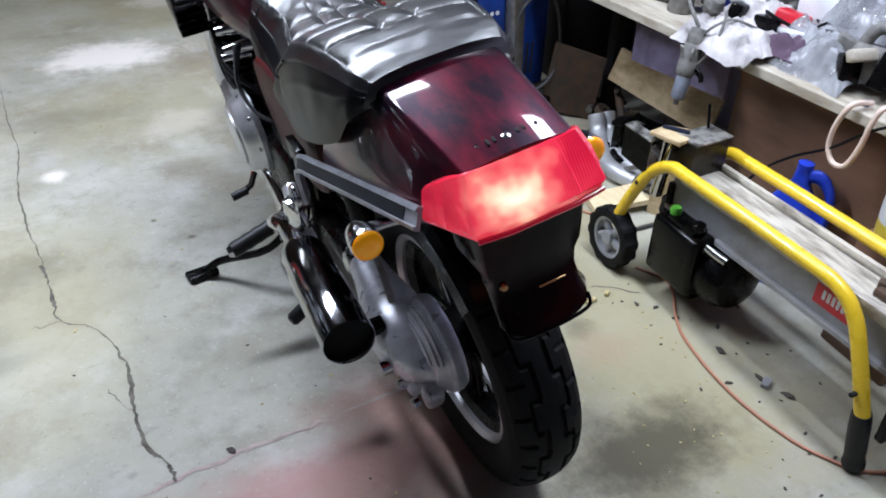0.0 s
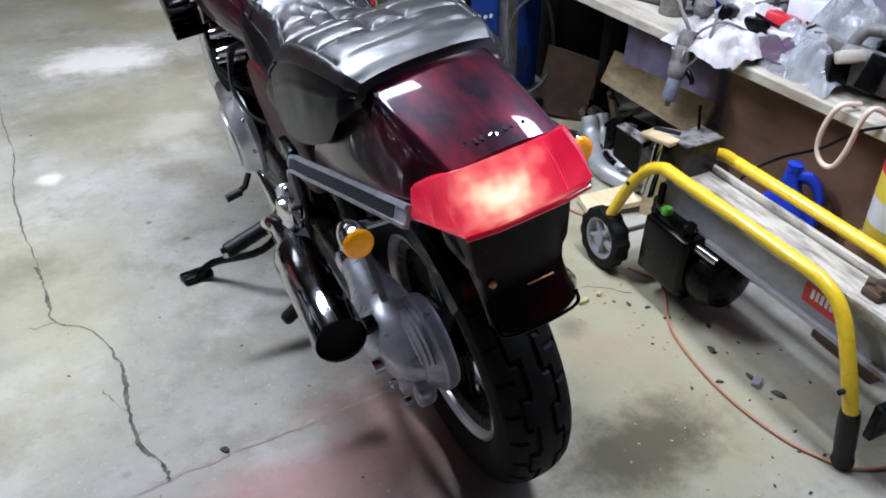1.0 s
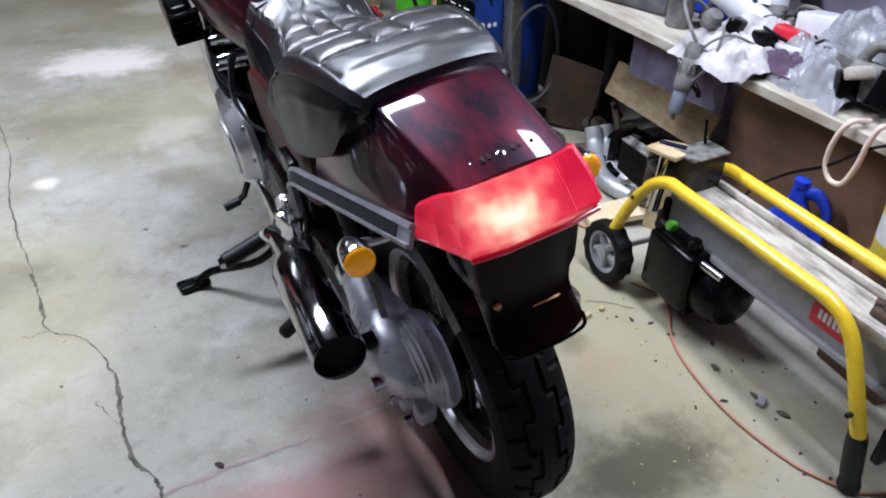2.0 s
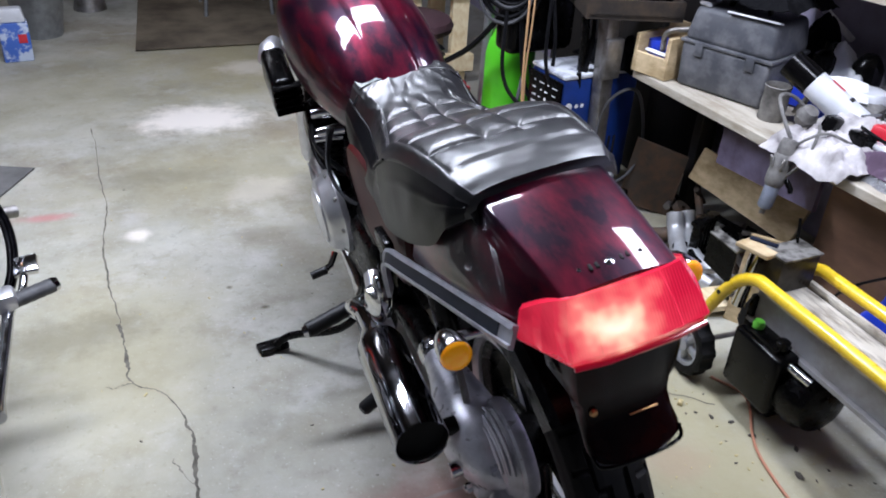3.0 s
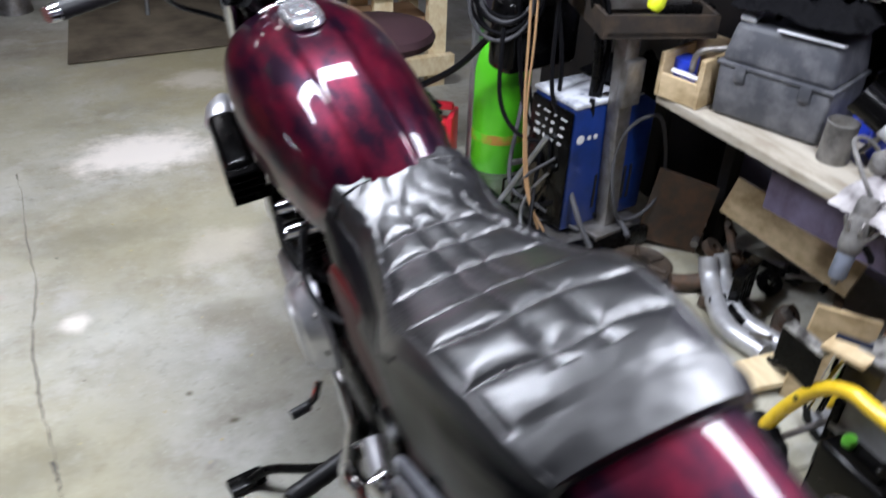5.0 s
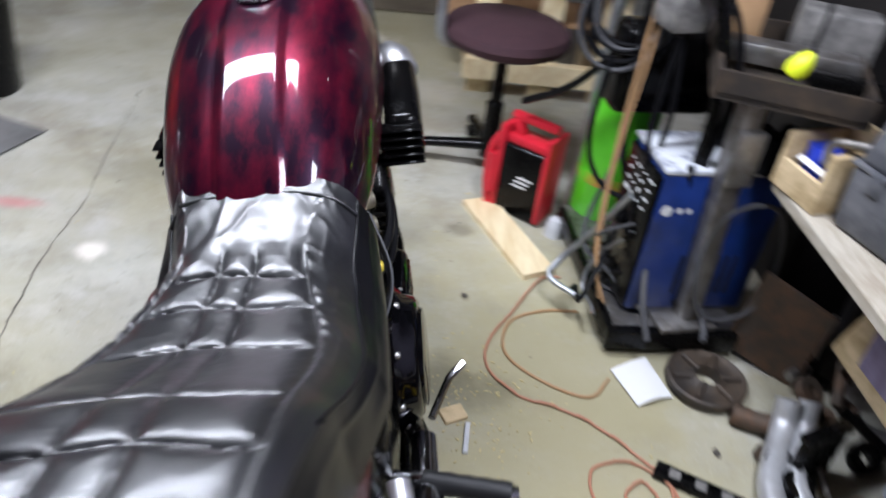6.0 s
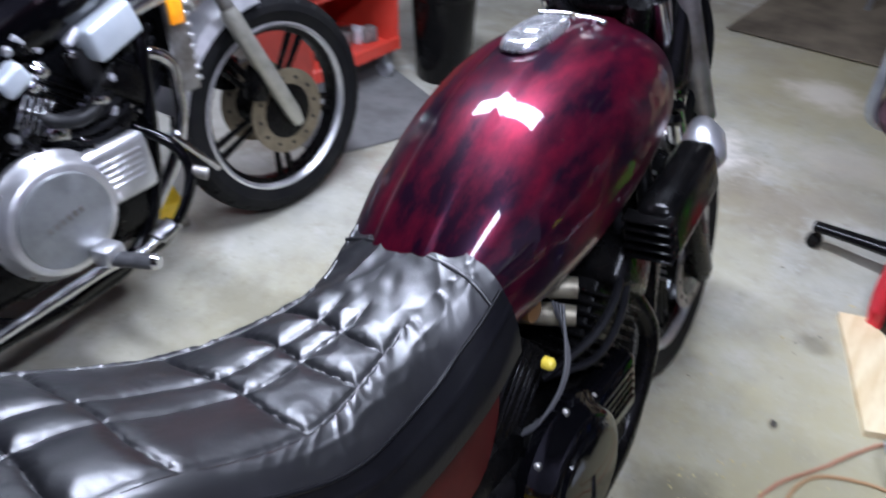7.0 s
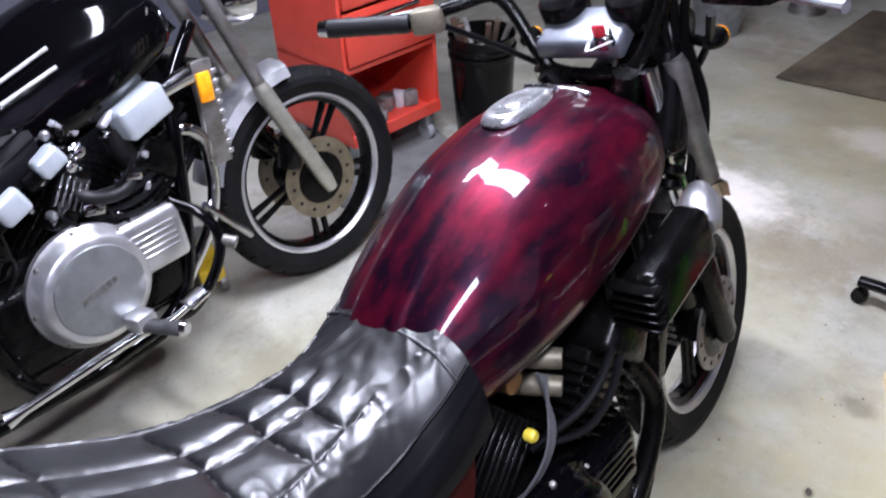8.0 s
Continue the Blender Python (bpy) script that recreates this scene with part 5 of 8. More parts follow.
sweep(bm, ring, 0.005, 8, cap=False)
part("helmet_hook", bm, CHROME, bike, "chrome ring hook")
bm = bm_new()
box(bm, (-0.205, 0.45, 0.515), (0.035, 0.06, 0.07), (15, 0, 20), 0.01)
sweep(bm, [(-0.2, 0.46, 0.50), (-0.215, 0.54, 0.43)], 0.012, 10)
part("hook_mount", bm, CHROME, bike)
bm = bm_new()
box(bm, (-0.172, 0.43, 0.66), (0.02, 0.075, 0.05), (0, 0, 0), 0.006)
part("badge_block", bm, BLACK_PLASTIC, bike)


# ---- log splitter ----
def log_splitter():
    g = group("log_splitter", "yellow tubular-framed electric log splitter with worn steel beam", "log splitter", pose(0.77, 0.1, 0))
    for x, name in ((-0.095, "near"), (0.10, "far")):
        bm = bm_new()
        pts = [(x - 0.005, -0.375, 0.15), (x - 0.005, -0.335, 0.24), (x, -0.28, 0.335), (x, -0.22, 0.378), (x, -0.12, 0.385), (x, 0.24, 0.385), (x, 0.32, 0.38), (x - 0.01, 0.375, 0.34), (x - 0.02, 0.42, 0.255), (x - 0.03, 0.45, 0.17)]
        sweep(bm, curve(pts, 6), 0.0165, 16)
        tube = part("frame_tube", bm, YELLOW, g, "bent yellow steel tube")
        bm = bm_new()
        n = 14
        a, z = Vector((x - 0.005, -0.372, 0.155)), Vector((x + 0.012, -0.392, 0.004))
        run = [a.lerp(z, i / n) for i in range(n + 1)]
        sweep(bm, run, [0.02, 0.0215, 0.022, 0.0225, 0.0225, 0.0225, 0.0225, 0.0225, 0.0225, 0.0225, 0.022, 0.021, 0.0235, 0.025, 0.022], 16)
        part("grip", bm, RUBBER_SOFT, tube, "black rubber handle grip")
        for p in ((x - 0.016, 0.40, 0.30), (x - 0.02, 0.43, 0.23), (x - 0.017, -0.352, 0.2)):
            bm = bm_new()
            lathe(bm, [(0.006, -0.018), (0.006, 0.018)], side_pose(*p), 8)
            part("bolt", bm, DARK_HOLE, tube)
    # beam: channel with flanges
    bm = bm_new()
    rings = []
    for y in (-0.5, 0.36):
        rings.append([(px, y, pz) for px, pz in ((-0.05, 0.345), (0.05, 0.345), (0.05, 0.333), (0.034, 0.333), (0.034, 0.24), (0.05, 0.24), (0.05, 0.228), (-0.05, 0.228), (-0.05, 0.24), (-0.034, 0.24), (-0.034, 0.333), (-0.05, 0.333))])
    loft(bm, rings)
    beam = part("beam", bm, GREY_PAINT, g, "grey painted steel beam", 20)
    bm = bm_new()
    box(bm, (0, -0.07, 0.349), (0.098, 0.86, 0.007), (0, 0, 0), 0.002)
    part("log_tray", bm, WORN_STEEL, beam, "scuffed dirty steel track")
    bm = bm_new()
    box(bm, (-0.062, -0.06, 0.353), (0.014, 0.72, 0.03), (0, 0, 0), 0.003)
    part("guide_rail", bm, WORN_STEEL, beam)
    bm = bm_new()
    box(bm, (0.062, -0.06, 0.353), (0.014, 0.72, 0.03), (0, 0, 0), 0.003)
    part("guide_rail", bm, WORN_STEEL, beam)
    bm = bm_new()
    box(bm, (-0.0355, -0.185, 0.288), (0.002, 0.10, 0.05), (0, 0, 0))
    lab = part("label_plate", bm, RED_LABEL, beam, "red maker's label with pale marks", 0)
    for k in range(5):
        bm = bm_new()
        box(bm, (-0.037, -0.16 - 0.013 * k, 0.293), (0.001, 0.008, 0.024), (0, 0, 0))
        part("mark", bm, WHITE_INK, lab, "", 0)
    # ram head and wedge
    bm = bm_new()
    box(bm, (0.0, 0.33, 0.392), (0.125, 0.08, 0.105), (0, 0, 4), 0.008)
    ram = part("ram_head", bm, GREASY, g, "greasy dark steel ram head")
    bm = bm_new()
    box(bm, (0.0, 0.325, 0.4475), (0.128, 0.08, 0.006), (0, 0, 4), 0.002)
    part("ram_plate", bm, RAM_STEEL, ram, "bare worn steel top plate")
    bm = bm_new()
    box(bm, (-0.075, 0.36, 0.446), (0.075, 0.09, 0.012), (0, 6, 18), 0.003)
    part("wood_block", bm, OSB, ram, "brown plywood scrap")
    bm = bm_new()
    prism(bm, [(-0.12, 0.38, 0.33), (-0.12, 0.49, 0.34), (-0.12, 0.49, 0.425), (-0.12, 0.38, 0.43)], (0.012, 0.01, 0))
    wing = part("push_plate", bm, BLACK_METAL, ram, "black folded steel plate", 20)
    bm = bm_new()
    box(bm, (-0.108, 0.435, 0.43), (0.03, 0.11, 0.005), (0, -8, 0), 0.001)
    part("plate_top", bm, RAM_STEEL, wing, "bright worn top edge")
    bm = bm_new()
    sweep(bm, [(-0.052, 0.40, 0.25), (-0.052, 0.38, 0.43)], 0.018, 14)
    part("ram_rod", bm, CHROME, g)
    bm = bm_new()
    box(bm, (-0.05, 0.375, 0.452), (0.07, 0.018, 0.006), (0, 0, -55), 0.002)
    part("lever", bm, NAVY_INSET, ram, "dark blue lever handle")
    bm = bm_new()
    sweep(bm, [(0.035, 0.35, 0.44), (0.04, 0.37, 0.51)], 0.004, 8)
    part("release_rod", bm, BLACK_METAL, ram)
    bm = bm_new()
    for k, (px, py) in enumerate(((-0.005, -0.27), (0.02, -0.255), (0.012, -0.285), (0.03, -0.27))):
        box(bm, (px, py, 0.361 + 0.004 * k), (0.03, 0.045, 0.018), (5 * k, 8, 30 * k), 0.004)
    part("bark_chips", bm, RUST, g, "brown bark crumbs on the track")
    # motor and tank under the beam
    bm = bm_new()
    box(bm, (-0.075, 0.245, 0.16), (0.075, 0.17, 0.17), (0, 0, 0), 0.014, 3)
    box(bm, (-0.075, 0.24, 0.25), (0.05, 0.10, 0.018), (0, 0, 0), 0.004)
    mot = part("switch_box", bm, BLACK_PLASTIC, g, "black plastic motor switch box")
    bm = bm_new()
    sweep(bm, [(-0.01, 0.33, 0.145), (-0.01, 0.31, 0.145), (-0.01, 0.17, 0.142), (-0.01, 0.11, 0.14), (-0.01, 0.085, 0.14), (-0.01, 0.078, 0.14)], [0.07, 0.086, 0.086, 0.084, 0.07, 0.04], 32)
    motor = part("motor", bm, BLACK_METAL, g, "glossy black cylindrical motor housing")
    bm = bm_new()
    box(bm, (-0.01, 0.24, 0.05), (0.1, 0.1, 0.04), (0, 0, 0), 0.006)
    part("motor_foot", bm, BLACK_METAL, motor)
    bm = bm_new()
    sweep(bm, [(-0.075, 0.17, 0.225), (-0.06, 0.1, 0.215)], 0.011, 12)
    part("conduit", bm, CHROME, motor)
    bm = bm_new()
    lathe(bm, [(0.014, 0), (0.016, 0.012), (0.012, 0.02), (0, 0.021)], pose(-0.08, 0.285, 0.258), 14)
    part("start_button", bm, GREEN_PLASTIC, mot, "green button")
    bm = bm_new()
    lathe(bm, [(0.018, 0), (0.018, 0.018), (0.01, 0.024), (0, 0.024)], pose(-0.075, 0.2, 0.255), 14)
    part("knob", bm, BLACK_PLASTIC, mot)
    bm = bm_new()
    box(bm, (0.0, 0.36, 0.2), (0.09, 0.02, 0.2), (0, 0, 0), 0.004)
    part("end_plate", bm, BLACK_METAL, g)
    bm = bm_new()
    box(bm, (0.0, -0.42, 0.16), (0.19, 0.02, 0.09), (0, 0, 0), 0.004)
    part("end_plate", bm, BLACK_METAL, g)
    # wheels
    for x in (-0.125, 0.135):
        m = side_pose(x, 0.46, 0.092)
        bm = bm_new()
        seg = 48
        prof = [(0.062, -0.022), (0.078, -0.025), (0.09, -0.022), (0.092, 0.0), (0.09, 0.022), (0.078, 0.025), (0.062, 0.022)]
        rings = []
        for k in range(seg):
            ang = k * math.tau / seg
            c = 0.005 if k % 4 in (0, 1) else 0.0
            rings.append([m @ Vector(((r - (c if r > 0.08 else 0)) * math.cos(ang), (r - (c if r > 0.08 else 0)) * math.sin(ang), a)) for r, a in prof])
        vs = [[bm.verts.new(p) for p in r] for r in rings]
        for k in range(seg):
            a, b = vs[k], vs[(k + 1) % seg]
            for i in range(len(prof)):
                bm.faces.new((a[i], a[(i + 1) % len(prof)], b[(i + 1) % len(prof)], b[i]))
        bmesh.ops.recalc_face_normals(bm, faces=bm.faces)
        ty = part("wheel", bm, RUBBER, g, "small black ribbed wheel with grey hub", 25)
        bm = bm_new()
        lathe(bm, [(0.064, -0.02), (0.064, 0.02), (0.054, 0.018), (0.05, 0.004), (0.05, -0.004), (0.054, -0.018)], m, 32, close=True)
        part("wheel_rim", bm, LIGHT_GREY, ty)
        bm = bm_new()
        lathe(bm, [(0.02, -0.024), (0.02, 0.02), (0.0, 0.02)], m, 20)
        lathe(bm, [(0.0, -0.026), (0.02, -0.024)], m, 20)
        part("wheel_hub", bm, LIGHT_GREY, ty)
        for k in range(5):
            bm = bm_new()
            q = m @ Matrix.Rotation(k * math.tau / 5, 4, "Z")
            sweep(bm, [q @ Vector((0.015, 0, -0.005)), q @ Vector((0.055, 0, -0.005))], [0.012, 0.009], 8)
            part("wheel_spoke", bm, LIGHT_GREY, ty)
    bm = bm_new()
    sweep(bm, [(-0.14, 0.46, 0.092), (0.15, 0.46, 0.092)], 0.008, 10)
    part("axle", bm, DULL, g)
    return g


log_splitter()

# ---- bench along the wall ----
def along(y, off=0.0):
    """Front edge of the bench at y."""
    return 1.015 - (y - 0.15) * 0.073 + off


bench = group("workbench", "dusty low timber workbench against the wall", "workbench", pose(0, 0, 0))
bm = bm_new()
prism(bm, [(along(-0.9), -0.9, 0.54), (along(1.46), 1.46, 0.54), (1.595, 1.46, 0.54), (1.595, -0.9, 0.54)], (0, 0, 0.03))
bmesh.ops.bevel(bm, geom=list(bm.edges), offset=0.003, segments=1, affect="EDGES")
part("worktop", bm, WOOD_BENCH, bench, "grey dusty worktop with a worn pale edge")
bm = bm_new()
prism(bm, [(along(-0.88, 0.1), -0.88, 0.003), (along(0.64, 0.1), 0.64, 0.003), (along(0.64, 0.116), 0.64, 0.003), (along(-0.88, 0.116), -0.88, 0.003)], (0, 0, 0.534))
part("front_panel", bm, WOOD_BROWN, bench, "brown stained plywood front panel")
bm = bm_new()
prism(bm, [(along(0.66, 0.075), 0.66, 0.4), (along(1.06, 0.075), 1.06, 0.38), (along(1.06, 0.09), 1.06, 0.38), (along(0.66, 0.09), 0.66, 0.4)], (0, 0, 0.138))
part("apron", bm, mat("faded_mauve_board", (0.17, 0.145, 0.23), 0.8, second=(0.09, 0.07, 0.11), scale=9, bump=0.2), bench, "mauve painted apron board under the worktop")
for y in (1.40,):
    bm = bm_new()
    box(bm, (along(y, 0.3), y, 0.27), (0.045, 0.045, 0.54), (0, 0, 0), 0.004)
    part("leg", bm, BLACK_BOARD, bench)
bm = bm_new()
box(bm, (1.55, 1.40, 0.27), (0.07, 0.07, 0.54), (0, 0, 0), 0.006)
part("leg", bm, BLACK_BOARD, bench)

shelf = group("wall_shelf", "pale plank shelf on brackets above the bench", "shelf", pose(0, 0, 0))
bm = bm_new()
prism(bm, [(1.30, 0.55, 0.94), (1.10, 1.42, 0.94), (1.597, 1.42, 0.94), (1.597, 0.55, 0.94)], (0, 0, 0.025))
part("plank", bm, WOOD_BENCH, shelf)
for y in (1.2, 0.8):
    bm = bm_new()
    sweep(bm, [(1.59, y, 0.72), (1.28, y, 0.93)], 0.012, 8)
    part("bracket", bm, WHITE_ENAMEL, shelf, "white steel bracket")
for k, (y, w, h, mm) in enumerate(((1.3, 0.1, 0.1, CARDBOARD), (1.1, 0.12, 0.14, WHITE_PLASTIC), (0.9, 0.1, 0.12, DUSTY), (0.72, 0.1, 0.15, WHITE_PLASTIC))):
    bm = bm_new()
    box(bm, (1.42, y, 0.966 + h / 2), (w, w * 1.2, h), (0, 0, 12 * k), 0.01)
    tagged(finish("storage_box", bm, mm), "dusty small box on the wall shelf", "box", "boxes on the shelf")


def toolbox():
    g = group("toolbox", "dusty dark grey plastic toolbox, closed", "toolbox", pose(1.033, 1.15, 0.572, 0, 0, -67.7) @ pose(0, 0.12, 0))
    bm = bm_new()
    box(bm, (0, 0, 0.072), (0.305, 0.235, 0.144), (0, 0, 0), 0.014, 3, (1.03, 1.04))
    body = part("body", bm, GREY_TOOLBOX, g)
    bm = bm_new()
    box(bm, (0, 0, 0.205), (0.312, 0.244, 0.112), (0, 0, 0), 0.02, 3, (0.9, 0.86))
    lid = part("lid", bm, GREY_TOOLBOX, g)
    bm = bm_new()
    box(bm, (0, 0, 0.148), (0.322, 0.252, 0.012), (0, 0, 0), 0.004)
    part("rim", bm, GREY_TOOLBOX, body)
    for x in (-0.09, 0.09):
        bm = bm_new()
        box(bm, (x, -0.1255, 0.13), (0.03, 0.006, 0.045), (0, 0, 0), 0.003)
        part("latch", bm, GREY_TOOLBOX, lid)
    bm = bm_new()
    box(bm, (0.06, -0.1, 0.262), (0.17, 0.035, 0.006), (-12, 0, 3), 0.002)
    part("lid_strip", bm, WHITE_PLASTIC, lid, "pale scuffed strip along the lid")
    bm = bm_new()
    box(bm, (-0.12, -0.06, 0.268), (0.045, 0.085, 0.018), (0, 8, 10), 0.008)
    part("hinge_cap", bm, WHITE_PLASTIC, lid, "pale scuffed plastic cap")
    bm = bm_new()
    sweep(bm, curve([(-0.07, -0.02, 0.262), (-0.05, -0.02, 0.285), (0.05, -0.02, 0.285), (0.07, -0.02, 0.262)], 5), 0.009, 10)
    part("handle", bm, BLACK_PLASTIC, lid)


toolbox()


def cloth(name, label, category, centre, size, material, seed, lift=0.05, droop=0.0, turn=0, fine=60):
    """A crumpled sheet resting on a surface, hanging over its front edge if droop is set."""
    rnd = random.Random(seed)
    bm = bm_new()
    off = Vector((rnd.random() * 9, rnd.random() * 9, rnd.random() * 9))
    grid = []
    soft = min(1.0, 0.055 / lift)
    for i in range(fine + 1):
        row = []
        for k in range(fine + 1):
            u, v = i / fine - 0.5, k / fine - 0.5
            edge = max(0.0, 1 - max(abs(u), abs(v)) * 2)
            p = Vector((u * size[0] * 5, v * size[1] * 5, 0)) + off
            h = abs(noise.noise(p * 1.3)) * 1.1 + soft * (0.75 * abs(noise.noise(p * 3.1)) + 0.45 * abs(noise.noise(p * 6.3)) + 0.15 * abs(noise.noise(p * 13)))
            z = 0.004 + lift * (h * (0.35 + 0.65 * min(1, edge * 3)) + 0.25 * min(1, edge * 2.5))
            wob = 0.16 * noise.noise(p * 2.0 + Vector((5, 0, 0)))
            x, y = size[0] * (u + wob * 0.35), size[1] * (v + wob * 0.4)
            if droop and u < -0.25:
                z -= droop * ((-0.25 - u) / 0.25) ** 1.5
            row.append(bm.verts.new((x, y, z)))
        grid.append(row)
    for a, b in zip(grid, grid[1:]):
        for k in range(fine):
            bm.faces.new((a[k], a[k + 1], b[k + 1], b[k]))
    bm.normal_update()
    bmesh.ops.solidify(bm, geom=list(bm.faces), thickness=0.003)
    bmesh.ops.recalc_face_normals(bm, faces=bm.faces)
    ob = finish(name, bm, material, None, "", 70)
    ob.matrix_world = pose(*centre, 0, 0, turn)
    return tagged(ob, label, category)


cloth("rag", "crumpled white rag hanging over the bench edge", "rag", (1.04, 0.66, 0.572), (0.2, 0.3, 0.1), CLOTH, 3, 0.06, 0.03)
cloth("rag", "dark plum rag bunched on the bench", "rag", (1.08, 0.52, 0.585), (0.1, 0.16, 0.1), CLOTH_PLUM, 5, 0.05, 0.0)
cloth("rag", "crumpled grey-white rag behind the tools", "rag", (1.2, 0.72, 0.572), (0.2, 0.24, 0.1), CLOTH, 8, 0.07, 0.0)
cloth("plastic_bag", "crumpled clear plastic bag on the bench", "bag", (1.12, 0.40, 0.572), (0.2, 0.24, 0.1), CLEAR_BAG, 11, 0.10, 0.03)
cloth("plastic_bag", "crumpled clear plastic bag spilling over the bench", "bag", (1.25, 0.44, 0.58), (0.24, 0.34, 0.1), CLEAR_BAG, 12, 0.14)
cloth("plastic_bag", "white crumpled plastic bag against the wall", "bag", (1.44, 1.0, 0.572), (0.22, 0.26, 0.1), WHITE_PLASTIC, 14, 0.2)
cloth("jacket", "black folded cloth jacket heaped on the toolbox", "jacket", (1.17, 1.19, 0.852), (0.3, 0.34, 0.1), CLOTH_BLACK, 21, 0.09, 0.0, 20)
cloth("jacket", "black cloth heaped on the bench by the wall", "jacket", (1.44, 1.22, 0.572), (0.26, 0.3, 0.1), CLOTH_BLACK, 24, 0.26, 0.0, 20)


def sheet(name, label, category, corners, thick, material, bend=0.0):
    bm = bm_new()
    c = [Vector(p) for p in corners]
    n = 6
    grid = []
    for i in range(n + 1):
        row = []
        for k in range(n + 1):
            p = c[0].lerp(c[1], i / n).lerp(c[3].lerp(c[2], i / n), k / n)
            p.z += bend * math.sin(math.pi * i / n) * (0.4 + 0.6 * k / n)
            row.append(bm.verts.new(p))
        grid.append(row)
    for a, b in zip(grid, grid[1:]):
        for k in range(n):
            bm.faces.new((a[k], a[k + 1], b[k + 1], b[k]))
    bm.normal_update()
    bmesh.ops.solidify(bm, geom=list(bm.faces), thickness=thick)
    bmesh.ops.recalc_face_normals(bm, faces=bm.faces)
    return tagged(finish(name, bm, material, None, "", 40), label, category)


sheet("paper", "white paper sheets on the black jacket", "paper", [(1.06, 1.22, 0.925), (1.22, 1.06, 0.922), (1.29, 1.1, 0.945), (1.13, 1.26, 0.945)], 0.002, WHITE_PAPER, 0.012)
sheet("paper", "white folded paper lying on the floor", "paper", [(0.655, 1.383, 0.008), (0.76, 1.443, 0.008), (0.80, 1.302, 0.008), (0.703, 1.261, 0.008)], 0.003, WHITE_PAPER, 0.01)
sheet("card", "pale card lying on blue bottles", "card", [(1.17, 0.86, 0.66), (1.27, 0.78, 0.662), (1.34, 0.86, 0.69), (1.24, 0.95, 0.69)], 0.003, WHITE_PAPER, 0.01)

# open wooden box with a blue lining
wb = group("wooden_box", "small open wooden box with blue contents", "box", pose(1.0, 1.405, 0.572, 0, 0, -72) @ Matrix.Scale(1.18, 4))
for c, s in (((-0.055, 0, 0.055), (0.012, 0.14, 0.11)), ((0.055, 0, 0.06), (0.014, 0.14, 0.12)), ((0, -0.065, 0.03), (0.1, 0.01, 0.06)), ((0, 0.065, 0.07), (0.1, 0.01, 0.14))):
    bm = bm_new()
    box(bm, c, s, (0, 0, 0), 0.002, 1)
    part("board", bm, OSB, wb)
bm = bm_new()
sweep(bm, [(-0.03, 0, 0.02), (-0.03, 0.0, 0.09)], 0.03, 18)
part("spool", bm, BLUE_PLASTIC, wb, "dark blue spool")
bm = bm_new()
sweep(bm, curve([(0.0, -0.02, 0.07), (0.03, -0.05, 0.13), (0.09, -0.01, 0.15), (0.11, 0.05, 0.16)], 6), 0.008, 10)
part("handle", bm, DULL, wb)
sheet("card", "small white card sticking out of the wooden box", "card", [(0.93, 1.43, 0.645), (0.97, 1.33, 0.64), (0.985, 1.335, 0.645), (0.945, 1.44, 0.65)], 0.002, WHITE_PAPER)

# cans and bottles
def can(name, label, category, at, profile, material, tilt=(0, 0, 0), extra=()):
    g = group(name, label, category, pose(*at, *tilt))
    bm = bm_new()
    lathe(bm, profile, Matrix.Identity(4), 28)
    body = part("body", bm, material, g)
    for nm, prof, mm in extra:
        bm = bm_new()
        lathe(bm, prof, Matrix.Identity(4), 28)
        part(nm, bm, mm, body)
    return g


can("tin_can", "dusty open tin can on the bench edge", "can", (1.085, 0.945, 0.571), [(0.0, 0.002), (0.038, 0.0), (0.04, 0.003), (0.038, 0.03), (0.0395, 0.034), (0.038, 0.1), (0.0405, 0.104), (0.0385, 0.106), (0.0365, 0.1), (0.036, 0.02), (0, 0.02)], DUSTY, extra=[("contents", [(0.036, 0.07), (0.0, 0.074)], SAWDUST)])
sc = can("spray_can", "white spray can with a black cap and red mark, lying tilted", "can", (1.125, 0.865, 0.712), [(0.0, 0), (0.03, 0.0), (0.033, 0.006), (0.033, 0.15), (0.0, 0.15)], WHITE_PLASTIC, (-118, 0, 208), [("cap", [(0.0335, -0.065), (0.0335, 0.004), (0.03, 0.006)], BLACK_PLASTIC), ("cap_end", [(0.0, -0.066), (0.0335, -0.065)], BLACK_PLASTIC), ("foot_ring", [(0.034, 0.148), (0.034, 0.156), (0, 0.156)], DULL)])
sc.scale = (1.25, 1.25, 1.3)
for k, (z0, h, mm) in enumerate(((0.03, 0.035, RED_LABEL), (0.075, 0.02, BLACK_INK), (0.05, 0.02, RED_LABEL))):
    bm = bm_new()
    rings = []
    for a in np.linspace(-0.5 + 0.3 * k, 0.1 + 0.3 * k, 7):
        rings.append([(0.0338 * math.sin(a), -0.0338 * math.cos(a), z0 + 0.01 * k), (0.0338 * math.sin(a), -0.0338 * math.cos(a), z0 + h)])
    loft(bm, rings, False, False)
    part("mark", bm, mm, sc, "", 0)
can("bottle", "black plastic bottle standing on the bench", "bottle", (1.36, 1.06, 0.571), [(0, 0), (0.045, 0), (0.048, 0.01), (0.048, 0.12), (0.04, 0.15), (0.018, 0.165), (0.018, 0.19), (0, 0.19)], BLACK_PLASTIC)
can("bottle", "black plastic bottle standing beside the cloth", "bottle", (1.42, 0.95, 0.571), [(0, 0), (0.045, 0), (0.048, 0.01), (0.048, 0.14), (0.03, 0.17), (0.018, 0.18), (0, 0.18)], BLACK_PLASTIC)
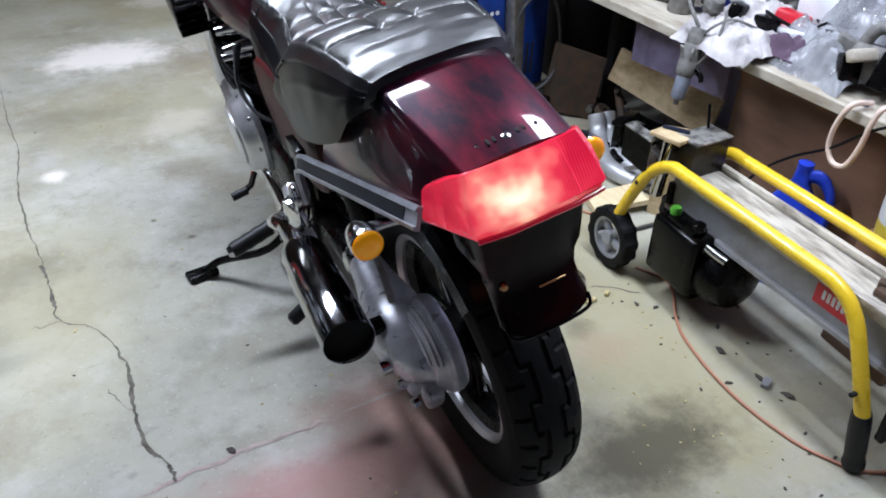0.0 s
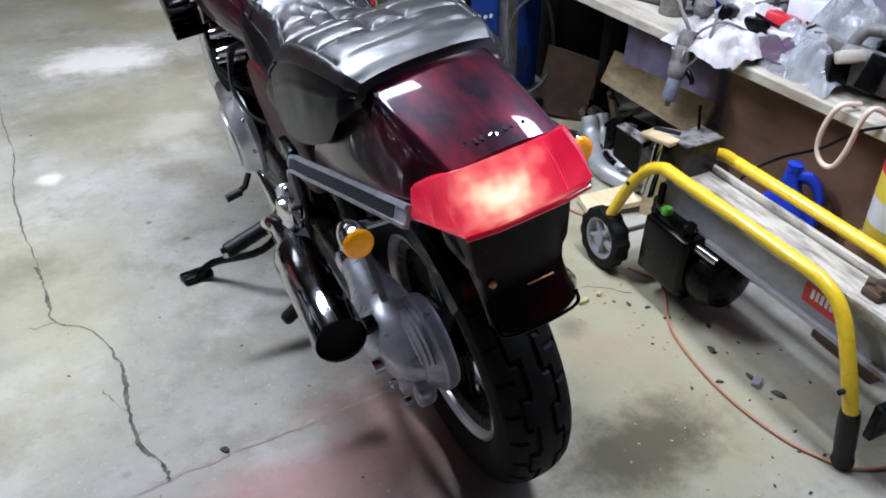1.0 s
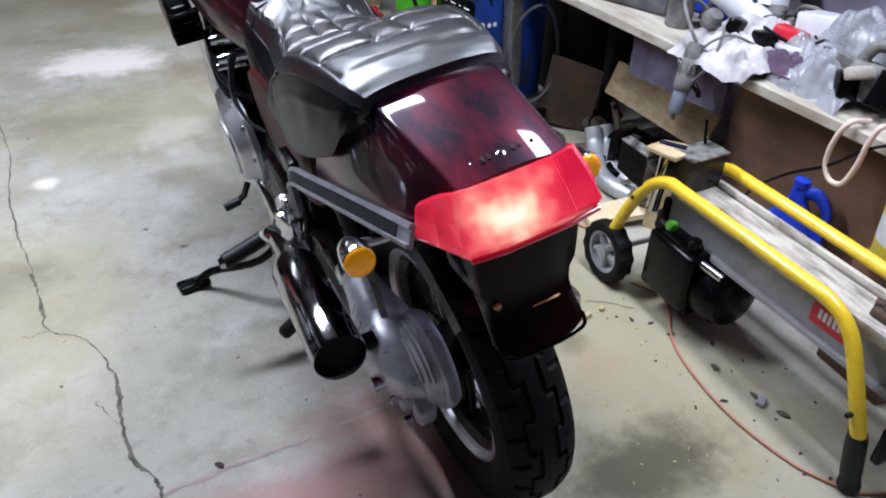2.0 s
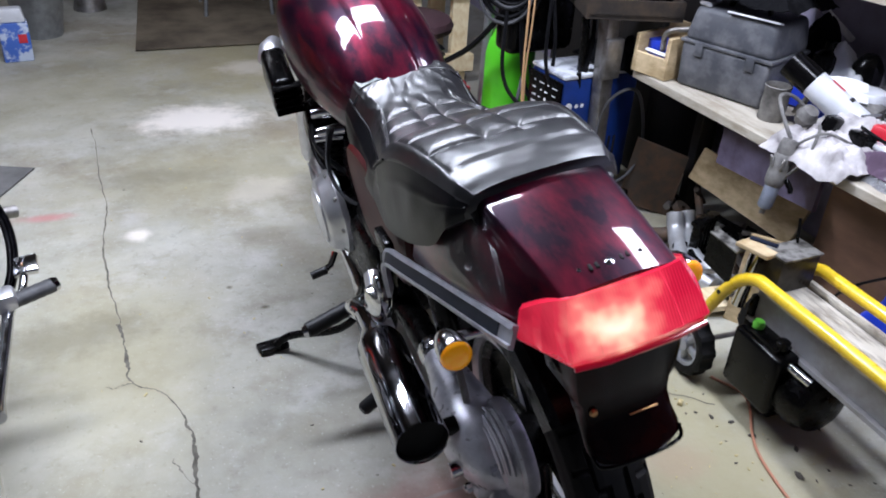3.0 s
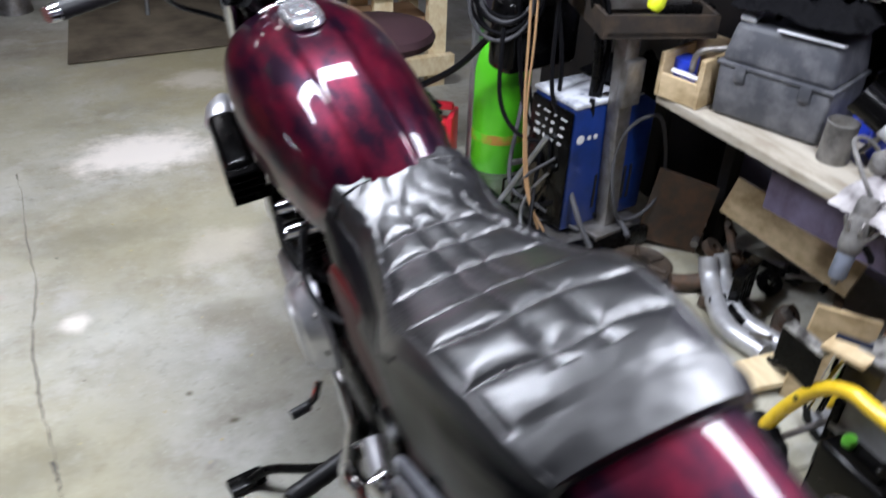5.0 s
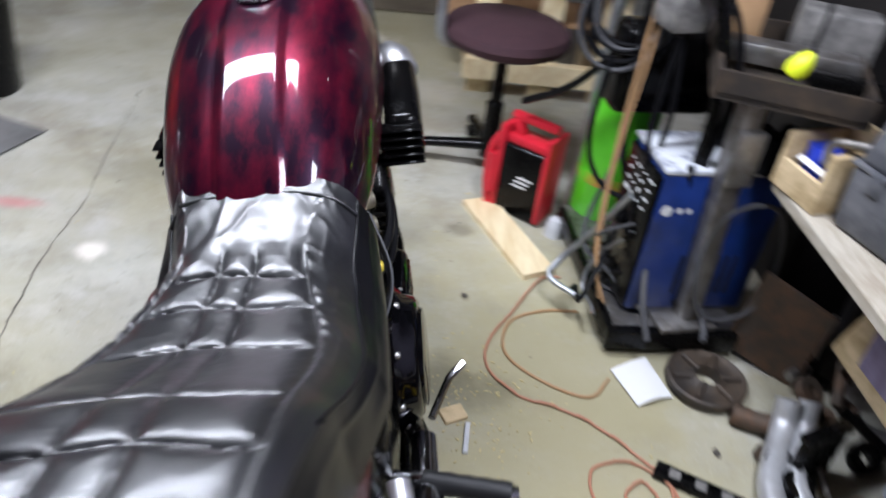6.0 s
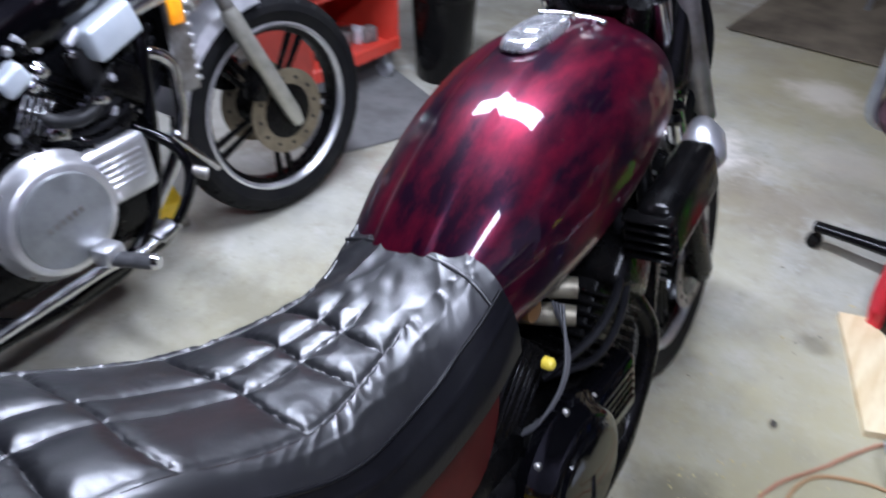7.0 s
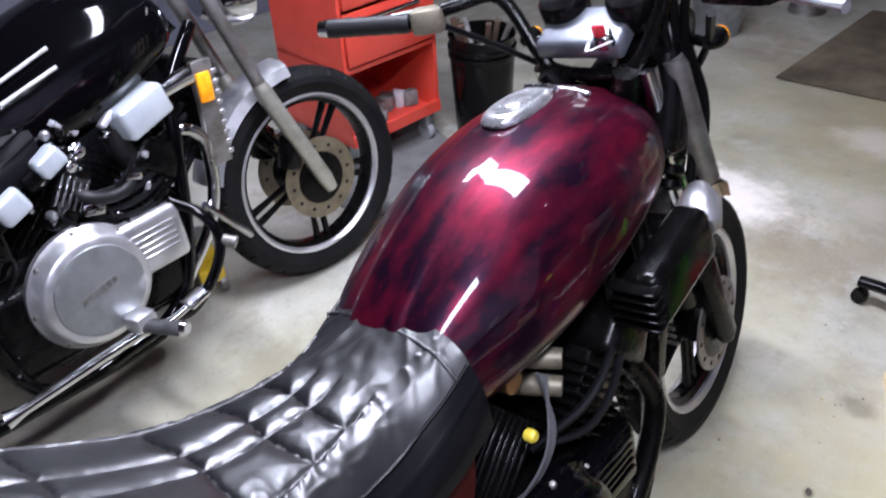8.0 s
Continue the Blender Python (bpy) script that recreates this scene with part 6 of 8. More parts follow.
can("blue_tub", "blue plastic tub under pale cards", "tub", (1.22, 0.9, 0.571), [(0, 0), (0.045, 0), (0.05, 0.006), (0.052, 0.075), (0, 0.08)], BLUE_PLASTIC)
can("white_tub", "white plastic tub on the bench", "tub", (1.33, 0.84, 0.571), [(0, 0), (0.05, 0), (0.055, 0.006), (0.057, 0.1), (0.05, 0.11), (0, 0.11)], WHITE_PLASTIC)


# dusty die grinder hung over the bench edge
gr = group("die_grinder", "dusty grey hand grinder hanging from the bench edge", "grinder", pose(0, 0, 0))
top, low = Vector((0.955, 0.715, 0.60)), Vector((0.905, 0.695, 0.385))
axis = (low - top).normalized()
gm = Matrix.Translation(top) @ axis.to_track_quat("Z", "Y").to_matrix().to_4x4()
bm = bm_new()
lathe(bm, [(0.0, -0.01), (0.02, -0.008), (0.024, 0.004), (0.025, 0.03), (0.024, 0.034), (0.027, 0.04), (0.028, 0.075), (0.0265, 0.08), (0.028, 0.085), (0.0275, 0.112), (0.024, 0.122), (0.021, 0.128)], gm, 26)
body = part("body", bm, DUSTY, gr, "dust-caked casing")
for k in range(6):
    bm = bm_new()
    q = gm @ Matrix.Rotation(k * math.tau / 6, 4, "Z")
    box(bm, tuple(q @ Vector((0.03, 0, 0.06))), (0.008, 0.008, 0.03), (10, 14, 60 * k), 0.002, 1)
    part("vent_rib", bm, DULL, body)
bm = bm_new()
lathe(bm, [(0.02, 0.126), (0.021, 0.13), (0.021, 0.185), (0.017, 0.193), (0.012, 0.195), (0.0, 0.195)], gm, 24)
part("nozzle", bm, NOSE_BLUE, gr, "grey cylindrical nose")
bm = bm_new()
lathe(bm, [(0.008, 0.18), (0.008, 0.21), (0, 0.211)], gm, 12)
part("collet", bm, DULL, gr)
bm = bm_new()
sweep(bm, [gm @ Vector((0.03, 0.0, 0.1)), gm @ Vector((0.052, 0.004, 0.118)), gm @ Vector((0.056, 0.006, 0.13))], [0.009, 0.008, 0.006], 10)
part("switch", bm, BLACK_METAL, gr)
for pts, r in (([(0.955, 0.715, 0.61), (0.95, 0.76, 0.66), (0.99, 0.83, 0.69), (1.07, 0.85, 0.67), (1.13, 0.8, 0.6)], 0.0055), ([(0.935, 0.69, 0.5), (0.965, 0.655, 0.57), (1.0, 0.67, 0.64), (1.07, 0.74, 0.63)], 0.0045), ([(0.95, 0.70, 0.59), (0.975, 0.67, 0.63), (1.03, 0.66, 0.64), (1.1, 0.62, 0.61)], 0.004)):
    bm = bm_new()
    sweep(bm, curve(pts, 7), r, 8)
    part("cord", bm, DUSTY, gr, "dust-caked cord")
bm = bm_new()
lathe(bm, [(0.0, -0.03), (0.022, -0.026), (0.032, 0), (0.022, 0.026), (0.0, 0.03)], pose(1.075, 0.80, 0.635, 30), 18)
tagged(finish("pulley", bm, DUSTY), "round dusty pulley on the bench", "pulley")
rnd = random.Random(31)
for k in range(16):
    bm = bm_new()
    x, y = 1.1 + 0.3 * rnd.random(), 0.28 + 0.62 * rnd.random()
    if k % 2:
        box(bm, (x, y, 0.60 + 0.03 * rnd.random()), (0.03 + 0.05 * rnd.random(), 0.03 + 0.05 * rnd.random(), 0.06), (rnd.uniform(-20, 20), rnd.uniform(-20, 20), rnd.uniform(0, 90)), 0.008)
    else:
        sweep(bm, [(x, y, 0.59), (x + 0.06, y + rnd.uniform(-0.1, 0.1), 0.61 + 0.04 * rnd.random())], [0.018, 0.014], 10)
    tagged(finish("tool_piece", bm, rnd.choice([DUSTY, BLACK_METAL, DULL, BLACK_PLASTIC, DUSTY])), "small dusty tool piece among the bench clutter", "tool", "bench clutter")

rnd = random.Random(77)
for k in range(9):
    x0, y0 = rnd.uniform(1.1, 1.3), rnd.uniform(0.5, 1.0)
    pts = [(x0, y0, 0.6)]
    for i in range(5):
        pts.append((min(1.45, max(1.06, pts[-1][0] + rnd.uniform(-0.09, 0.09))), pts[-1][1] + rnd.uniform(-0.1, 0.1), rnd.uniform(0.585, 0.68)))
    bm = bm_new()
    sweep(bm, curve(pts, 6), rnd.choice([0.004, 0.005, 0.007]), 8)
    tagged(finish("tangled_cord", bm, rnd.choice([DUSTY, CORD_GREY, CORD_BLACK, DUSTY])), "dusty tangled cord among the bench clutter", "cord", "cords on the bench")
for at, size, turn, mm, lab in (((1.2, 0.62, 0.63), (0.06, 0.09, 0.05), 20, RED_PLASTIC, "small red plastic case on the bench"), ((1.16, 0.56, 0.62), (0.09, 0.12, 0.02), -25, WHITE_PLASTIC, "white glossy package on the bench"), ((1.3, 0.6, 0.64), (0.1, 0.12, 0.1), 10, WHITE_PLASTIC, "white box among the bench clutter"), ((1.36, 0.35, 0.62), (0.12, 0.16, 0.1), 15, DUSTY, "dusty grey machine box on the bench"), ((1.28, 1.0, 0.6), (0.08, 0.12, 0.06), 30, BLUE_PLASTIC, "blue plastic case on the bench")):
    bm = bm_new()
    box(bm, at, size, (rnd.uniform(-10, 10), rnd.uniform(-10, 10), turn), 0.008)
    tagged(finish("package", bm, mm), lab, "package", "packages on the bench")

# dusty jigsaw-like machine at the bench end
js = group("power_saw", "dusty black and steel power saw on the bench", "saw", pose(1.14, 0.27, 0.571, 0, 0, 25))
bm = bm_new()
box(bm, (0, 0, 0.06), (0.07, 0.16, 0.09), (8, 0, 0), 0.02, 3)
part("housing", bm, DUSTY, js)
bm = bm_new()
box(bm, (-0.02, -0.09, 0.03), (0.09, 0.05, 0.055), (0, 0, 10), 0.006)
part("foot", bm, BLACK_METAL, js)
bm = bm_new()
sweep(bm, curve([(0.01, 0.06, 0.1), (0.01, 0.03, 0.15), (0.02, -0.05, 0.14), (0.02, -0.08, 0.09)], 6), 0.016, 12)
part("handle", bm, DUSTY, js)
bm = bm_new()
lathe(bm, [(0.03, 0), (0.034, 0.02), (0.02, 0.03), (0, 0.03)], pose(0.05, -0.02, 0.09, 0, 60), 18)
part("gear_cover", bm, BLACK_METAL, js)
for c, z, rot, mm in (((-0.05, -0.02, 0.07), (0.05, 0.05, 0.09), (10, 20, 5), BLACK_METAL), ((-0.03, 0.07, 0.05), (0.07, 0.05, 0.07), (0, 12, 30), BLACK_METAL), ((0.03, 0.09, 0.08), (0.04, 0.08, 0.05), (20, 0, 15), DUSTY), ((-0.06, 0.04, 0.1), (0.03, 0.07, 0.03), (0, 30, 50), WOOD_BENCH)):
    bm = bm_new()
    box(bm, c, z, rot, 0.006)
    part("casing_block", bm, mm, js)
bm = bm_new()
box(bm, (1.05, 0.22, 0.576), (0.016, 0.022, 0.009), (0, 0, 30), 0.003)
tagged(finish("blue_scrap", bm, BLUE_PLASTIC), "small blue plastic scrap on the bench edge", "scrap")

# cream cord loop and black cable below the bench end
bm = bm_new()
sweep(bm, curve([(1.05, 0.2, 0.585), (0.995, 0.21, 0.585), (0.985, 0.228, 0.53), (0.985, 0.23, 0.47), (0.985, 0.205, 0.437), (0.985, 0.17, 0.445), (0.985, 0.15, 0.5), (0.985, 0.14, 0.57), (1.0, 0.13, 0.61), (1.06, 0.12, 0.585)], 8), 0.007, 8)
tagged(finish("cord_loop", bm, CORD_CREAM), "cream cord hanging in a loop below the bench", "cord")
bm = bm_new()
sweep(bm, curve([(1.03, 0.1, 0.575), (0.985, 0.14, 0.55), (0.985, 0.22, 0.47), (1.0, 0.34, 0.38), (1.03, 0.46, 0.26), (1.05, 0.55, 0.1), (1.06, 0.62, 0.012)], 8), 0.004, 8)
tagged(finish("black_cable", bm, CORD_BLACK), "black cable hanging in front of the bench panel", "cable")

# blue jug and labelled pail in front of the panel
jug = group("jug", "blue plastic jug with a moulded grip", "jug", pose(1.04, 0.293, 0, 0, 0, 20) @ Matrix.Diagonal((0.88, 0.88, 1.5, 1)))
bm = bm_new()
rings = []
for z, w, d in ((0.0, 0.05, 0.08), (0.006, 0.055, 0.088), (0.13, 0.055, 0.088), (0.17, 0.045, 0.07), (0.2, 0.028, 0.035), (0.215, 0.022, 0.025), (0.24, 0.02, 0.02)):
    rings.append([(w * math.copysign(abs(math.cos(a)) ** 0.6, math.cos(a)), d * math.copysign(abs(math.sin(a)) ** 0.6, math.sin(a)) + 0.02 * (z > 0.15), z) for a in np.linspace(0, math.tau, 28, endpoint=False)])
loft(bm, rings)
jb = part("body", bm, BLUE_PLASTIC, jug)
bm = bm_new()
sweep(bm, curve([(0, 0.03, 0.215), (0, -0.03, 0.23), (0, -0.075, 0.2), (0, -0.08, 0.14)], 6), 0.013, 12)
part("handle", bm, BLUE_PLASTIC, jb)
bm = bm_new()
lathe(bm, [(0.024, 0.236), (0.024, 0.248), (0, 0.25)], pose(0, 0.02, 0), 18)
part("cap", bm, BLUE_PLASTIC, jb)
bm = bm_new()
box(bm, (1.03, -0.045, 0.165), (0.15, 0.2, 0.33), (0, 0, -4), 0.006)
tagged(finish("wooden_crate", bm, WOOD_BROWN), "brown wooden crate in front of the bench panel", "crate")
can("pail", "yellow and white labelled pail with a red rim", "pail", (1.02, -0.03, 0.332), [(0, 0), (0.078, 0), (0.08, 0.008), (0.082, 0.055), (0.0, 0.055)], GOLD_CAP, extra=[("label_band", [(0.0825, 0.055), (0.084, 0.12), (0.0, 0.12)], WHITE_PLASTIC), ("upper_band", [(0.0845, 0.12), (0.086, 0.18), (0, 0.18)], GOLD_CAP), ("red_rim", [(0.0865, 0.18), (0.088, 0.245), (0.082, 0.248), (0.08, 0.2), (0, 0.2)], RED_PLASTIC)])

# ---- scrap by the wall ----
def plank(name, label, category, corners, way, material):
    bm = bm_new()
    prism(bm, corners, way)
    return tagged(finish(name, bm, material, None, "", 0), label, category)


plank("plywood_board", "bare plywood offcut leaning under the bench", "board", [(1.165, 1.345, 0.18), (1.205, 1.34, 0.297), (1.29, 0.88, 0.262), (1.245, 0.885, 0.135)], (0.014, 0.003, -0.004), OSB)
plank("plywood_board", "square plywood offcut standing behind the splitter", "board", [(0.92, 0.74, 0.0), (0.92, 0.72, 0.31), (1.0, 0.60, 0.32), (1.0, 0.62, 0.0)], (0.01, 0.012, 0), OSB)
plank("iron_plate", "dark rusty steel plate leaning on the cart", "plate", [(0.98, 1.50, 0.03), (1.0, 1.47, 0.3), (1.16, 1.36, 0.25), (1.14, 1.38, 0.0)], (0.008, 0.01, 0), RUST)
plank("pine_board", "pale pine board lying on the floor", "board", [(0.285, 2.116, 0.0), (0.455, 1.736, 0.0), (0.553, 1.782, 0.0), (0.385, 2.155, 0.0)], (0, 0, 0.02), WOOD_PALE)
plank("pine_board", "short pale pine offcut behind the splitter wheel", "board", [(0.745, 0.775, 0.012), (0.77, 0.87, 0.012), (0.98, 0.845, 0.03), (0.95, 0.735, 0.03)], (0, 0, 0.018), WOOD_PALE)
for k, (a, b, c) in enumerate((((1.025, 1.17, 0.05), (0.945, 1.0, 0.036), (0.965, 0.86, 0.034)), ((1.08, 1.17, 0.05), (1.01, 1.02, 0.038), (1.04, 0.84, 0.036)))):
    bm = bm_new()
    sweep(bm, curve([(a[0] + 0.015, a[1] + 0.05, a[2] + 0.06), a, b, c], 8), 0.03 if k == 0 else 0.026, 18)
    tagged(finish("exhaust_pipe", bm, PIPE_STEEL), "bent shiny exhaust pipe lying on the floor", "pipe", "loose exhaust pipes")
lv = group("spirit_level", "dark short spirit level on the floor", "level", pose(0.795, 1.018, 0, 0, 0, -27))
bm = bm_new()
box(bm, (0, 0, 0.011), (0.21, 0.045, 0.02), (0, 0, 0), 0.003)
part("body", bm, BLACK_METAL, lv)
for x in (-0.06, 0.0, 0.06):
    bm = bm_new()
    box(bm, (x, 0, 0.0215), (0.026, 0.024, 0.003), (0, 0, 0), 0.001)
    part("vial", bm, DUSTY, lv)
fw = group("flywheel", "rusty spoked iron disc lying on the floor", "disc", pose(0.9, 1.36, 0.0))
bm = bm_new()
lathe(bm, [(0.035, 0.0), (0.10, 0.0), (0.105, 0.006), (0.105, 0.026), (0.098, 0.03), (0.085, 0.022), (0.05, 0.022), (0.035, 0.034)], pose(0, 0, 0.004), 40, True)
part("disc", bm, RUST_DARK, fw)
for k in range(6):
    bm = bm_new()
    q = pose(0, 0, 0.03, 0, 0, 60 * k)
    sweep(bm, [q @ Vector((0.03, 0, 0)), q @ Vector((0.09, 0, 0))], [0.01, 0.008], 8)
    part("rib", bm, RUST_DARK, fw)
bm = bm_new()
sweep(bm, curve([(0.93, 1.24, 0.03), (1.0, 1.21, 0.032), (1.08, 1.2, 0.045), (1.16, 1.22, 0.06)], 6), 0.026, 14)
tagged(finish("brown_hose", bm, RUST), "thick brown hose lying by the scrap", "hose")
rnd = random.Random(7)
for k in range(34):
    x, y = rnd.uniform(0.93, 1.5), rnd.uniform(0.85, 1.5)
    bm = bm_new()
    z = 0.02 + 0.10 * rnd.random() * (x - 0.85)
    r = rnd.random()
    if r < 0.4:
        sweep(bm, [(x, y, z), (x + rnd.uniform(-0.14, 0.14), y + rnd.uniform(-0.14, 0.14), max(0.012, z + rnd.uniform(-0.02, 0.1)))], 0.008 + 0.009 * rnd.random(), 8)
    elif r < 0.7:
        box(bm, (x, y, z), (0.03 + 0.12 * rnd.random(), 0.04, 0.02 + 0.02 * rnd.random()), (rnd.uniform(-15, 15), rnd.uniform(-20, 20), rnd.uniform(0, 180)), 0.003)
    else:
        lathe(bm, [(0.015, -0.012), (0.04, -0.012), (0.04, 0.012), (0.015, 0.012)], pose(x, y, z + 0.02, rnd.uniform(0, 80), rnd.uniform(0, 40)), 18, True)
    tagged(finish("scrap_iron", bm, rnd.choice([RUST, BLACK_METAL, DULL, RUST, BLACK_METAL])), "rusty scrap iron piece heaped under the bench", "scrap", "scrap heap")
fr = group("wire_rack", "small black steel rack in the scrap heap", "rack", pose(1.06, 1.08, 0, 0, 0, 25))
for k in range(5):
    bm = bm_new()
    box(bm, (-0.05 + 0.025 * k, 0, 0.075), (0.012, 0.03, 0.15), (0, 0, 0), 0.002)
    part("bar", bm, BLACK_METAL, fr)
bm = bm_new()
box(bm, (0, 0, 0.155), (0.14, 0.035, 0.014), (0, 0, 0), 0.002)
part("top_rail", bm, BLACK_METAL, fr)

# ---- welding corner ----
cart = group("welding_cart", "grey steel welding cart with a black front edge", "cart", pose(0, 0, 0))
bm = bm_new()
prism(bm, [(0.595, 2.04, 0.05), (0.655, 1.47, 0.05), (1.0, 1.50, 0.05), (0.97, 2.06, 0.05)], (0, 0, 0.035))
part("deck", bm, DULL, cart, "dirty steel deck")
bm = bm_new()
box(bm, (0.82, 1.468, 0.055), (0.36, 0.03, 0.06), (0, 0, 4), 0.004)
box(bm, (0.622, 1.75, 0.06), (0.025, 0.56, 0.05), (0, 0, 6), 0.004)
part("deck_edge", bm, BLACK_METAL, cart)
for x, y in ((0.66, 1.53), (0.96, 1.56), (0.64, 1.98), (0.93, 2.0)):
    bm = bm_new()
    lathe(bm, [(0.025, -0.012), (0.028, 0.0), (0.025, 0.012)], side_pose(x, y, 0.028), 18)
    part("caster", bm, RUBBER, cart)
for k in range(4):
    bm = bm_new()
    sweep(bm, [(0.64, 1.62 + 0.07 * k, 0.088), (0.64, 1.62 + 0.07 * k, 0.14), (0.70, 1.63 + 0.07 * k, 0.14)], 0.006, 6)
    part("rod_hook", bm, BLACK_METAL, cart)

weld = group("welder", "blue welding machine with a black control panel and white top", "welder", pose(0.795, 1.64, 0.086, 0, 0, 9))
bm = bm_new()
box(bm, (0.05, 0, 0.22), (0.34, 0.2, 0.42), (0, 0, 0), 0.012)
body = part("case", bm, BLUE, weld, "blue painted steel case")
bm = bm_new()
box(bm, (0.05, 0, 0.438), (0.345, 0.205, 0.016), (0, 0, 0), 0.006)
part("top_cover", bm, SCUFFED_WHITE, body, "scuffed white top cover")
bm = bm_new()
box(bm, (-0.125, 0, 0.22), (0.012, 0.19, 0.4), (0, 0, 0), 0.003)
pan = part("control_panel", bm, BLACK_PLASTIC, body, "black control panel")
rnd = random.Random(8)
for k in range(16):
    bm = bm_new()
    box(bm, (-0.1325, -0.06 + 0.04 * (k % 4) + rnd.uniform(-0.008, 0.008), 0.39 - 0.028 * (k // 4)), (0.002, rnd.uniform(0.008, 0.03), rnd.choice([0.003, 0.005, 0.012])), (0, 0, 0))
    part("panel_mark", bm, WHITE_INK, pan, "", 0)
for k in range(2):
    bm = bm_new()
    lathe(bm, [(0.018, 0), (0.016, -0.02), (0, -0.021)], side_pose(-0.131, -0.04 + 0.08 * k, 0.22), 18)
    part("dial", bm, BLACK_METAL, pan)
for k in range(7):
    bm = bm_new()
    box(bm, (0.0 + 0.025 * k, -0.1015, 0.13), (0.01, 0.003, 0.12), (0, 0, 0))
    part("vent", bm, DARK_HOLE, body, "", 0)
for dx, w in ((-0.06, 0.03), (-0.025, 0.016), (0.0, 0.016)):
    bm = bm_new()
    lathe(bm, [(w / 2, 0), (w / 2, 0.001), (0, 0.0012)], pose(-0.03 + dx, -0.101, 0.33, 90), 20)
    part("logo_spot", bm, WHITE_INK, body)
bm = bm_new()
ring = [(0.93 + 0.10 * math.cos(a), 1.485 + 0.012 * math.sin(3 * a), 0.30 + 0.19 * math.sin(a)) for a in np.linspace(0, math.tau, 40)]
sweep(bm, ring, 0.006, 8)
tagged(finish("cable_loop", bm, CORD_GREY), "loop of grey welding cable hung on the post", "cable")

# steel table on a post, above the welder
tb = group("steel_table", "black steel tray table on a steel post", "table", pose(0, 0, 0))
bm = bm_new()
prism(bm, [(0.725, 1.475, 0.75), (1.03, 1.385, 0.75), (1.16, 1.80, 0.75), (0.83, 1.86, 0.75)], (0, 0, 0.012))
part("tray", bm, RUST_DARK, tb)
for a, b in (((0.725, 1.475), (1.03, 1.385)), ((1.03, 1.385), (1.16, 1.80)), ((0.725, 1.475), (0.83, 1.86)), ((0.83, 1.86), (1.16, 1.8))):
    bm = bm_new()
    d = Vector((b[0] - a[0], b[1] - a[1], 0))
    n = Vector((-d.y, d.x, 0)).normalized() * 0.012
    prism(bm, [(a[0], a[1], 0.745), (b[0], b[1], 0.745), (b[0] + n.x, b[1] + n.y, 0.745), (a[0] + n.x, a[1] + n.y, 0.745)], (0, 0, 0.065))
    part("tray_rim", bm, RUST_DARK, tb)
bm = bm_new()
box(bm, (0.845, 1.52, 0.42), (0.055, 0.05, 0.66), (0, -3, 12), 0.004)
part("post", bm, DULL, tb, "dirty steel post")
bm = bm_new()
box(bm, (0.845, 1.52, 0.095), (0.16, 0.12, 0.015), (0, 0, 12), 0.003)
part("post_foot", bm, DULL, tb)
bm = bm_new()
box(bm, (0.84, 1.485, 0.60), (0.075, 0.03, 0.14), (0, 0, 12), 0.006)
part("bracket", bm, DULL, tb)
for p, s, mm, lab in (((0.93, 1.62, 0.80), (0.3, 0.06, 0.05), DULL, "dull steel bar lying in the tray"), ((1.02, 1.52, 0.785), (0.16, 0.05, 0.04), BLACK_METAL, "black steel block in the tray"), ((0.86, 1.78, 0.84), (0.08, 0.07, 0.14), CARDBOARD, "tan cardboard carton in the tray"), ((1.05, 1.7, 0.83), (0.18, 0.09, 0.13), DUSTY, "dusty grey machine case in the tray")):
    bm = bm_new()
    box(bm, p, s, (0, 0, -14), 0.008)
    tagged(finish("tray_item", bm, mm), lab, "tool", "things in the steel tray")
lb = group("trouble_light", "neon yellow inspection light hanging by its cord", "lamp", pose(0.885, 1.488, 0.83))
bm = bm_new()
lathe(bm, [(0.0, -0.028), (0.018, -0.024), (0.026, -0.005), (0.02, 0.02), (0.009, 0.038), (0, 0.04)], pose(0, 0, 0, 0, 30), 18)
part("bulb_cover", bm, NEON, lb)
bm = bm_new()
sweep(bm, curve([(0.018, 0, 0.032), (0.03, 0.02, 0.1), (0.05, 0.05, 0.25), (0.08, 0.1, 0.6)], 6), 0.005, 8)
part("cord", bm, CORD_BLACK, lb)

# Added black block in place of unlit clutter; no cupboard known here.
cup = group("cupboard", "black cupboard shape standing in for unlit clutter behind the welding table", "cupboard", pose(1.38, 2.15, 0))
for c, s in (((0, 0, 0.85), (0.34, 0.9, 1.7)),):
    bm = bm_new()
    box(bm, c, s, (0, 0, 0), 0.006)
    cc = part("carcass", bm, BLACK_BOARD, cup)
for y in (-0.22, 0.22):
    bm = bm_new()
    box(bm, (-0.178, y, 0.85), (0.016, 0.42, 1.6), (0, 0, 0), 0.004)
    dd = part("door", bm, BLACK_BOARD, cup)
    bm = bm_new()
    lathe(bm, [(0.012, 0), (0.016, -0.02), (0, -0.022)], side_pose(-0.186, y * 0.3, 0.9), 12)
    part("knob", bm, DULL, dd)

cloth("cover_sheet", "black crumpled cover sheet over the back of the welder", "sheet", (0.93, 1.64, 0.535), (0.16, 0.24, 0.1), CLOTH_BLACK, 41, 0.07, 0.0, 9)
cloth("cover_sheet", "black cloth bunched behind the steel post", "sheet", (0.98, 1.55, 0.52), (0.12, 0.14, 0.1), CLOTH_BLACK, 43, 0.09, 0.0, 30)
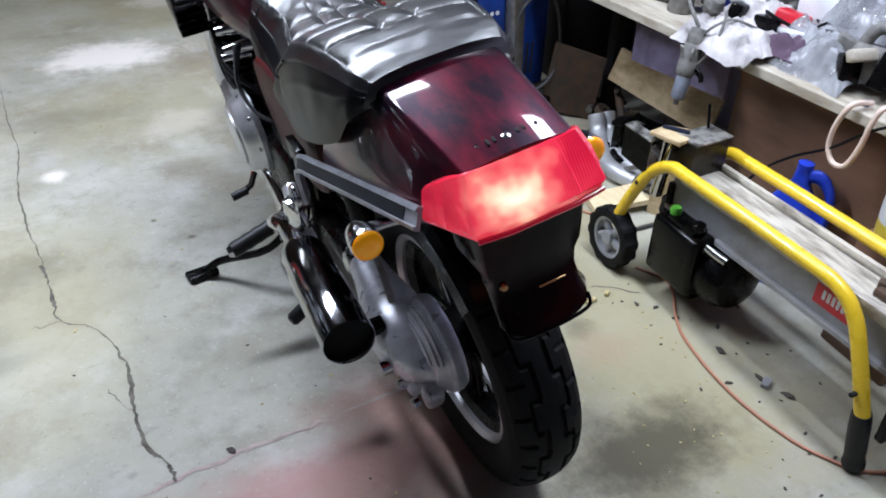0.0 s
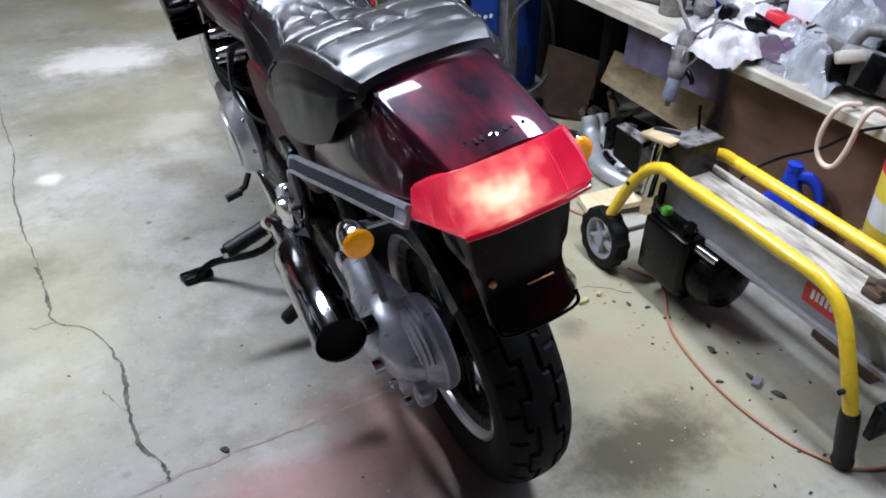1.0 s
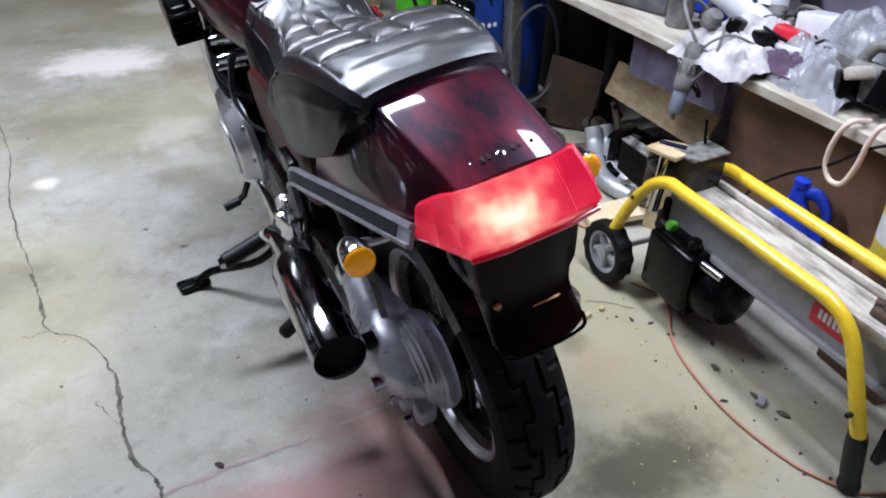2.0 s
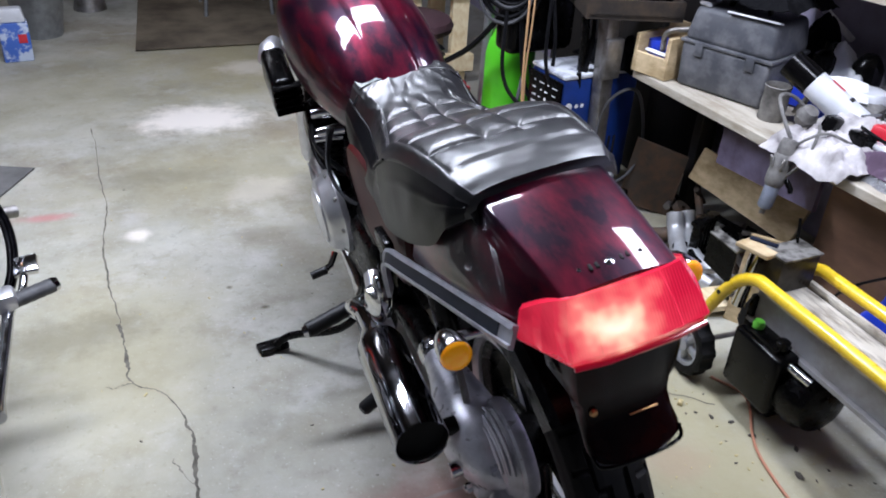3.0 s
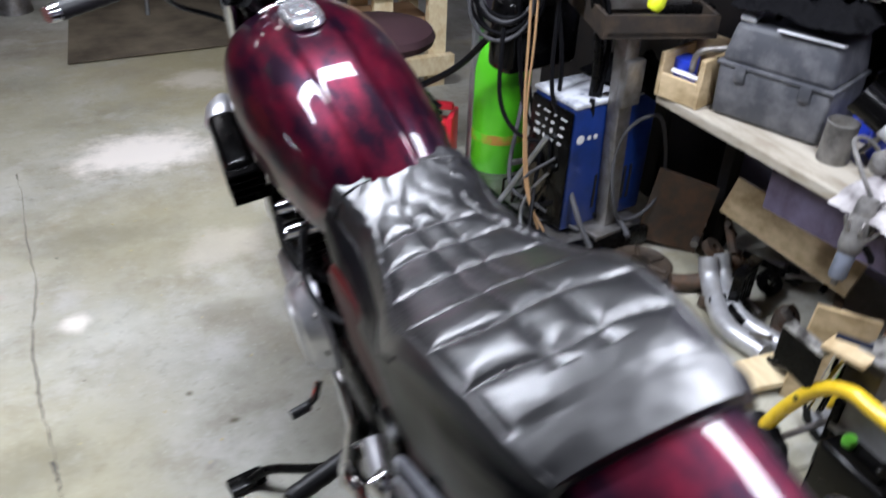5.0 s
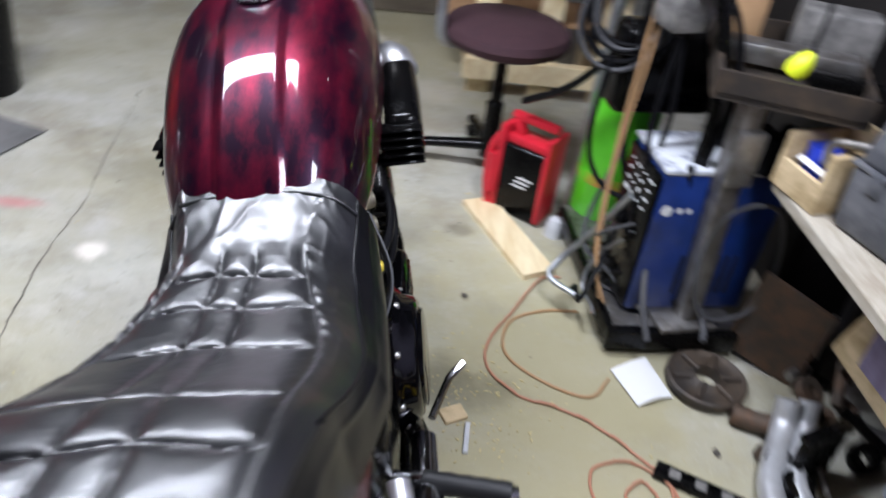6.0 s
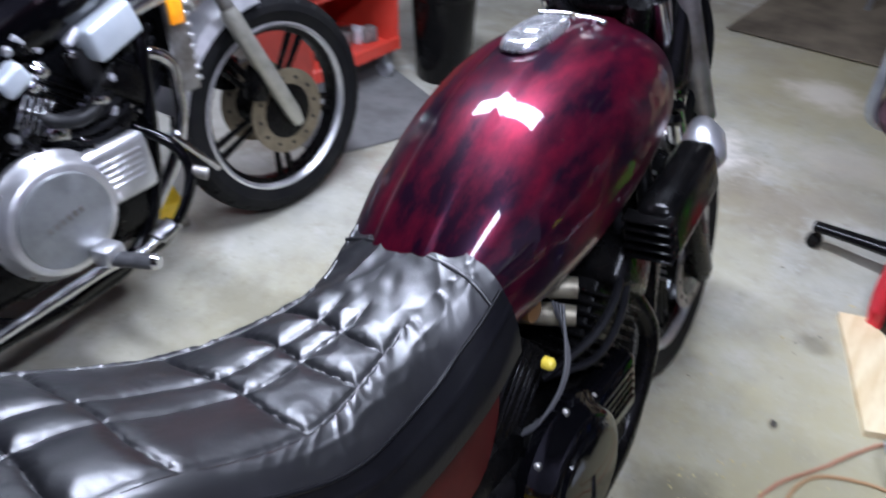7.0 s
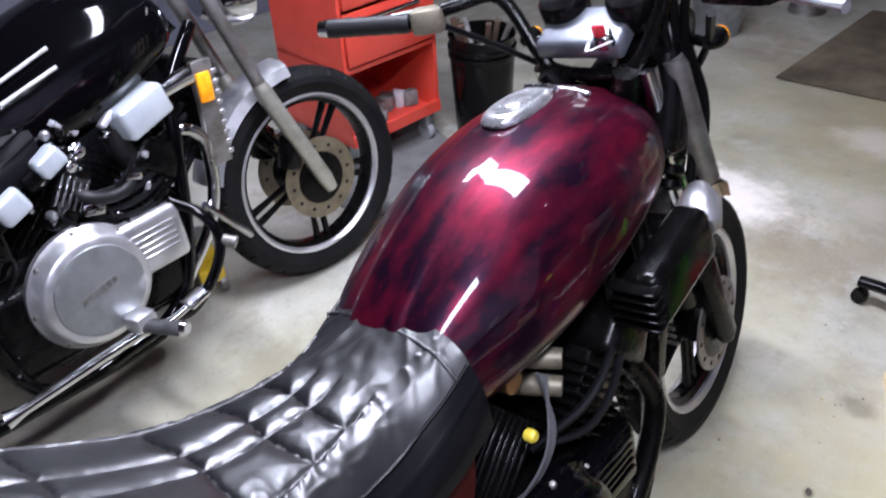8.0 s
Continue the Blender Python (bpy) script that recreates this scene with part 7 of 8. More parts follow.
# wire-feed stand with gun, hoses and coiled leads
st = group("lead_stand", "grey stand with coiled leads and torch hung on it", "stand", pose(0.66, 1.72, 0))
bm = bm_new()
sweep(bm, [(-0.03, 0.36, 0.0), (-0.03, 0.36, 1.3)], 0.02, 12)
part("pole", bm, GALV, st)
bm = bm_new()
box(bm, (0.02, -0.02, 0.86), (0.11, 0.10, 0.10), (0, 0, 20), 0.02)
box(bm, (0.05, -0.06, 0.93), (0.07, 0.06, 0.05), (10, 0, 35), 0.012)
part("torch_head", bm, DUSTY, st, "grey dusty machine head")
bm = bm_new()
sweep(bm, curve([(0.06, -0.1, 0.95), (0.10, -0.13, 0.8), (0.115, -0.15, 0.66), (0.12, -0.14, 0.5)], 7), [0.018] * 8 + [0.014] * 14, 12)
part("torch_hose", bm, BLACK_METAL, st)
rnd = random.Random(5)
for k in range(7):
    bm = bm_new()
    r, z0 = 0.082 + 0.02 * rnd.random(), 0.76 + 0.03 * k * rnd.random()
    ring = [(-0.085 + 0.02 * k * 0.3 + r * math.cos(a), 0.10 - 0.3 * r * math.cos(a), z0 + 1.25 * r * math.sin(a)) for a in np.linspace(0, math.tau, 36)]
    sweep(bm, ring, 0.0065, 8)
    part("coil", bm, CORD_GREY if k % 3 == 0 else CORD_BLACK, st)
for pts, r, mm in (([(-0.02, 0.06, 0.95), (-0.04, 0.0, 0.72), (-0.055, -0.04, 0.5), (-0.06, -0.1, 0.25), (-0.03, -0.16, 0.10)], 0.0042, CORD_BROWN), ([(0.0, 0.04, 0.95), (-0.03, -0.02, 0.7), (-0.05, -0.05, 0.45), (-0.05, -0.12, 0.2), (-0.02, -0.18, 0.10)], 0.0035, CORD_BROWN), ([(0.07, -0.05, 0.95), (0.13, -0.1, 0.85), (0.15, -0.14, 0.7), (0.13, -0.16, 0.5), (0.16, -0.16, 0.3), (0.1, -0.17, 0.15)], 0.009, CORD_BLACK), ([(0.02, -0.05, 0.8), (0.0, -0.1, 0.55), (0.05, -0.15, 0.4), (0.12, -0.17, 0.25), (0.06, -0.18, 0.1)], 0.007, CORD_BLACK), ([(-0.1, 0.05, 0.7), (-0.12, 0.0, 0.5), (-0.08, -0.05, 0.4), (0.02, -0.08, 0.36), (0.1, -0.1, 0.37)], 0.007, CORD_BLACK), ([(-0.03, 0.1, 0.9), (-0.02, 0.08, 0.6), (0.0, 0.02, 0.4), (0.04, -0.06, 0.38), (0.08, -0.09, 0.40)], 0.008, CORD_BLACK), ([(0.04, 0.0, 0.83), (0.05, -0.06, 0.6), (0.02, -0.1, 0.4), (0.02, -0.12, 0.15)], 0.007, CORD_BLACK), ([(-0.04, 0.12, 0.72), (-0.14, 0.25, 0.52), (-0.24, 0.38, 0.4)], 0.011, CORD_BLACK), ([(0.0, -0.09, 0.14), (0.03, -0.16, 0.2), (0.1, -0.1, 0.25), (0.08, 0.0, 0.14)], 0.01, CORD_BLACK)):
    bm = bm_new()
    sweep(bm, curve(pts, 8), r, 8)
    part("lead", bm, mm, st)
bm = bm_new()
box(bm, (0.08, 0.17, 0.64), (0.3, 0.12, 0.24), (0, 0, 10), 0.03, 3)
part("black_case", bm, BLACK_PLASTIC, st, "black case behind the coils")

rnd = random.Random(44)
for k in range(12):
    x0, y0 = rnd.uniform(-0.02, 0.12), rnd.uniform(-0.2, 0.1)
    pts = [(x0, y0, rnd.uniform(0.3, 0.55))]
    for i in range(4):
        pts.append((pts[-1][0] + rnd.uniform(-0.09, 0.09), pts[-1][1] + rnd.uniform(-0.1, 0.08), max(0.1, pts[-1][2] * rnd.uniform(0.45, 0.8))))
    bm = bm_new()
    sweep(bm, curve(pts, 7), rnd.choice([0.005, 0.007, 0.009]), 8)
    part("lead", bm, rnd.choice([CORD_BLACK, CORD_GREY, CORD_BLACK, GALV]), st)

cyl = group("gas_cylinder", "bright green steel gas cylinder", "cylinder", pose(0.725, 2.06, 0))
bm = bm_new()
lathe(bm, [(0.0, 0.0), (0.098, 0.0), (0.105, 0.012), (0.105, 0.46), (0.095, 0.51), (0.06, 0.555), (0.03, 0.57), (0.03, 0.62), (0, 0.62)], Matrix.Identity(4), 40)
cb = part("shell", bm, GREEN, cyl)
bm = bm_new()
lathe(bm, [(0.1065, 0.20), (0.1065, 0.235)], Matrix.Identity(4), 40)
part("rust_band", bm, mat("orange_label", (0.5, 0.25, 0.05), 0.6, second=(0.11, 0.62, 0.015), scale=14), cb)
bm = bm_new()
box(bm, (0, 0, 0.66), (0.05, 0.05, 0.08), (0, 0, 20), 0.01)
part("valve", bm, BRASS, cyl)
bm = bm_new()
sweep(bm, [(0.0, -0.108, 0.13), (0.11, -0.12, 0.135)], 0.012, 10)
part("bracket_bar", bm, DULL, cyl)

js = group("jump_starter", "red and black portable jump starter with a carry handle", "jump starter", pose(0.475, 2.11, 0, 0, 0, -36))
bm = bm_new()
box(bm, (0, 0, 0.125), (0.16, 0.1, 0.25), (0, 0, 0), 0.014, 3)
jb = part("case", bm, BLACK_PLASTIC, js, "black front")
bm = bm_new()
for x in (-0.082, 0.082):
    box(bm, (x, 0.0, 0.16), (0.022, 0.115, 0.30), (0, 0, 0), 0.009, 2)
box(bm, (0, 0, 0.262), (0.17, 0.08, 0.03), (0, 0, 0), 0.009)
box(bm, (0, 0, 0.33), (0.17, 0.035, 0.028), (0, 0, 0), 0.012)
box(bm, (-0.05, 0, 0.295), (0.03, 0.04, 0.06), (0, -25, 0), 0.008)
part("red_frame", bm, RED_PLASTIC, jb, "red plastic frame and handle")
bm = bm_new()
sweep(bm, curve([(-0.1, -0.03, 0.26), (-0.12, -0.04, 0.2), (-0.115, -0.05, 0.1), (-0.1, -0.05, 0.02)], 6), [0.014] * 19, 12)
sweep(bm, [(-0.1, -0.045, 0.2), (-0.09, -0.06, 0.07)], [0.02, 0.016], 10)
part("clamp", bm, RED_PLASTIC, jb, "red cable clamp")
for k in range(3):
    bm = bm_new()
    box(bm, (0.02 - 0.01 * k, -0.051, 0.15 - 0.016 * k), (0.05, 0.002, 0.006), (0, 0, 0))
    part("print_bar", bm, WHITE_INK, jb, "", 0)
bm = bm_new()
lathe(bm, [(0.0, 0.0), (0.03, 0.0), (0.03, 0.04), (0.02, 0.06), (0, 0.06)], pose(0.575, 1.99, 0.0), 16)
tagged(finish("glass_jar", bm, WHITE_PLASTIC), "small pale jar on the floor by the cart", "jar")

chair = group("swivel_chair", "old swivel chair with a round maroon upholstered seat", "chair", pose(0.37, 2.36, 0))
bm = bm_new()
lathe(bm, [(0.0, 0.47), (0.17, 0.472), (0.2, 0.488), (0.207, 0.51), (0.195, 0.532), (0.12, 0.548), (0.0, 0.552)], Matrix.Identity(4), 40)
part("seat", bm, UPHOLSTERY, chair, "dark maroon fabric seat")
bm = bm_new()
lathe(bm, [(0.0, 0.06), (0.03, 0.06), (0.03, 0.26), (0.02, 0.27), (0.02, 0.46), (0.09, 0.465), (0, 0.47)], Matrix.Identity(4), 20)
part("column", bm, BLACK_METAL, chair)
for k, ang in enumerate((172, 100, 10, 300)):
    bm = bm_new()
    q = pose(0, 0, 0, 0, 0, ang)
    sweep(bm, [q @ Vector((0.02, 0, 0.1)), q @ Vector((0.14, 0, 0.085)), q @ Vector((0.255, 0, 0.07))], [0.026, 0.022, 0.02], 10, flat=0.8)
    leg = part("leg", bm, BLACK_PLASTIC, chair)
    bm = bm_new()
    lathe(bm, [(0.02, -0.016), (0.024, 0), (0.02, 0.016)], pose(*(q @ Vector((0.245, 0, 0.0245))), 90, 0, ang), 14)
    part("caster", bm, BLACK_PLASTIC, leg)
bm = bm_new()
sweep(bm, curve([(-0.05, 0.1, 0.47), (-0.15, -0.02, 0.465), (-0.21, -0.06, 0.5), (-0.215, -0.05, 0.62), (-0.21, 0.0, 0.8), (-0.18, 0.05, 0.92)], 8), 0.016, 12)
part("back_tube", bm, GALV, chair, "bent grey steel tube")
bm = bm_new()
box(bm, (-0.14, 0.02, 0.86), (0.05, 0.26, 0.2), (0, -8, 25), 0.025, 3)
part("backrest", bm, LIGHT_GREY, chair)

# timber rack of pale two-by-fours behind the chair
rack = group("timber_rack", "pale yellow timber frame stacked with offcuts", "rack", pose(0.62, 3.02, 0))
for x in (-0.26, 0.0, 0.26):
    for y in (0.0, 0.35):
        bm = bm_new()
        box(bm, (x, y, 0.55), (0.09, 0.045, 1.1), (0, 0, 0), 0.003, 1)
        part("post", bm, WOOD_PALE, rack)
for z in (0.12, 0.52, 0.92):
    bm = bm_new()
    box(bm, (0, -0.048, z), (0.66, 0.045, 0.09), (0, 0, 0), 0.003, 1)
    part("rail", bm, WOOD_PALE, rack)
for z in (0.3, 0.6):
    bm = bm_new()
    box(bm, (-0.1, 0.17, z), (0.7, 0.28, 0.02), (0, 0, 0), 0.003, 1)
    part("shelf_board", bm, CARDBOARD, rack)

# ---- cords and floor scraps ----
bm = bm_new()
sweep(bm, [(p.x, p.y, 0.005) for p in curve([(0.70, 0.5, 0), (0.74, 0.40, 0), (0.66, 0.27, 0), (0.625, 0.19, 0), (0.602, 0.06, 0), (0.6, -0.06, 0), (0.62, -0.18, 0), (0.65, -0.25, 0), (0.70, -0.315, 0), (0.80, -0.34, 0), (1.0, -0.3, 0)], 10)], 0.0038, 8)
tagged(finish("extension_cord", bm, CORD_ORANGE), "faded orange extension cord running past the splitter", "cord")
bm = bm_new()
turns = [(0.568, 1.764), (0.50, 1.735), (0.42, 1.60), (0.34, 1.46), (0.33, 1.36), (0.40, 1.27), (0.50, 1.235), (0.58, 1.19), (0.655, 1.12), (0.73, 1.02), (0.70, 0.90), (0.62, 0.88), (0.55, 0.97), (0.56, 1.06), (0.66, 1.08), (0.74, 1.0), (0.72, 0.9), (0.64, 0.93), (0.62, 0.99), (0.67, 1.03), (0.70, 0.96), (0.72, 0.85), (0.76, 0.74), (0.74, 0.62)]
sweep(bm, [(p.x, p.y, 0.005 + 0.004 * (i % 9 > 4)) for i, p in enumerate(curve([(x, y, 0) for x, y in turns], 9))], 0.0036, 8)
tagged(finish("extension_cord", bm, CORD_ORANGE), "faded orange extension cord lying in loops", "cord")
bm = bm_new()
sweep(bm, [(p.x, p.y, 0.005) for p in curve([(0.645, 1.35, 0), (0.58, 1.28, 0), (0.46, 1.33, 0), (0.38, 1.42, 0), (0.40, 1.54, 0), (0.50, 1.60, 0), (0.60, 1.61, 0)], 9)], 0.004, 8)
tagged(finish("extension_cord", bm, CORD_BROWN), "thin tan cord in a loose arc on the floor", "cord")

rnd = random.Random(12)
bm = bm_new()
for k in range(420):
    c = rnd.random()
    if c < 0.45:
        x, y = rnd.gauss(0.3, 0.09), rnd.gauss(1.22, 0.11)
    elif c < 0.75:
        x, y = rnd.uniform(0.25, 0.62), rnd.uniform(-0.3, 0.9)
    else:
        x, y = rnd.uniform(-0.9, 0.9), rnd.uniform(-0.4, 2.4)
    s = rnd.uniform(0.0012, 0.004)
    box(bm, (x, y, s * 0.35), (s * rnd.uniform(1, 3.2), s, s * 0.7), (0, 0, rnd.uniform(0, 180)))
tagged(finish("wood_crumbs", bm, SAWDUST, None, "", 0), "scattered straw-coloured wood crumbs on the concrete", "crumbs", "", "stuff")
bm = bm_new()
rnd = random.Random(21)
spots = [(0.66, 0.27, 0.014), (0.62, 0.02, 0.012), (0.68, 0.12, 0.018), (0.70, 0.0, 0.016), (0.74, 0.2, 0.012), (0.46, 0.5, 0.01), (0.72, -0.07, 0.02), (0.64, 0.33, 0.012), (0.6, 0.36, 0.012), (-0.52, 0.3, 0.016), (0.28, 1.64, 0.012), (0.87, 1.13, 0.018)]
spots += [(rnd.uniform(0.5, 0.85), rnd.uniform(-0.35, 0.45), rnd.uniform(0.003, 0.008)) for k in range(26)]
spots += [(rnd.uniform(-0.9, 0.5), rnd.uniform(-0.3, 2.6), rnd.uniform(0.002, 0.005)) for k in range(50)]
for x, y, s in spots:
    made = bmesh.ops.create_icosphere(bm, subdivisions=1, radius=s)["verts"]
    turn = pose(x, y, s * 0.22, 0, 0, rnd.uniform(0, 180))
    for v in made:
        v.co = turn @ Vector((v.co.x * rnd.uniform(0.6, 1.3), v.co.y * rnd.uniform(0.3, 0.7), max(-s * 0.2, v.co.z * rnd.uniform(0.15, 0.4))))
tagged(finish("dirt_lumps", bm, DIRT, None, "", 0), "dark dirt lumps lying on the concrete floor", "dirt", "", "stuff")
for x, y, sx, sy, mm, turn in ((0.49, 0.42, 0.035, 0.014, SAWDUST, 10), (0.24, 1.19, 0.06, 0.045, OSB, 25), (0.55, 0.43, 0.02, 0.012, SAWDUST, 40), (0.7, -0.02, 0.035, 0.02, LIGHT_GREY, 30), (0.27, 1.12, 0.012, 0.09, WHITE_PLASTIC, -6)):
    bm = bm_new()
    box(bm, (x, y, 0.006), (sx, sy, 0.012), (0, 0, turn), 0.002, 1)
    tagged(finish("wood_chip", bm, mm), "pale wood chip lying on the concrete", "chip", "chips on the floor")

sheet("floor_mat", "dark grey rubber mat under the parked motorcycle", "mat", [(-1.129, 2.32, 0.009), (-1.36, 1.80, 0.009), (-2.2, 2.05, 0.009), (-1.95, 2.62, 0.009)], 0.005, MAT_GREY)
sheet("floor_sheet", "stained brown sheet of board on the concrete floor", "sheet", [(-0.71, 3.785, 0.009), (0.9, 3.86, 0.009), (0.95, 5.0, 0.009), (-0.66, 4.9, 0.009)], 0.005, MAT_BROWN)

# ---- far end ----
bk = can("bucket", "galvanised steel bucket on the floor", "bucket", (-1.2, 4.2, 0), [(0, 0.004), (0.11, 0.0), (0.112, 0.006), (0.155, 0.28), (0.16, 0.286), (0.152, 0.284), (0.108, 0.02), (0, 0.02)], GALV)
carton = group("carton", "blue and white printed carton standing by the bucket", "carton", pose(-1.285, 3.75, 0, 0, 0, 8))
bm = bm_new()
box(bm, (0, 0, 0.1), (0.14, 0.1, 0.2), (0, 0, 0), 0.008)
cbody = part("body", bm, mat("blue_print", (0.06, 0.14, 0.5), 0.45, second=(0.55, 0.62, 0.75), scale=14, mix=(0.48, 0.56)), carton, "blue printed card")
bm = bm_new()
box(bm, (0, 0, 0.235), (0.13, 0.09, 0.07), (0, 0, 0), 0.012, 2, (0.8, 0.8))
part("top", bm, WHITE_PLASTIC, carton, "white closed top")
bm = bm_new()
box(bm, (0.035, -0.0515, 0.12), (0.04, 0.003, 0.045), (0, 0, 0), 0.001)
part("print_spot", bm, RED_LABEL, cbody)
bm = bm_new()
box(bm, (-0.43, 5.2, 0.14), (0.26, 0.24, 0.28), (0, 0, 4), 0.005)
cb = tagged(finish("cardboard_box", bm, CARDBOARD), "brown cardboard box by the far wall", "box")
ct = group("metal_chair", "steel-legged chair with a pale seat", "chair", pose(-0.06, 4.62, 0))
for x in (-0.19, 0.19):
    for y in (-0.17, 0.17):
        bm = bm_new()
        sweep(bm, curve([(x * 1.1, y * 1.1, 0.0), (x, y, 0.25), (x * 0.9, y * 0.9, 0.45)], 4), 0.012, 10)
        part("leg", bm, GALV, ct)
bm = bm_new()
box(bm, (0, 0, 0.46), (0.42, 0.4, 0.03), (0, 0, 0), 0.012)
part("seat", bm, LIGHT_GREY, ct)
bm = bm_new()
box(bm, (0, 0.19, 0.72), (0.4, 0.02, 0.24), (-6, 0, 0), 0.01)
part("backrest", bm, LIGHT_GREY, ct)
mc = group("machine_stand", "dark machine on a pale stand near the far wall", "machine", pose(-0.95, 4.75, 0))
bm = bm_new()
box(bm, (0, 0, 0.3), (0.3, 0.3, 0.06), (0, 0, 15), 0.01)
sweep(bm, [(0, 0, 0.0), (0, 0, 0.3)], [0.1, 0.05], 16)
part("pedestal", bm, DULL, mc)
bm = bm_new()
box(bm, (0, 0, 0.46), (0.26, 0.2, 0.26), (0, 0, 15), 0.03)
part("body", bm, BLACK_METAL, mc)
rnd = random.Random(3)
for k in range(13):
    bm = bm_new()
    w, d, h = rnd.uniform(0.2, 0.5), rnd.uniform(0.2, 0.4), rnd.uniform(0.25, 1.0)
    x = -3.1 + 0.36 * k
    box(bm, (x, 6.0 - d / 2, h / 2), (w, d, h), (0, 0, rnd.uniform(-6, 6)), 0.01)
    tagged(finish("storage_crate", bm, rnd.choice([WOOD_DARK, CARDBOARD, WOOD_BROWN, BLACK_METAL, WOOD_DARK, DULL])), "dark storage crate stacked along the far wall", "crate", "crates at the far wall")
for x in (-2.2, -0.2):
    bm = bm_new()
    box(bm, (x, 5.9, 1.2), (1.6, 0.4, 0.03), (0, 0, 0), 0.004)
    tagged(finish("wall_plank", bm, WOOD_DARK), "dark timber shelf on the far wall", "shelf")

# ---- red tool chest and bin ----
ch = group("tool_chest", "red steel tool chest with an open bottom bay", "tool chest", pose(-1.585, 2.245, 0.0, 0, 0, 86))
W, D = 0.45, 0.42
for nm, c, s in (("bottom", (0, 0.2, 0.135), (W, D, 0.02)), ("side", (-W / 2 + 0.008, 0.2, 0.48), (0.016, D, 0.70)), ("side", (W / 2 - 0.008, 0.2, 0.48), (0.016, D, 0.70)), ("back", (0, 0.2 + D / 2, 0.48), (W, 0.01, 0.7)), ("divider", (0, 0.2, 0.42), (W, D, 0.02)), ("top", (0, 0.2, 0.84), (W, D, 0.02)), ("kick_rail", (0, 0.2 - D / 2, 0.15), (W, 0.014, 0.05))):
    bm = bm_new()
    box(bm, c, s, (0, 0, 0), 0.003, 1)
    part(nm, bm, RED_PAINT, ch)
for k, (z, h) in enumerate(((0.535, 0.19), (0.735, 0.18))):
    bm = bm_new()
    box(bm, (0, 0.2 - D / 2 - 0.006, z), (W - 0.03, 0.016, h), (0, 0, 0), 0.004)
    dr = part("drawer", bm, RED_PAINT, ch, "red drawer front")
    bm = bm_new()
    sweep(bm, [(-0.12, 0.2 - D / 2 - 0.03, z + h * 0.35), (0.12, 0.2 - D / 2 - 0.03, z + h * 0.35)], 0.009, 10)
    part("handle", bm, CHROME, dr)
for x in (-0.18, 0.18):
    for y in (0.03, 0.36):
        bm = bm_new()
        lathe(bm, [(0.035, -0.014), (0.04, 0), (0.035, 0.014)], side_pose(x, y, 0.041), 18)
        cs = part("caster", bm, LIGHT_GREY, ch)
        bm = bm_new()
        box(bm, (x, y, 0.095), (0.045, 0.05, 0.07), (0, 0, 0), 0.005)
        part("fork", bm, GALV, cs)
rnd = random.Random(9)
for k in range(8):
    bm = bm_new()
    box(bm, (-1.63 - 0.18 * rnd.random(), 2.16 + 0.035 * k, 0.175), (0.06, 0.05, 0.06), (rnd.uniform(-9, 9), 0, rnd.uniform(0, 90)), 0.006)
    tagged(finish("tool_piece", bm, rnd.choice([DUSTY, WHITE_PLASTIC, DULL])), "small grey tool lying in the open chest bay", "tool", "tools in the chest")
bn = can("waste_bin", "black plastic drum with ribbed rim and stuff in it", "bin", (-1.44, 2.60, 0), [(0, 0), (0.105, 0), (0.11, 0.01), (0.128, 0.34), (0.122, 0.342), (0.115, 0.3), (0, 0.3)], BLACK_PLASTIC)
for prof in ([(0.124, 0.33), (0.134, 0.345), (0.134, 0.36), (0.124, 0.366)], [(0.124, 0.366), (0.135, 0.372), (0.135, 0.387), (0.124, 0.392)]):
    bm = bm_new()
    lathe(bm, prof, Matrix.Identity(4), 28, True)
    part("rib", bm, BLACK_PLASTIC, bn)
bm = bm_new()
lathe(bm, [(0.128, 0.39), (0.13, 0.425), (0.134, 0.43), (0.13, 0.436), (0.123, 0.43), (0.12, 0.34)], Matrix.Identity(4), 28, True)
part("rim", bm, BLACK_PLASTIC, bn)
rnd = random.Random(2)
for k in range(9):
    bm = bm_new()
    a = rnd.uniform(0, 6.28)
    sweep(bm, [(-1.44 + 0.05 * math.cos(a), 2.60 + 0.05 * math.sin(a), 0.31), (-1.44 + 0.11 * math.cos(a), 2.60 + 0.11 * math.sin(a), 0.44 + 0.07 * rnd.random())], 0.012, 8)
    tagged(finish("offcut", bm, rnd.choice([RUST, DULL, WOOD_DARK, DUSTY])), "metal offcut sticking out of the black drum", "offcut", "offcuts in the drum")

# ---- second motorcycle ----
b2 = group("motorcycle", "black cruiser motorcycle with polished engine cover and cast wheels", "motorcycle", pose(-1.225, -0.02, 0, 0, 0, 2) @ pose(0, 0, 0, 0, -7, 0))
ST2 = Matrix.Translation((0, 1.42, 0)) @ Matrix.Rotation(radians(-6), 4, "Z") @ Matrix.Translation((0, -1.42, 0))
wheel(b2, "rear_tyre", 0.0, 0.08, 0.32, 0.32, 0.135, 0.215, None, 5, ALLOY, BLACK_METAL, 0)
wheel(b2, "front_tyre", 0.0, 1.60, 0.325, 0.325, 0.105, 0.24, ST2, 5, ALLOY, BLACK_METAL, 0.125, DISC_TAN)
tk = tank(b2, BLACK_PAINT, "glossy black fuel tank", 1.0)
tk.scale = (1, 0.82, 1)
tk.location = (0, 0.084, 0.02)
for sx in (-1, 1):
    bm = bm_new()
    for k in range(2):
        sweep(bm, [(sx * (0.151 - 0.011 * k), 0.8, 0.86 + 0.035 * k), (sx * (0.172 - 0.012 * k), 0.93, 0.9 + 0.04 * k)], 0.005, 6)
    part("tank_stripe", bm, ALLOY, b2, "silver pinstripe on the tank")
seat(b2)
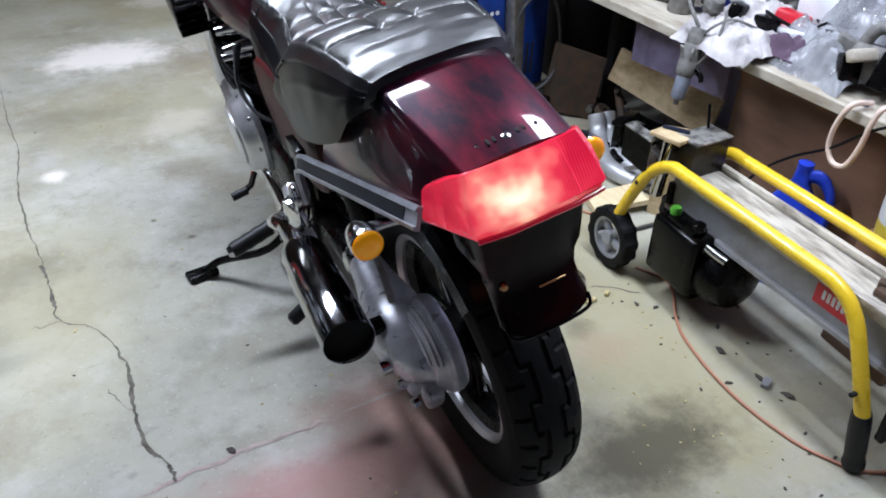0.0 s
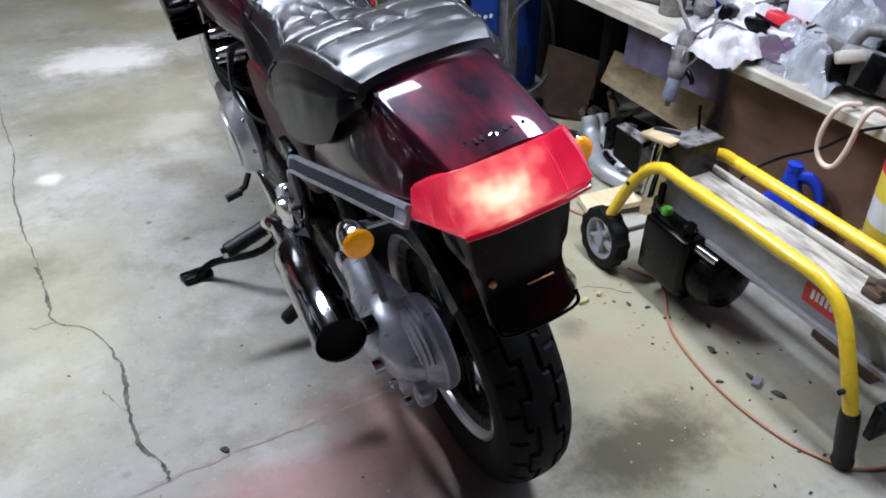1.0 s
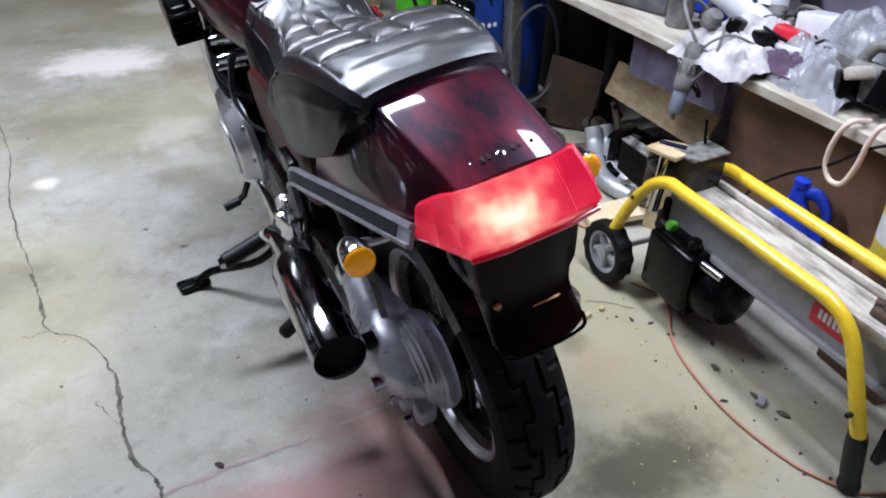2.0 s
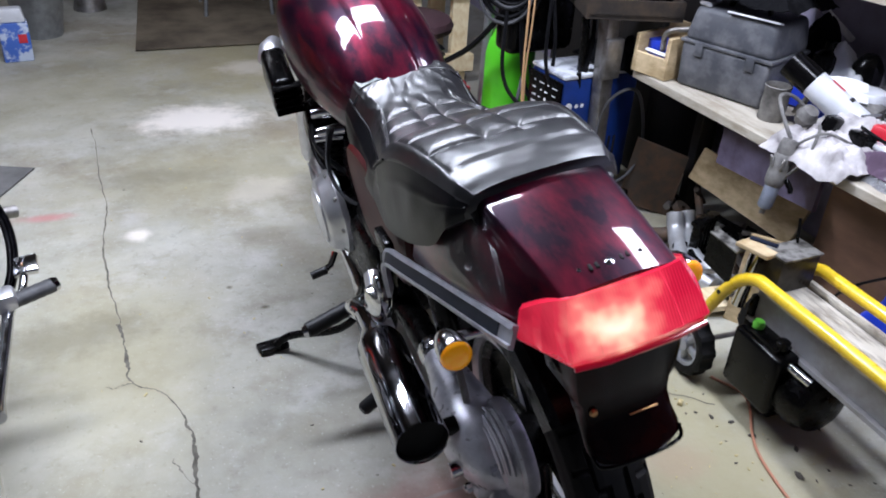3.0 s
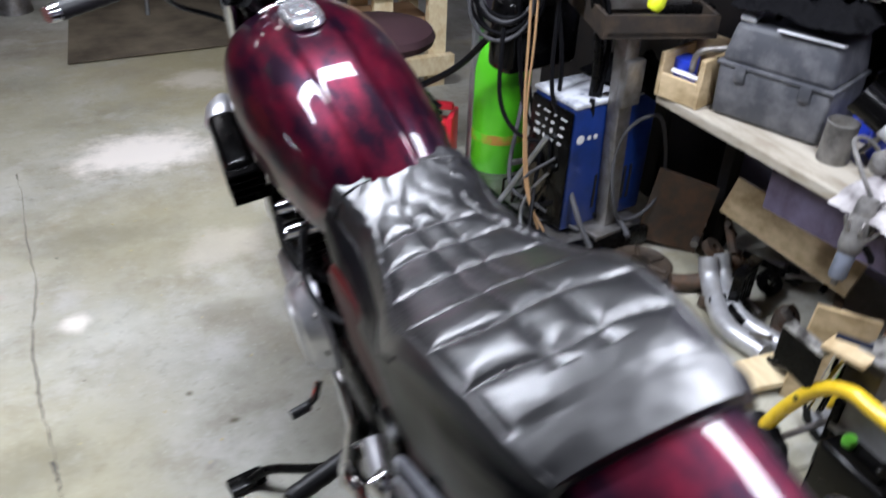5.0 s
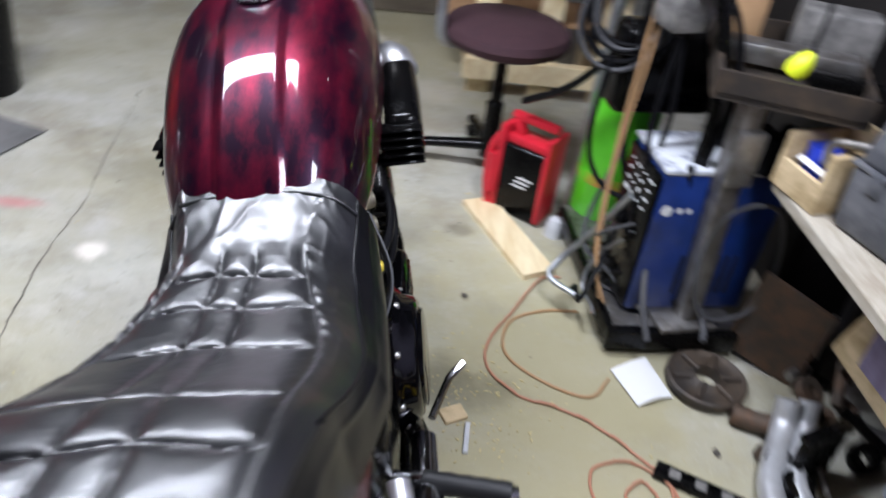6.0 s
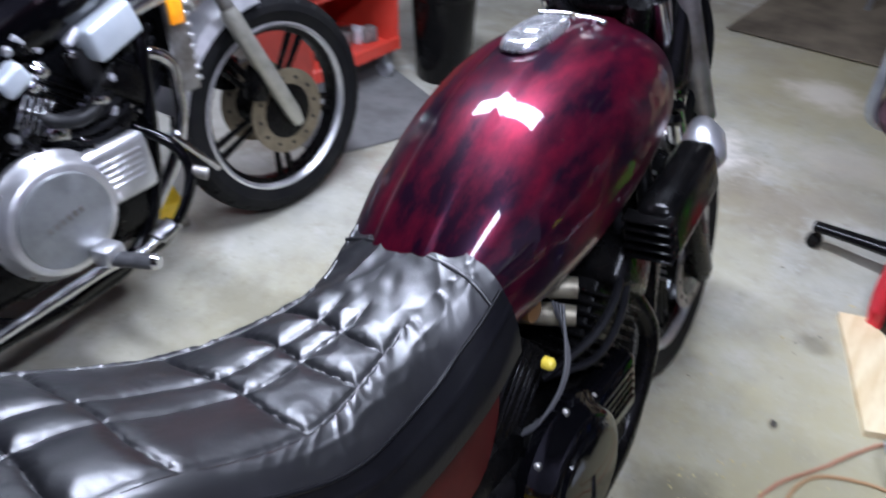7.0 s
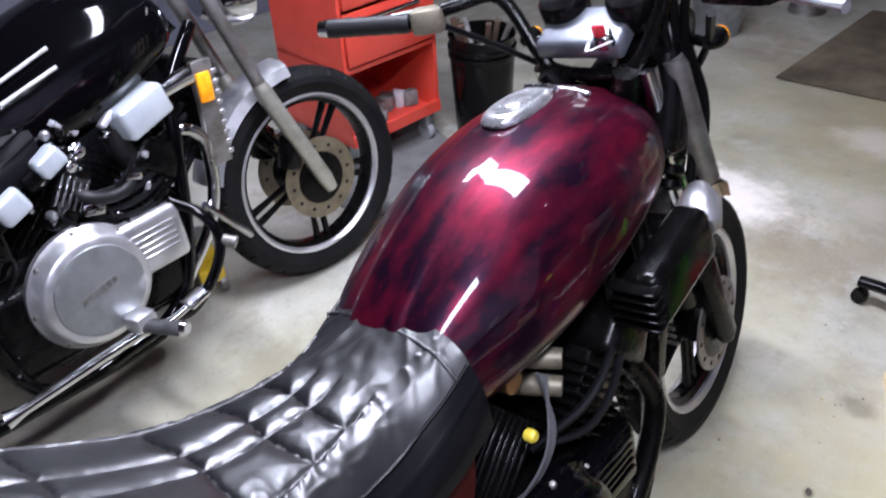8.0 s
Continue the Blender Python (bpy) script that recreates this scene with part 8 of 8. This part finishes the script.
engine(b2, BLACK_METAL, ALLOY, CLUTCH, BLACK_METAL, 0.1, 0.13)
for sx in (-1, 1):
    bm = bm_new()
    sweep(bm, [ST2 @ Vector((sx * 0.098, 1.36, 1.0)), ST2 @ Vector((sx * 0.098, 1.475, 0.64))], 0.0195, 14)
    fk = part("fork_leg", bm, DULL, b2, "dull steel fork tube")
    bm = bm_new()
    sweep(bm, [ST2 @ Vector(p) for p in ((sx * 0.098, 1.465, 0.67), (sx * 0.098, 1.47, 0.65), (sx * 0.098, 1.6, 0.33), (sx * 0.098, 1.615, 0.29))], [0.02, 0.0255, 0.024, 0.018], 16)
    part("slider", bm, OLIVE_ALLOY, fk, "grey alloy fork slider")
    bm = bm_new()
    box(bm, tuple(ST2 @ Vector((sx * 0.075, 1.52, 0.44))), (0.05, 0.06, 0.1), (-20, 0, 0), 0.012)
    part("brake_caliper", bm, BLACK_METAL, fk)
    bm = bm_new()
    sweep(bm, curve([(sx * 0.04, 1.34, 0.86), (sx * 0.13, 1.17, 0.74), (sx * 0.155, 1.145, 0.65), (sx * 0.155, 1.08, 0.36), (sx * 0.15, 1.01, 0.24), (sx * 0.15, 0.88, 0.2), (sx * 0.16, 0.62, 0.24), (sx * 0.13, 0.52, 0.62), (sx * 0.1, 0.1, 0.78)], 6), 0.0175, 12)
    part("frame_tube", bm, BLACK_PAINT, b2)
    bm = bm_new()
    sweep(bm, curve([(sx * 0.1, 1.12, 0.63), (sx * 0.135, 1.175, 0.655), (sx * 0.14, 1.223, 0.614), (sx * 0.135, 1.228, 0.545), (sx * 0.13, 1.211, 0.452), (sx * 0.115, 1.17, 0.36), (sx * 0.1, 1.08, 0.26)], 7), 0.017, 14)
    part("exhaust_pipe", bm, CHROME, b2, "chrome exhaust header")
    bm = bm_new()
    sweep(bm, curve([(sx * 0.1, 1.08, 0.26), (sx * 0.12, 0.95, 0.17), (sx * 0.18, 0.65, 0.21), (sx * 0.22, 0.4, 0.25)], 6), 0.018, 12)
    part("lower_pipe", bm, BLACK_METAL, b2)
    bm = bm_new()
    sweep(bm, curve([(sx * 0.13, 1.175, 0.441), (sx * 0.145, 1.22, 0.38), (sx * 0.14, 1.275, 0.305)], 5), 0.016, 10, flat=0.6)
    part("chrome_strut", bm, CHROME, b2)
    bm = bm_new()
    m2 = Matrix.Translation((sx * 0.225, -0.15, 0.27)) @ Vector((-0.01 * sx, 1, -0.03)).to_track_quat("Z", "Y").to_matrix().to_4x4()
    lathe(bm, [(0.034, 0.004), (0.04, 0.0), (0.043, 0.006), (0.043, 0.46), (0.03, 0.52), (0.022, 0.58)], m2, 28)
    part("muffler", bm, CHROME, b2, "long chrome muffler")
    bm = bm_new()
    a, z = Vector((sx * 0.255, 0.86, 0.302)), Vector((sx * 0.345, 0.91, 0.292))
    n = 10
    sweep(bm, [a.lerp(z, i / n) for i in range(n + 1)], [0.021 + 0.0014 * (i % 2) for i in range(n + 1)], 14, flat=0.75)
    pg = part("foot_peg", bm, PEG_RUBBER, b2, "dusty grey-black rubber foot peg")
    bm = bm_new()
    sweep(bm, [z, z + Vector((sx * 0.012, 0.006, 0))], [0.02, 0.015], 12)
    part("peg_cap", bm, CHROME, pg)
    bm = bm_new()
    sweep(bm, curve([(sx * 0.15, 1.06, 0.52), (sx * 0.22, 1.11, 0.47), (sx * 0.255, 1.12, 0.4), (sx * 0.26, 1.07, 0.32), (sx * 0.23, 1.0, 0.25), (sx * 0.15, 0.95, 0.215)], 6), 0.0135, 12)
    guard = part("engine_guard", bm, BLACK_PAINT, b2, "curved black engine guard tube")
    bm = bm_new()
    sweep(bm, [(sx * 0.25, 1.12, 0.4), (sx * 0.285, 1.145, 0.385)], [0.014, 0.016], 12)
    part("guard_peg", bm, DULL, guard, "small grey peg on the guard")
    bm = bm_new()
    box(bm, (sx * 0.145, 0.57, 0.62), (0.03, 0.26, 0.22), (0, 0, 0), 0.02)
    part("side_panel", bm, BLACK_PAINT, b2)
bm = bm_new()
sweep(bm, curve([(0.25, 0.86, 0.285), (0.275, 0.92, 0.285), (0.285, 0.97, 0.3)], 6), 0.0095, 10)
pd = part("brake_pedal", bm, CHROME, b2, "chrome brake pedal arm")
bm = bm_new()
box(bm, (0.292, 0.99, 0.315), (0.055, 0.06, 0.016), (14, 0, 0), 0.005)
part("pedal_pad", bm, CHROME, pd)
bm = bm_new()
sweep(bm, [(0.235, 0.52, 0.262), (0.24, 0.56, 0.265), (0.25, 0.84, 0.283), (0.25, 0.88, 0.287)], [0.022, 0.013, 0.013, 0.02], 14)
part("pedal_rod", bm, CHROME, b2, "chrome rod along the lower frame")
bm = bm_new()
box(bm, (0.245, 0.865, 0.31), (0.06, 0.06, 0.045), (0, 0, 10), 0.012)
part("peg_block", bm, ALLOY, b2, "cast alloy peg mount")
bm = bm_new()
box(bm, (0, 1.27, 0.66), (0.26, 0.04, 0.27), (-6, 0, 0), 0.01)
rd = part("radiator", bm, BLACK_METAL, b2)
for sx in (-1, 1):
    bm = bm_new()
    box(bm, (sx * 0.143, 1.265, 0.665), (0.022, 0.06, 0.27), (-4, 0, 0), 0.006)
    part("radiator_side", bm, DULL, rd, "ribbed alloy radiator side")
    for k in range(9):
        bm = bm_new()
        box(bm, (sx * 0.1545, 1.285 + 0.002 * k, 0.555 + 0.026 * k), (0.004, 0.016, 0.012), (-4, 0, 0), 0.0015, 1)
        part("rib", bm, ALLOY, rd)
bm = bm_new()
box(bm, (0.16, 1.262, 0.735), (0.012, 0.04, 0.075), (-4, 0, 0), 0.006)
part("reflector", bm, AMBER_GLOW, b2, "amber reflector")
bm = bm_new()
box(bm, (0.165, 1.075, 0.745), (0.07, 0.135, 0.08), (14, 0, 6), 0.012, 3)
hb = part("horn_cover", bm, CHROME_BOX, b2, "pale chrome rectangular cover")
bm = bm_new()
sweep(bm, [(0.165, 1.135, 0.765), (0.15, 1.23, 0.775)], [0.018, 0.024], 12)
part("stalk", bm, CHROME, hb)
# bright covers, small caps and finned cylinders between tank and crankcase
for y, z, turn, sy, sz in ((0.843, 0.738, 24, 0.066, 0.05), (0.735, 0.682, 20, 0.07, 0.062)):
    bm = bm_new()
    box(bm, (0.185, y - 0.012, z - 0.012), (0.05, sy, sz), (turn, 0, 0), 0.012, 3)
    cv = part("carburettor_cover", bm, CHROME_BOX, b2, "small pale chrome cover")
    bm = bm_new()
    box(bm, (0.165, y - 0.052, z - 0.036), (0.05, 0.05, sz * 0.85), (turn, 0, 0), 0.01)
    part("carburettor_body", bm, BLACK_METAL, cv)
for y, z, r in ((0.909, 0.761, 0.016), (0.914, 0.707, 0.02), (0.885, 0.684, 0.018), (0.905, 0.672, 0.011), (0.768, 0.63, 0.012), (1.05, 0.7, 0.012), (0.995, 0.592, 0.021), (0.95, 0.53, 0.019)):
    bm = bm_new()
    lathe(bm, [(r, 0), (r, 0.016), (r * 0.72, 0.02), (r * 0.7, 0.032), (r * 0.4, 0.036), (0, 0.036)], side_pose(0.125, y, z), 12)
    part("polished_cap", bm, CHROME, b2, "polished round cap")
bm = bm_new()
sweep(bm, curve([(0.13, 1.01, 0.72), (0.14, 1.02, 0.66), (0.13, 1.05, 0.6)], 5), [0.03] * 11, 14)
part("intake_boot", bm, RUBBER_SOFT, b2, "grey rubber intake boot")
bm = bm_new()
rings = []
for i in range(16):
    a = radians(92 + 70 * i / 15)
    cy, cz, r = 1.60, 0.325, 0.35
    ny, nz = math.cos(a), math.sin(a)
    rings.append([ST2 @ Vector((x, cy + (r + d) * ny, cz + (r + d) * nz)) for x, d in ((-0.066, -0.03), (-0.055, 0.0), (-0.03, 0.012), (0.03, 0.012), (0.055, 0.0), (0.066, -0.03), (0.06, -0.03), (0.05, -0.004), (-0.05, -0.004), (-0.06, -0.03))])
loft(bm, rings)
part("front_mudguard", bm, ALLOY, b2, "bright metal front mudguard")
for k in range(5):
    bm = bm_new()
    sweep(bm, curve([(0.1, 1.22, 0.7 - 0.03 * k), (0.16, 1.05, 0.62 - 0.03 * k), (0.15, 0.92, 0.6 - 0.02 * k), (0.1, 0.8, 0.66)], 6), 0.009, 8)
    part("hose", bm, CORD_BLACK, b2)
bm = bm_new()
sweep(bm, curve([(-0.36, 1.2, 1.1), (-0.2, 1.29, 1.09), (0, 1.36, 1.03), (0.2, 1.29, 1.09), (0.36, 1.2, 1.1)], 6), 0.0115, 12)
part("handlebar", bm, CHROME, b2)
bm = bm_new()
lathe(bm, [(0.04, -0.1), (0.075, -0.06), (0.09, 0.0), (0.092, 0.03), (0.05, 0.046), (0, 0.05)], ST2 @ pose(0, 1.5, 0.9, -90), 28)
part("headlamp", bm, CHROME, b2)
bm = bm_new()
sweep(bm, [(-0.15, 0.78, 0.25), (-0.3, 0.9, 0.045)], 0.012, 10)
part("side_stand", bm, BLACK_METAL, b2)
for y, z, turn, m_fin in ((0.85, 0.615, -38, CHROME), (1.06, 0.515, 35, BLACK_PAINT)):
    bm = bm_new()
    box(bm, (0.125, y, z), (0.06, 0.075, 0.15), (turn, 0, 0), 0.01)
    cy = part("cylinder_block", bm, BLACK_METAL, b2, "black finned cylinder")
    for k in range(5):
        bm = bm_new()
        o = Matrix.Rotation(radians(turn), 3, "X") @ Vector((0, -0.03 + 0.015 * k, 0.02))
        box(bm, (0.158, y + o.y, z + o.z), (0.012, 0.007, 0.075), (turn, 0, 0), 0.002, 1)
        part("polished_fin", bm, m_fin, cy)
bm = bm_new()
sweep(bm, curve([(0.13, 0.87, 0.63), (0.165, 0.89, 0.608), (0.17, 0.94, 0.588), (0.16, 0.995, 0.592), (0.12, 1.03, 0.61)], 6), 0.0155, 12)
part("coolant_hose", bm, RUBBER_SOFT, b2)
rnd = random.Random(17)
for k in range(34):
    bm = bm_new()
    y, z = rnd.uniform(0.56, 1.1), rnd.uniform(0.46, 0.78)
    kind = k % 4
    if kind == 0:
        lathe(bm, [(0.011, 0), (0.011, 0.02), (0.006, 0.026), (0, 0.026)], side_pose(0.15, y, z), 10)
    elif kind == 1:
        sweep(bm, [(0.15, y, z), (0.168, y + rnd.uniform(-0.06, 0.06), z + rnd.uniform(-0.05, 0.05))], [0.009, 0.007], 8)
    elif kind == 2:
        box(bm, (0.16, y, z), (0.03, rnd.uniform(0.02, 0.05), rnd.uniform(0.015, 0.035)), (rnd.uniform(-40, 40), rnd.uniform(-15, 15), 0), 0.005)
    else:
        sweep(bm, curve([(0.14, y, z), (0.175, y + rnd.uniform(-0.04, 0.04), z - 0.03), (0.165, y + rnd.uniform(-0.08, 0.08), z - 0.08)], 5), 0.005, 8)
    part("fitting", bm, rnd.choice([CHROME, ALLOY, CAST, BLACK_METAL]) if kind != 3 else rnd.choice([CORD_BLACK, CHROME]), b2)
for k in range(6):
    bm = bm_new()
    box(bm, (0.2205, 0.775 + 0.016 * k, 0.41 + 0.003 * k), (0.0015, 0.009, 0.014), (10, 0, 0))
    part("cover_mark", bm, DULL, b2, "", 0)

# yellow jack on the floor beyond the second motorcycle
jk = group("jack", "yellow steel trolley jack under the motorcycle", "jack", pose(-1.5, 1.275, 0, 0, 0, 70))
bm = bm_new()
box(bm, (0, 0, 0.075), (0.08, 0.2, 0.055), (0, 0, 0), 0.008)
part("frame", bm, YELLOW, jk)
bm = bm_new()
lathe(bm, [(0.04, 0), (0.04, 0.03), (0, 0.03)], pose(0, 0.08, 0.105), 18)
part("saddle", bm, DULL, jk)
for x in (-0.05, 0.05):
    for y in (-0.08, 0.08):
        bm = bm_new()
        lathe(bm, [(0.03, -0.012), (0.033, 0), (0.03, 0.012)], side_pose(x * 0.6, y, 0.034), 16)
        part("wheel", bm, DULL, jk)
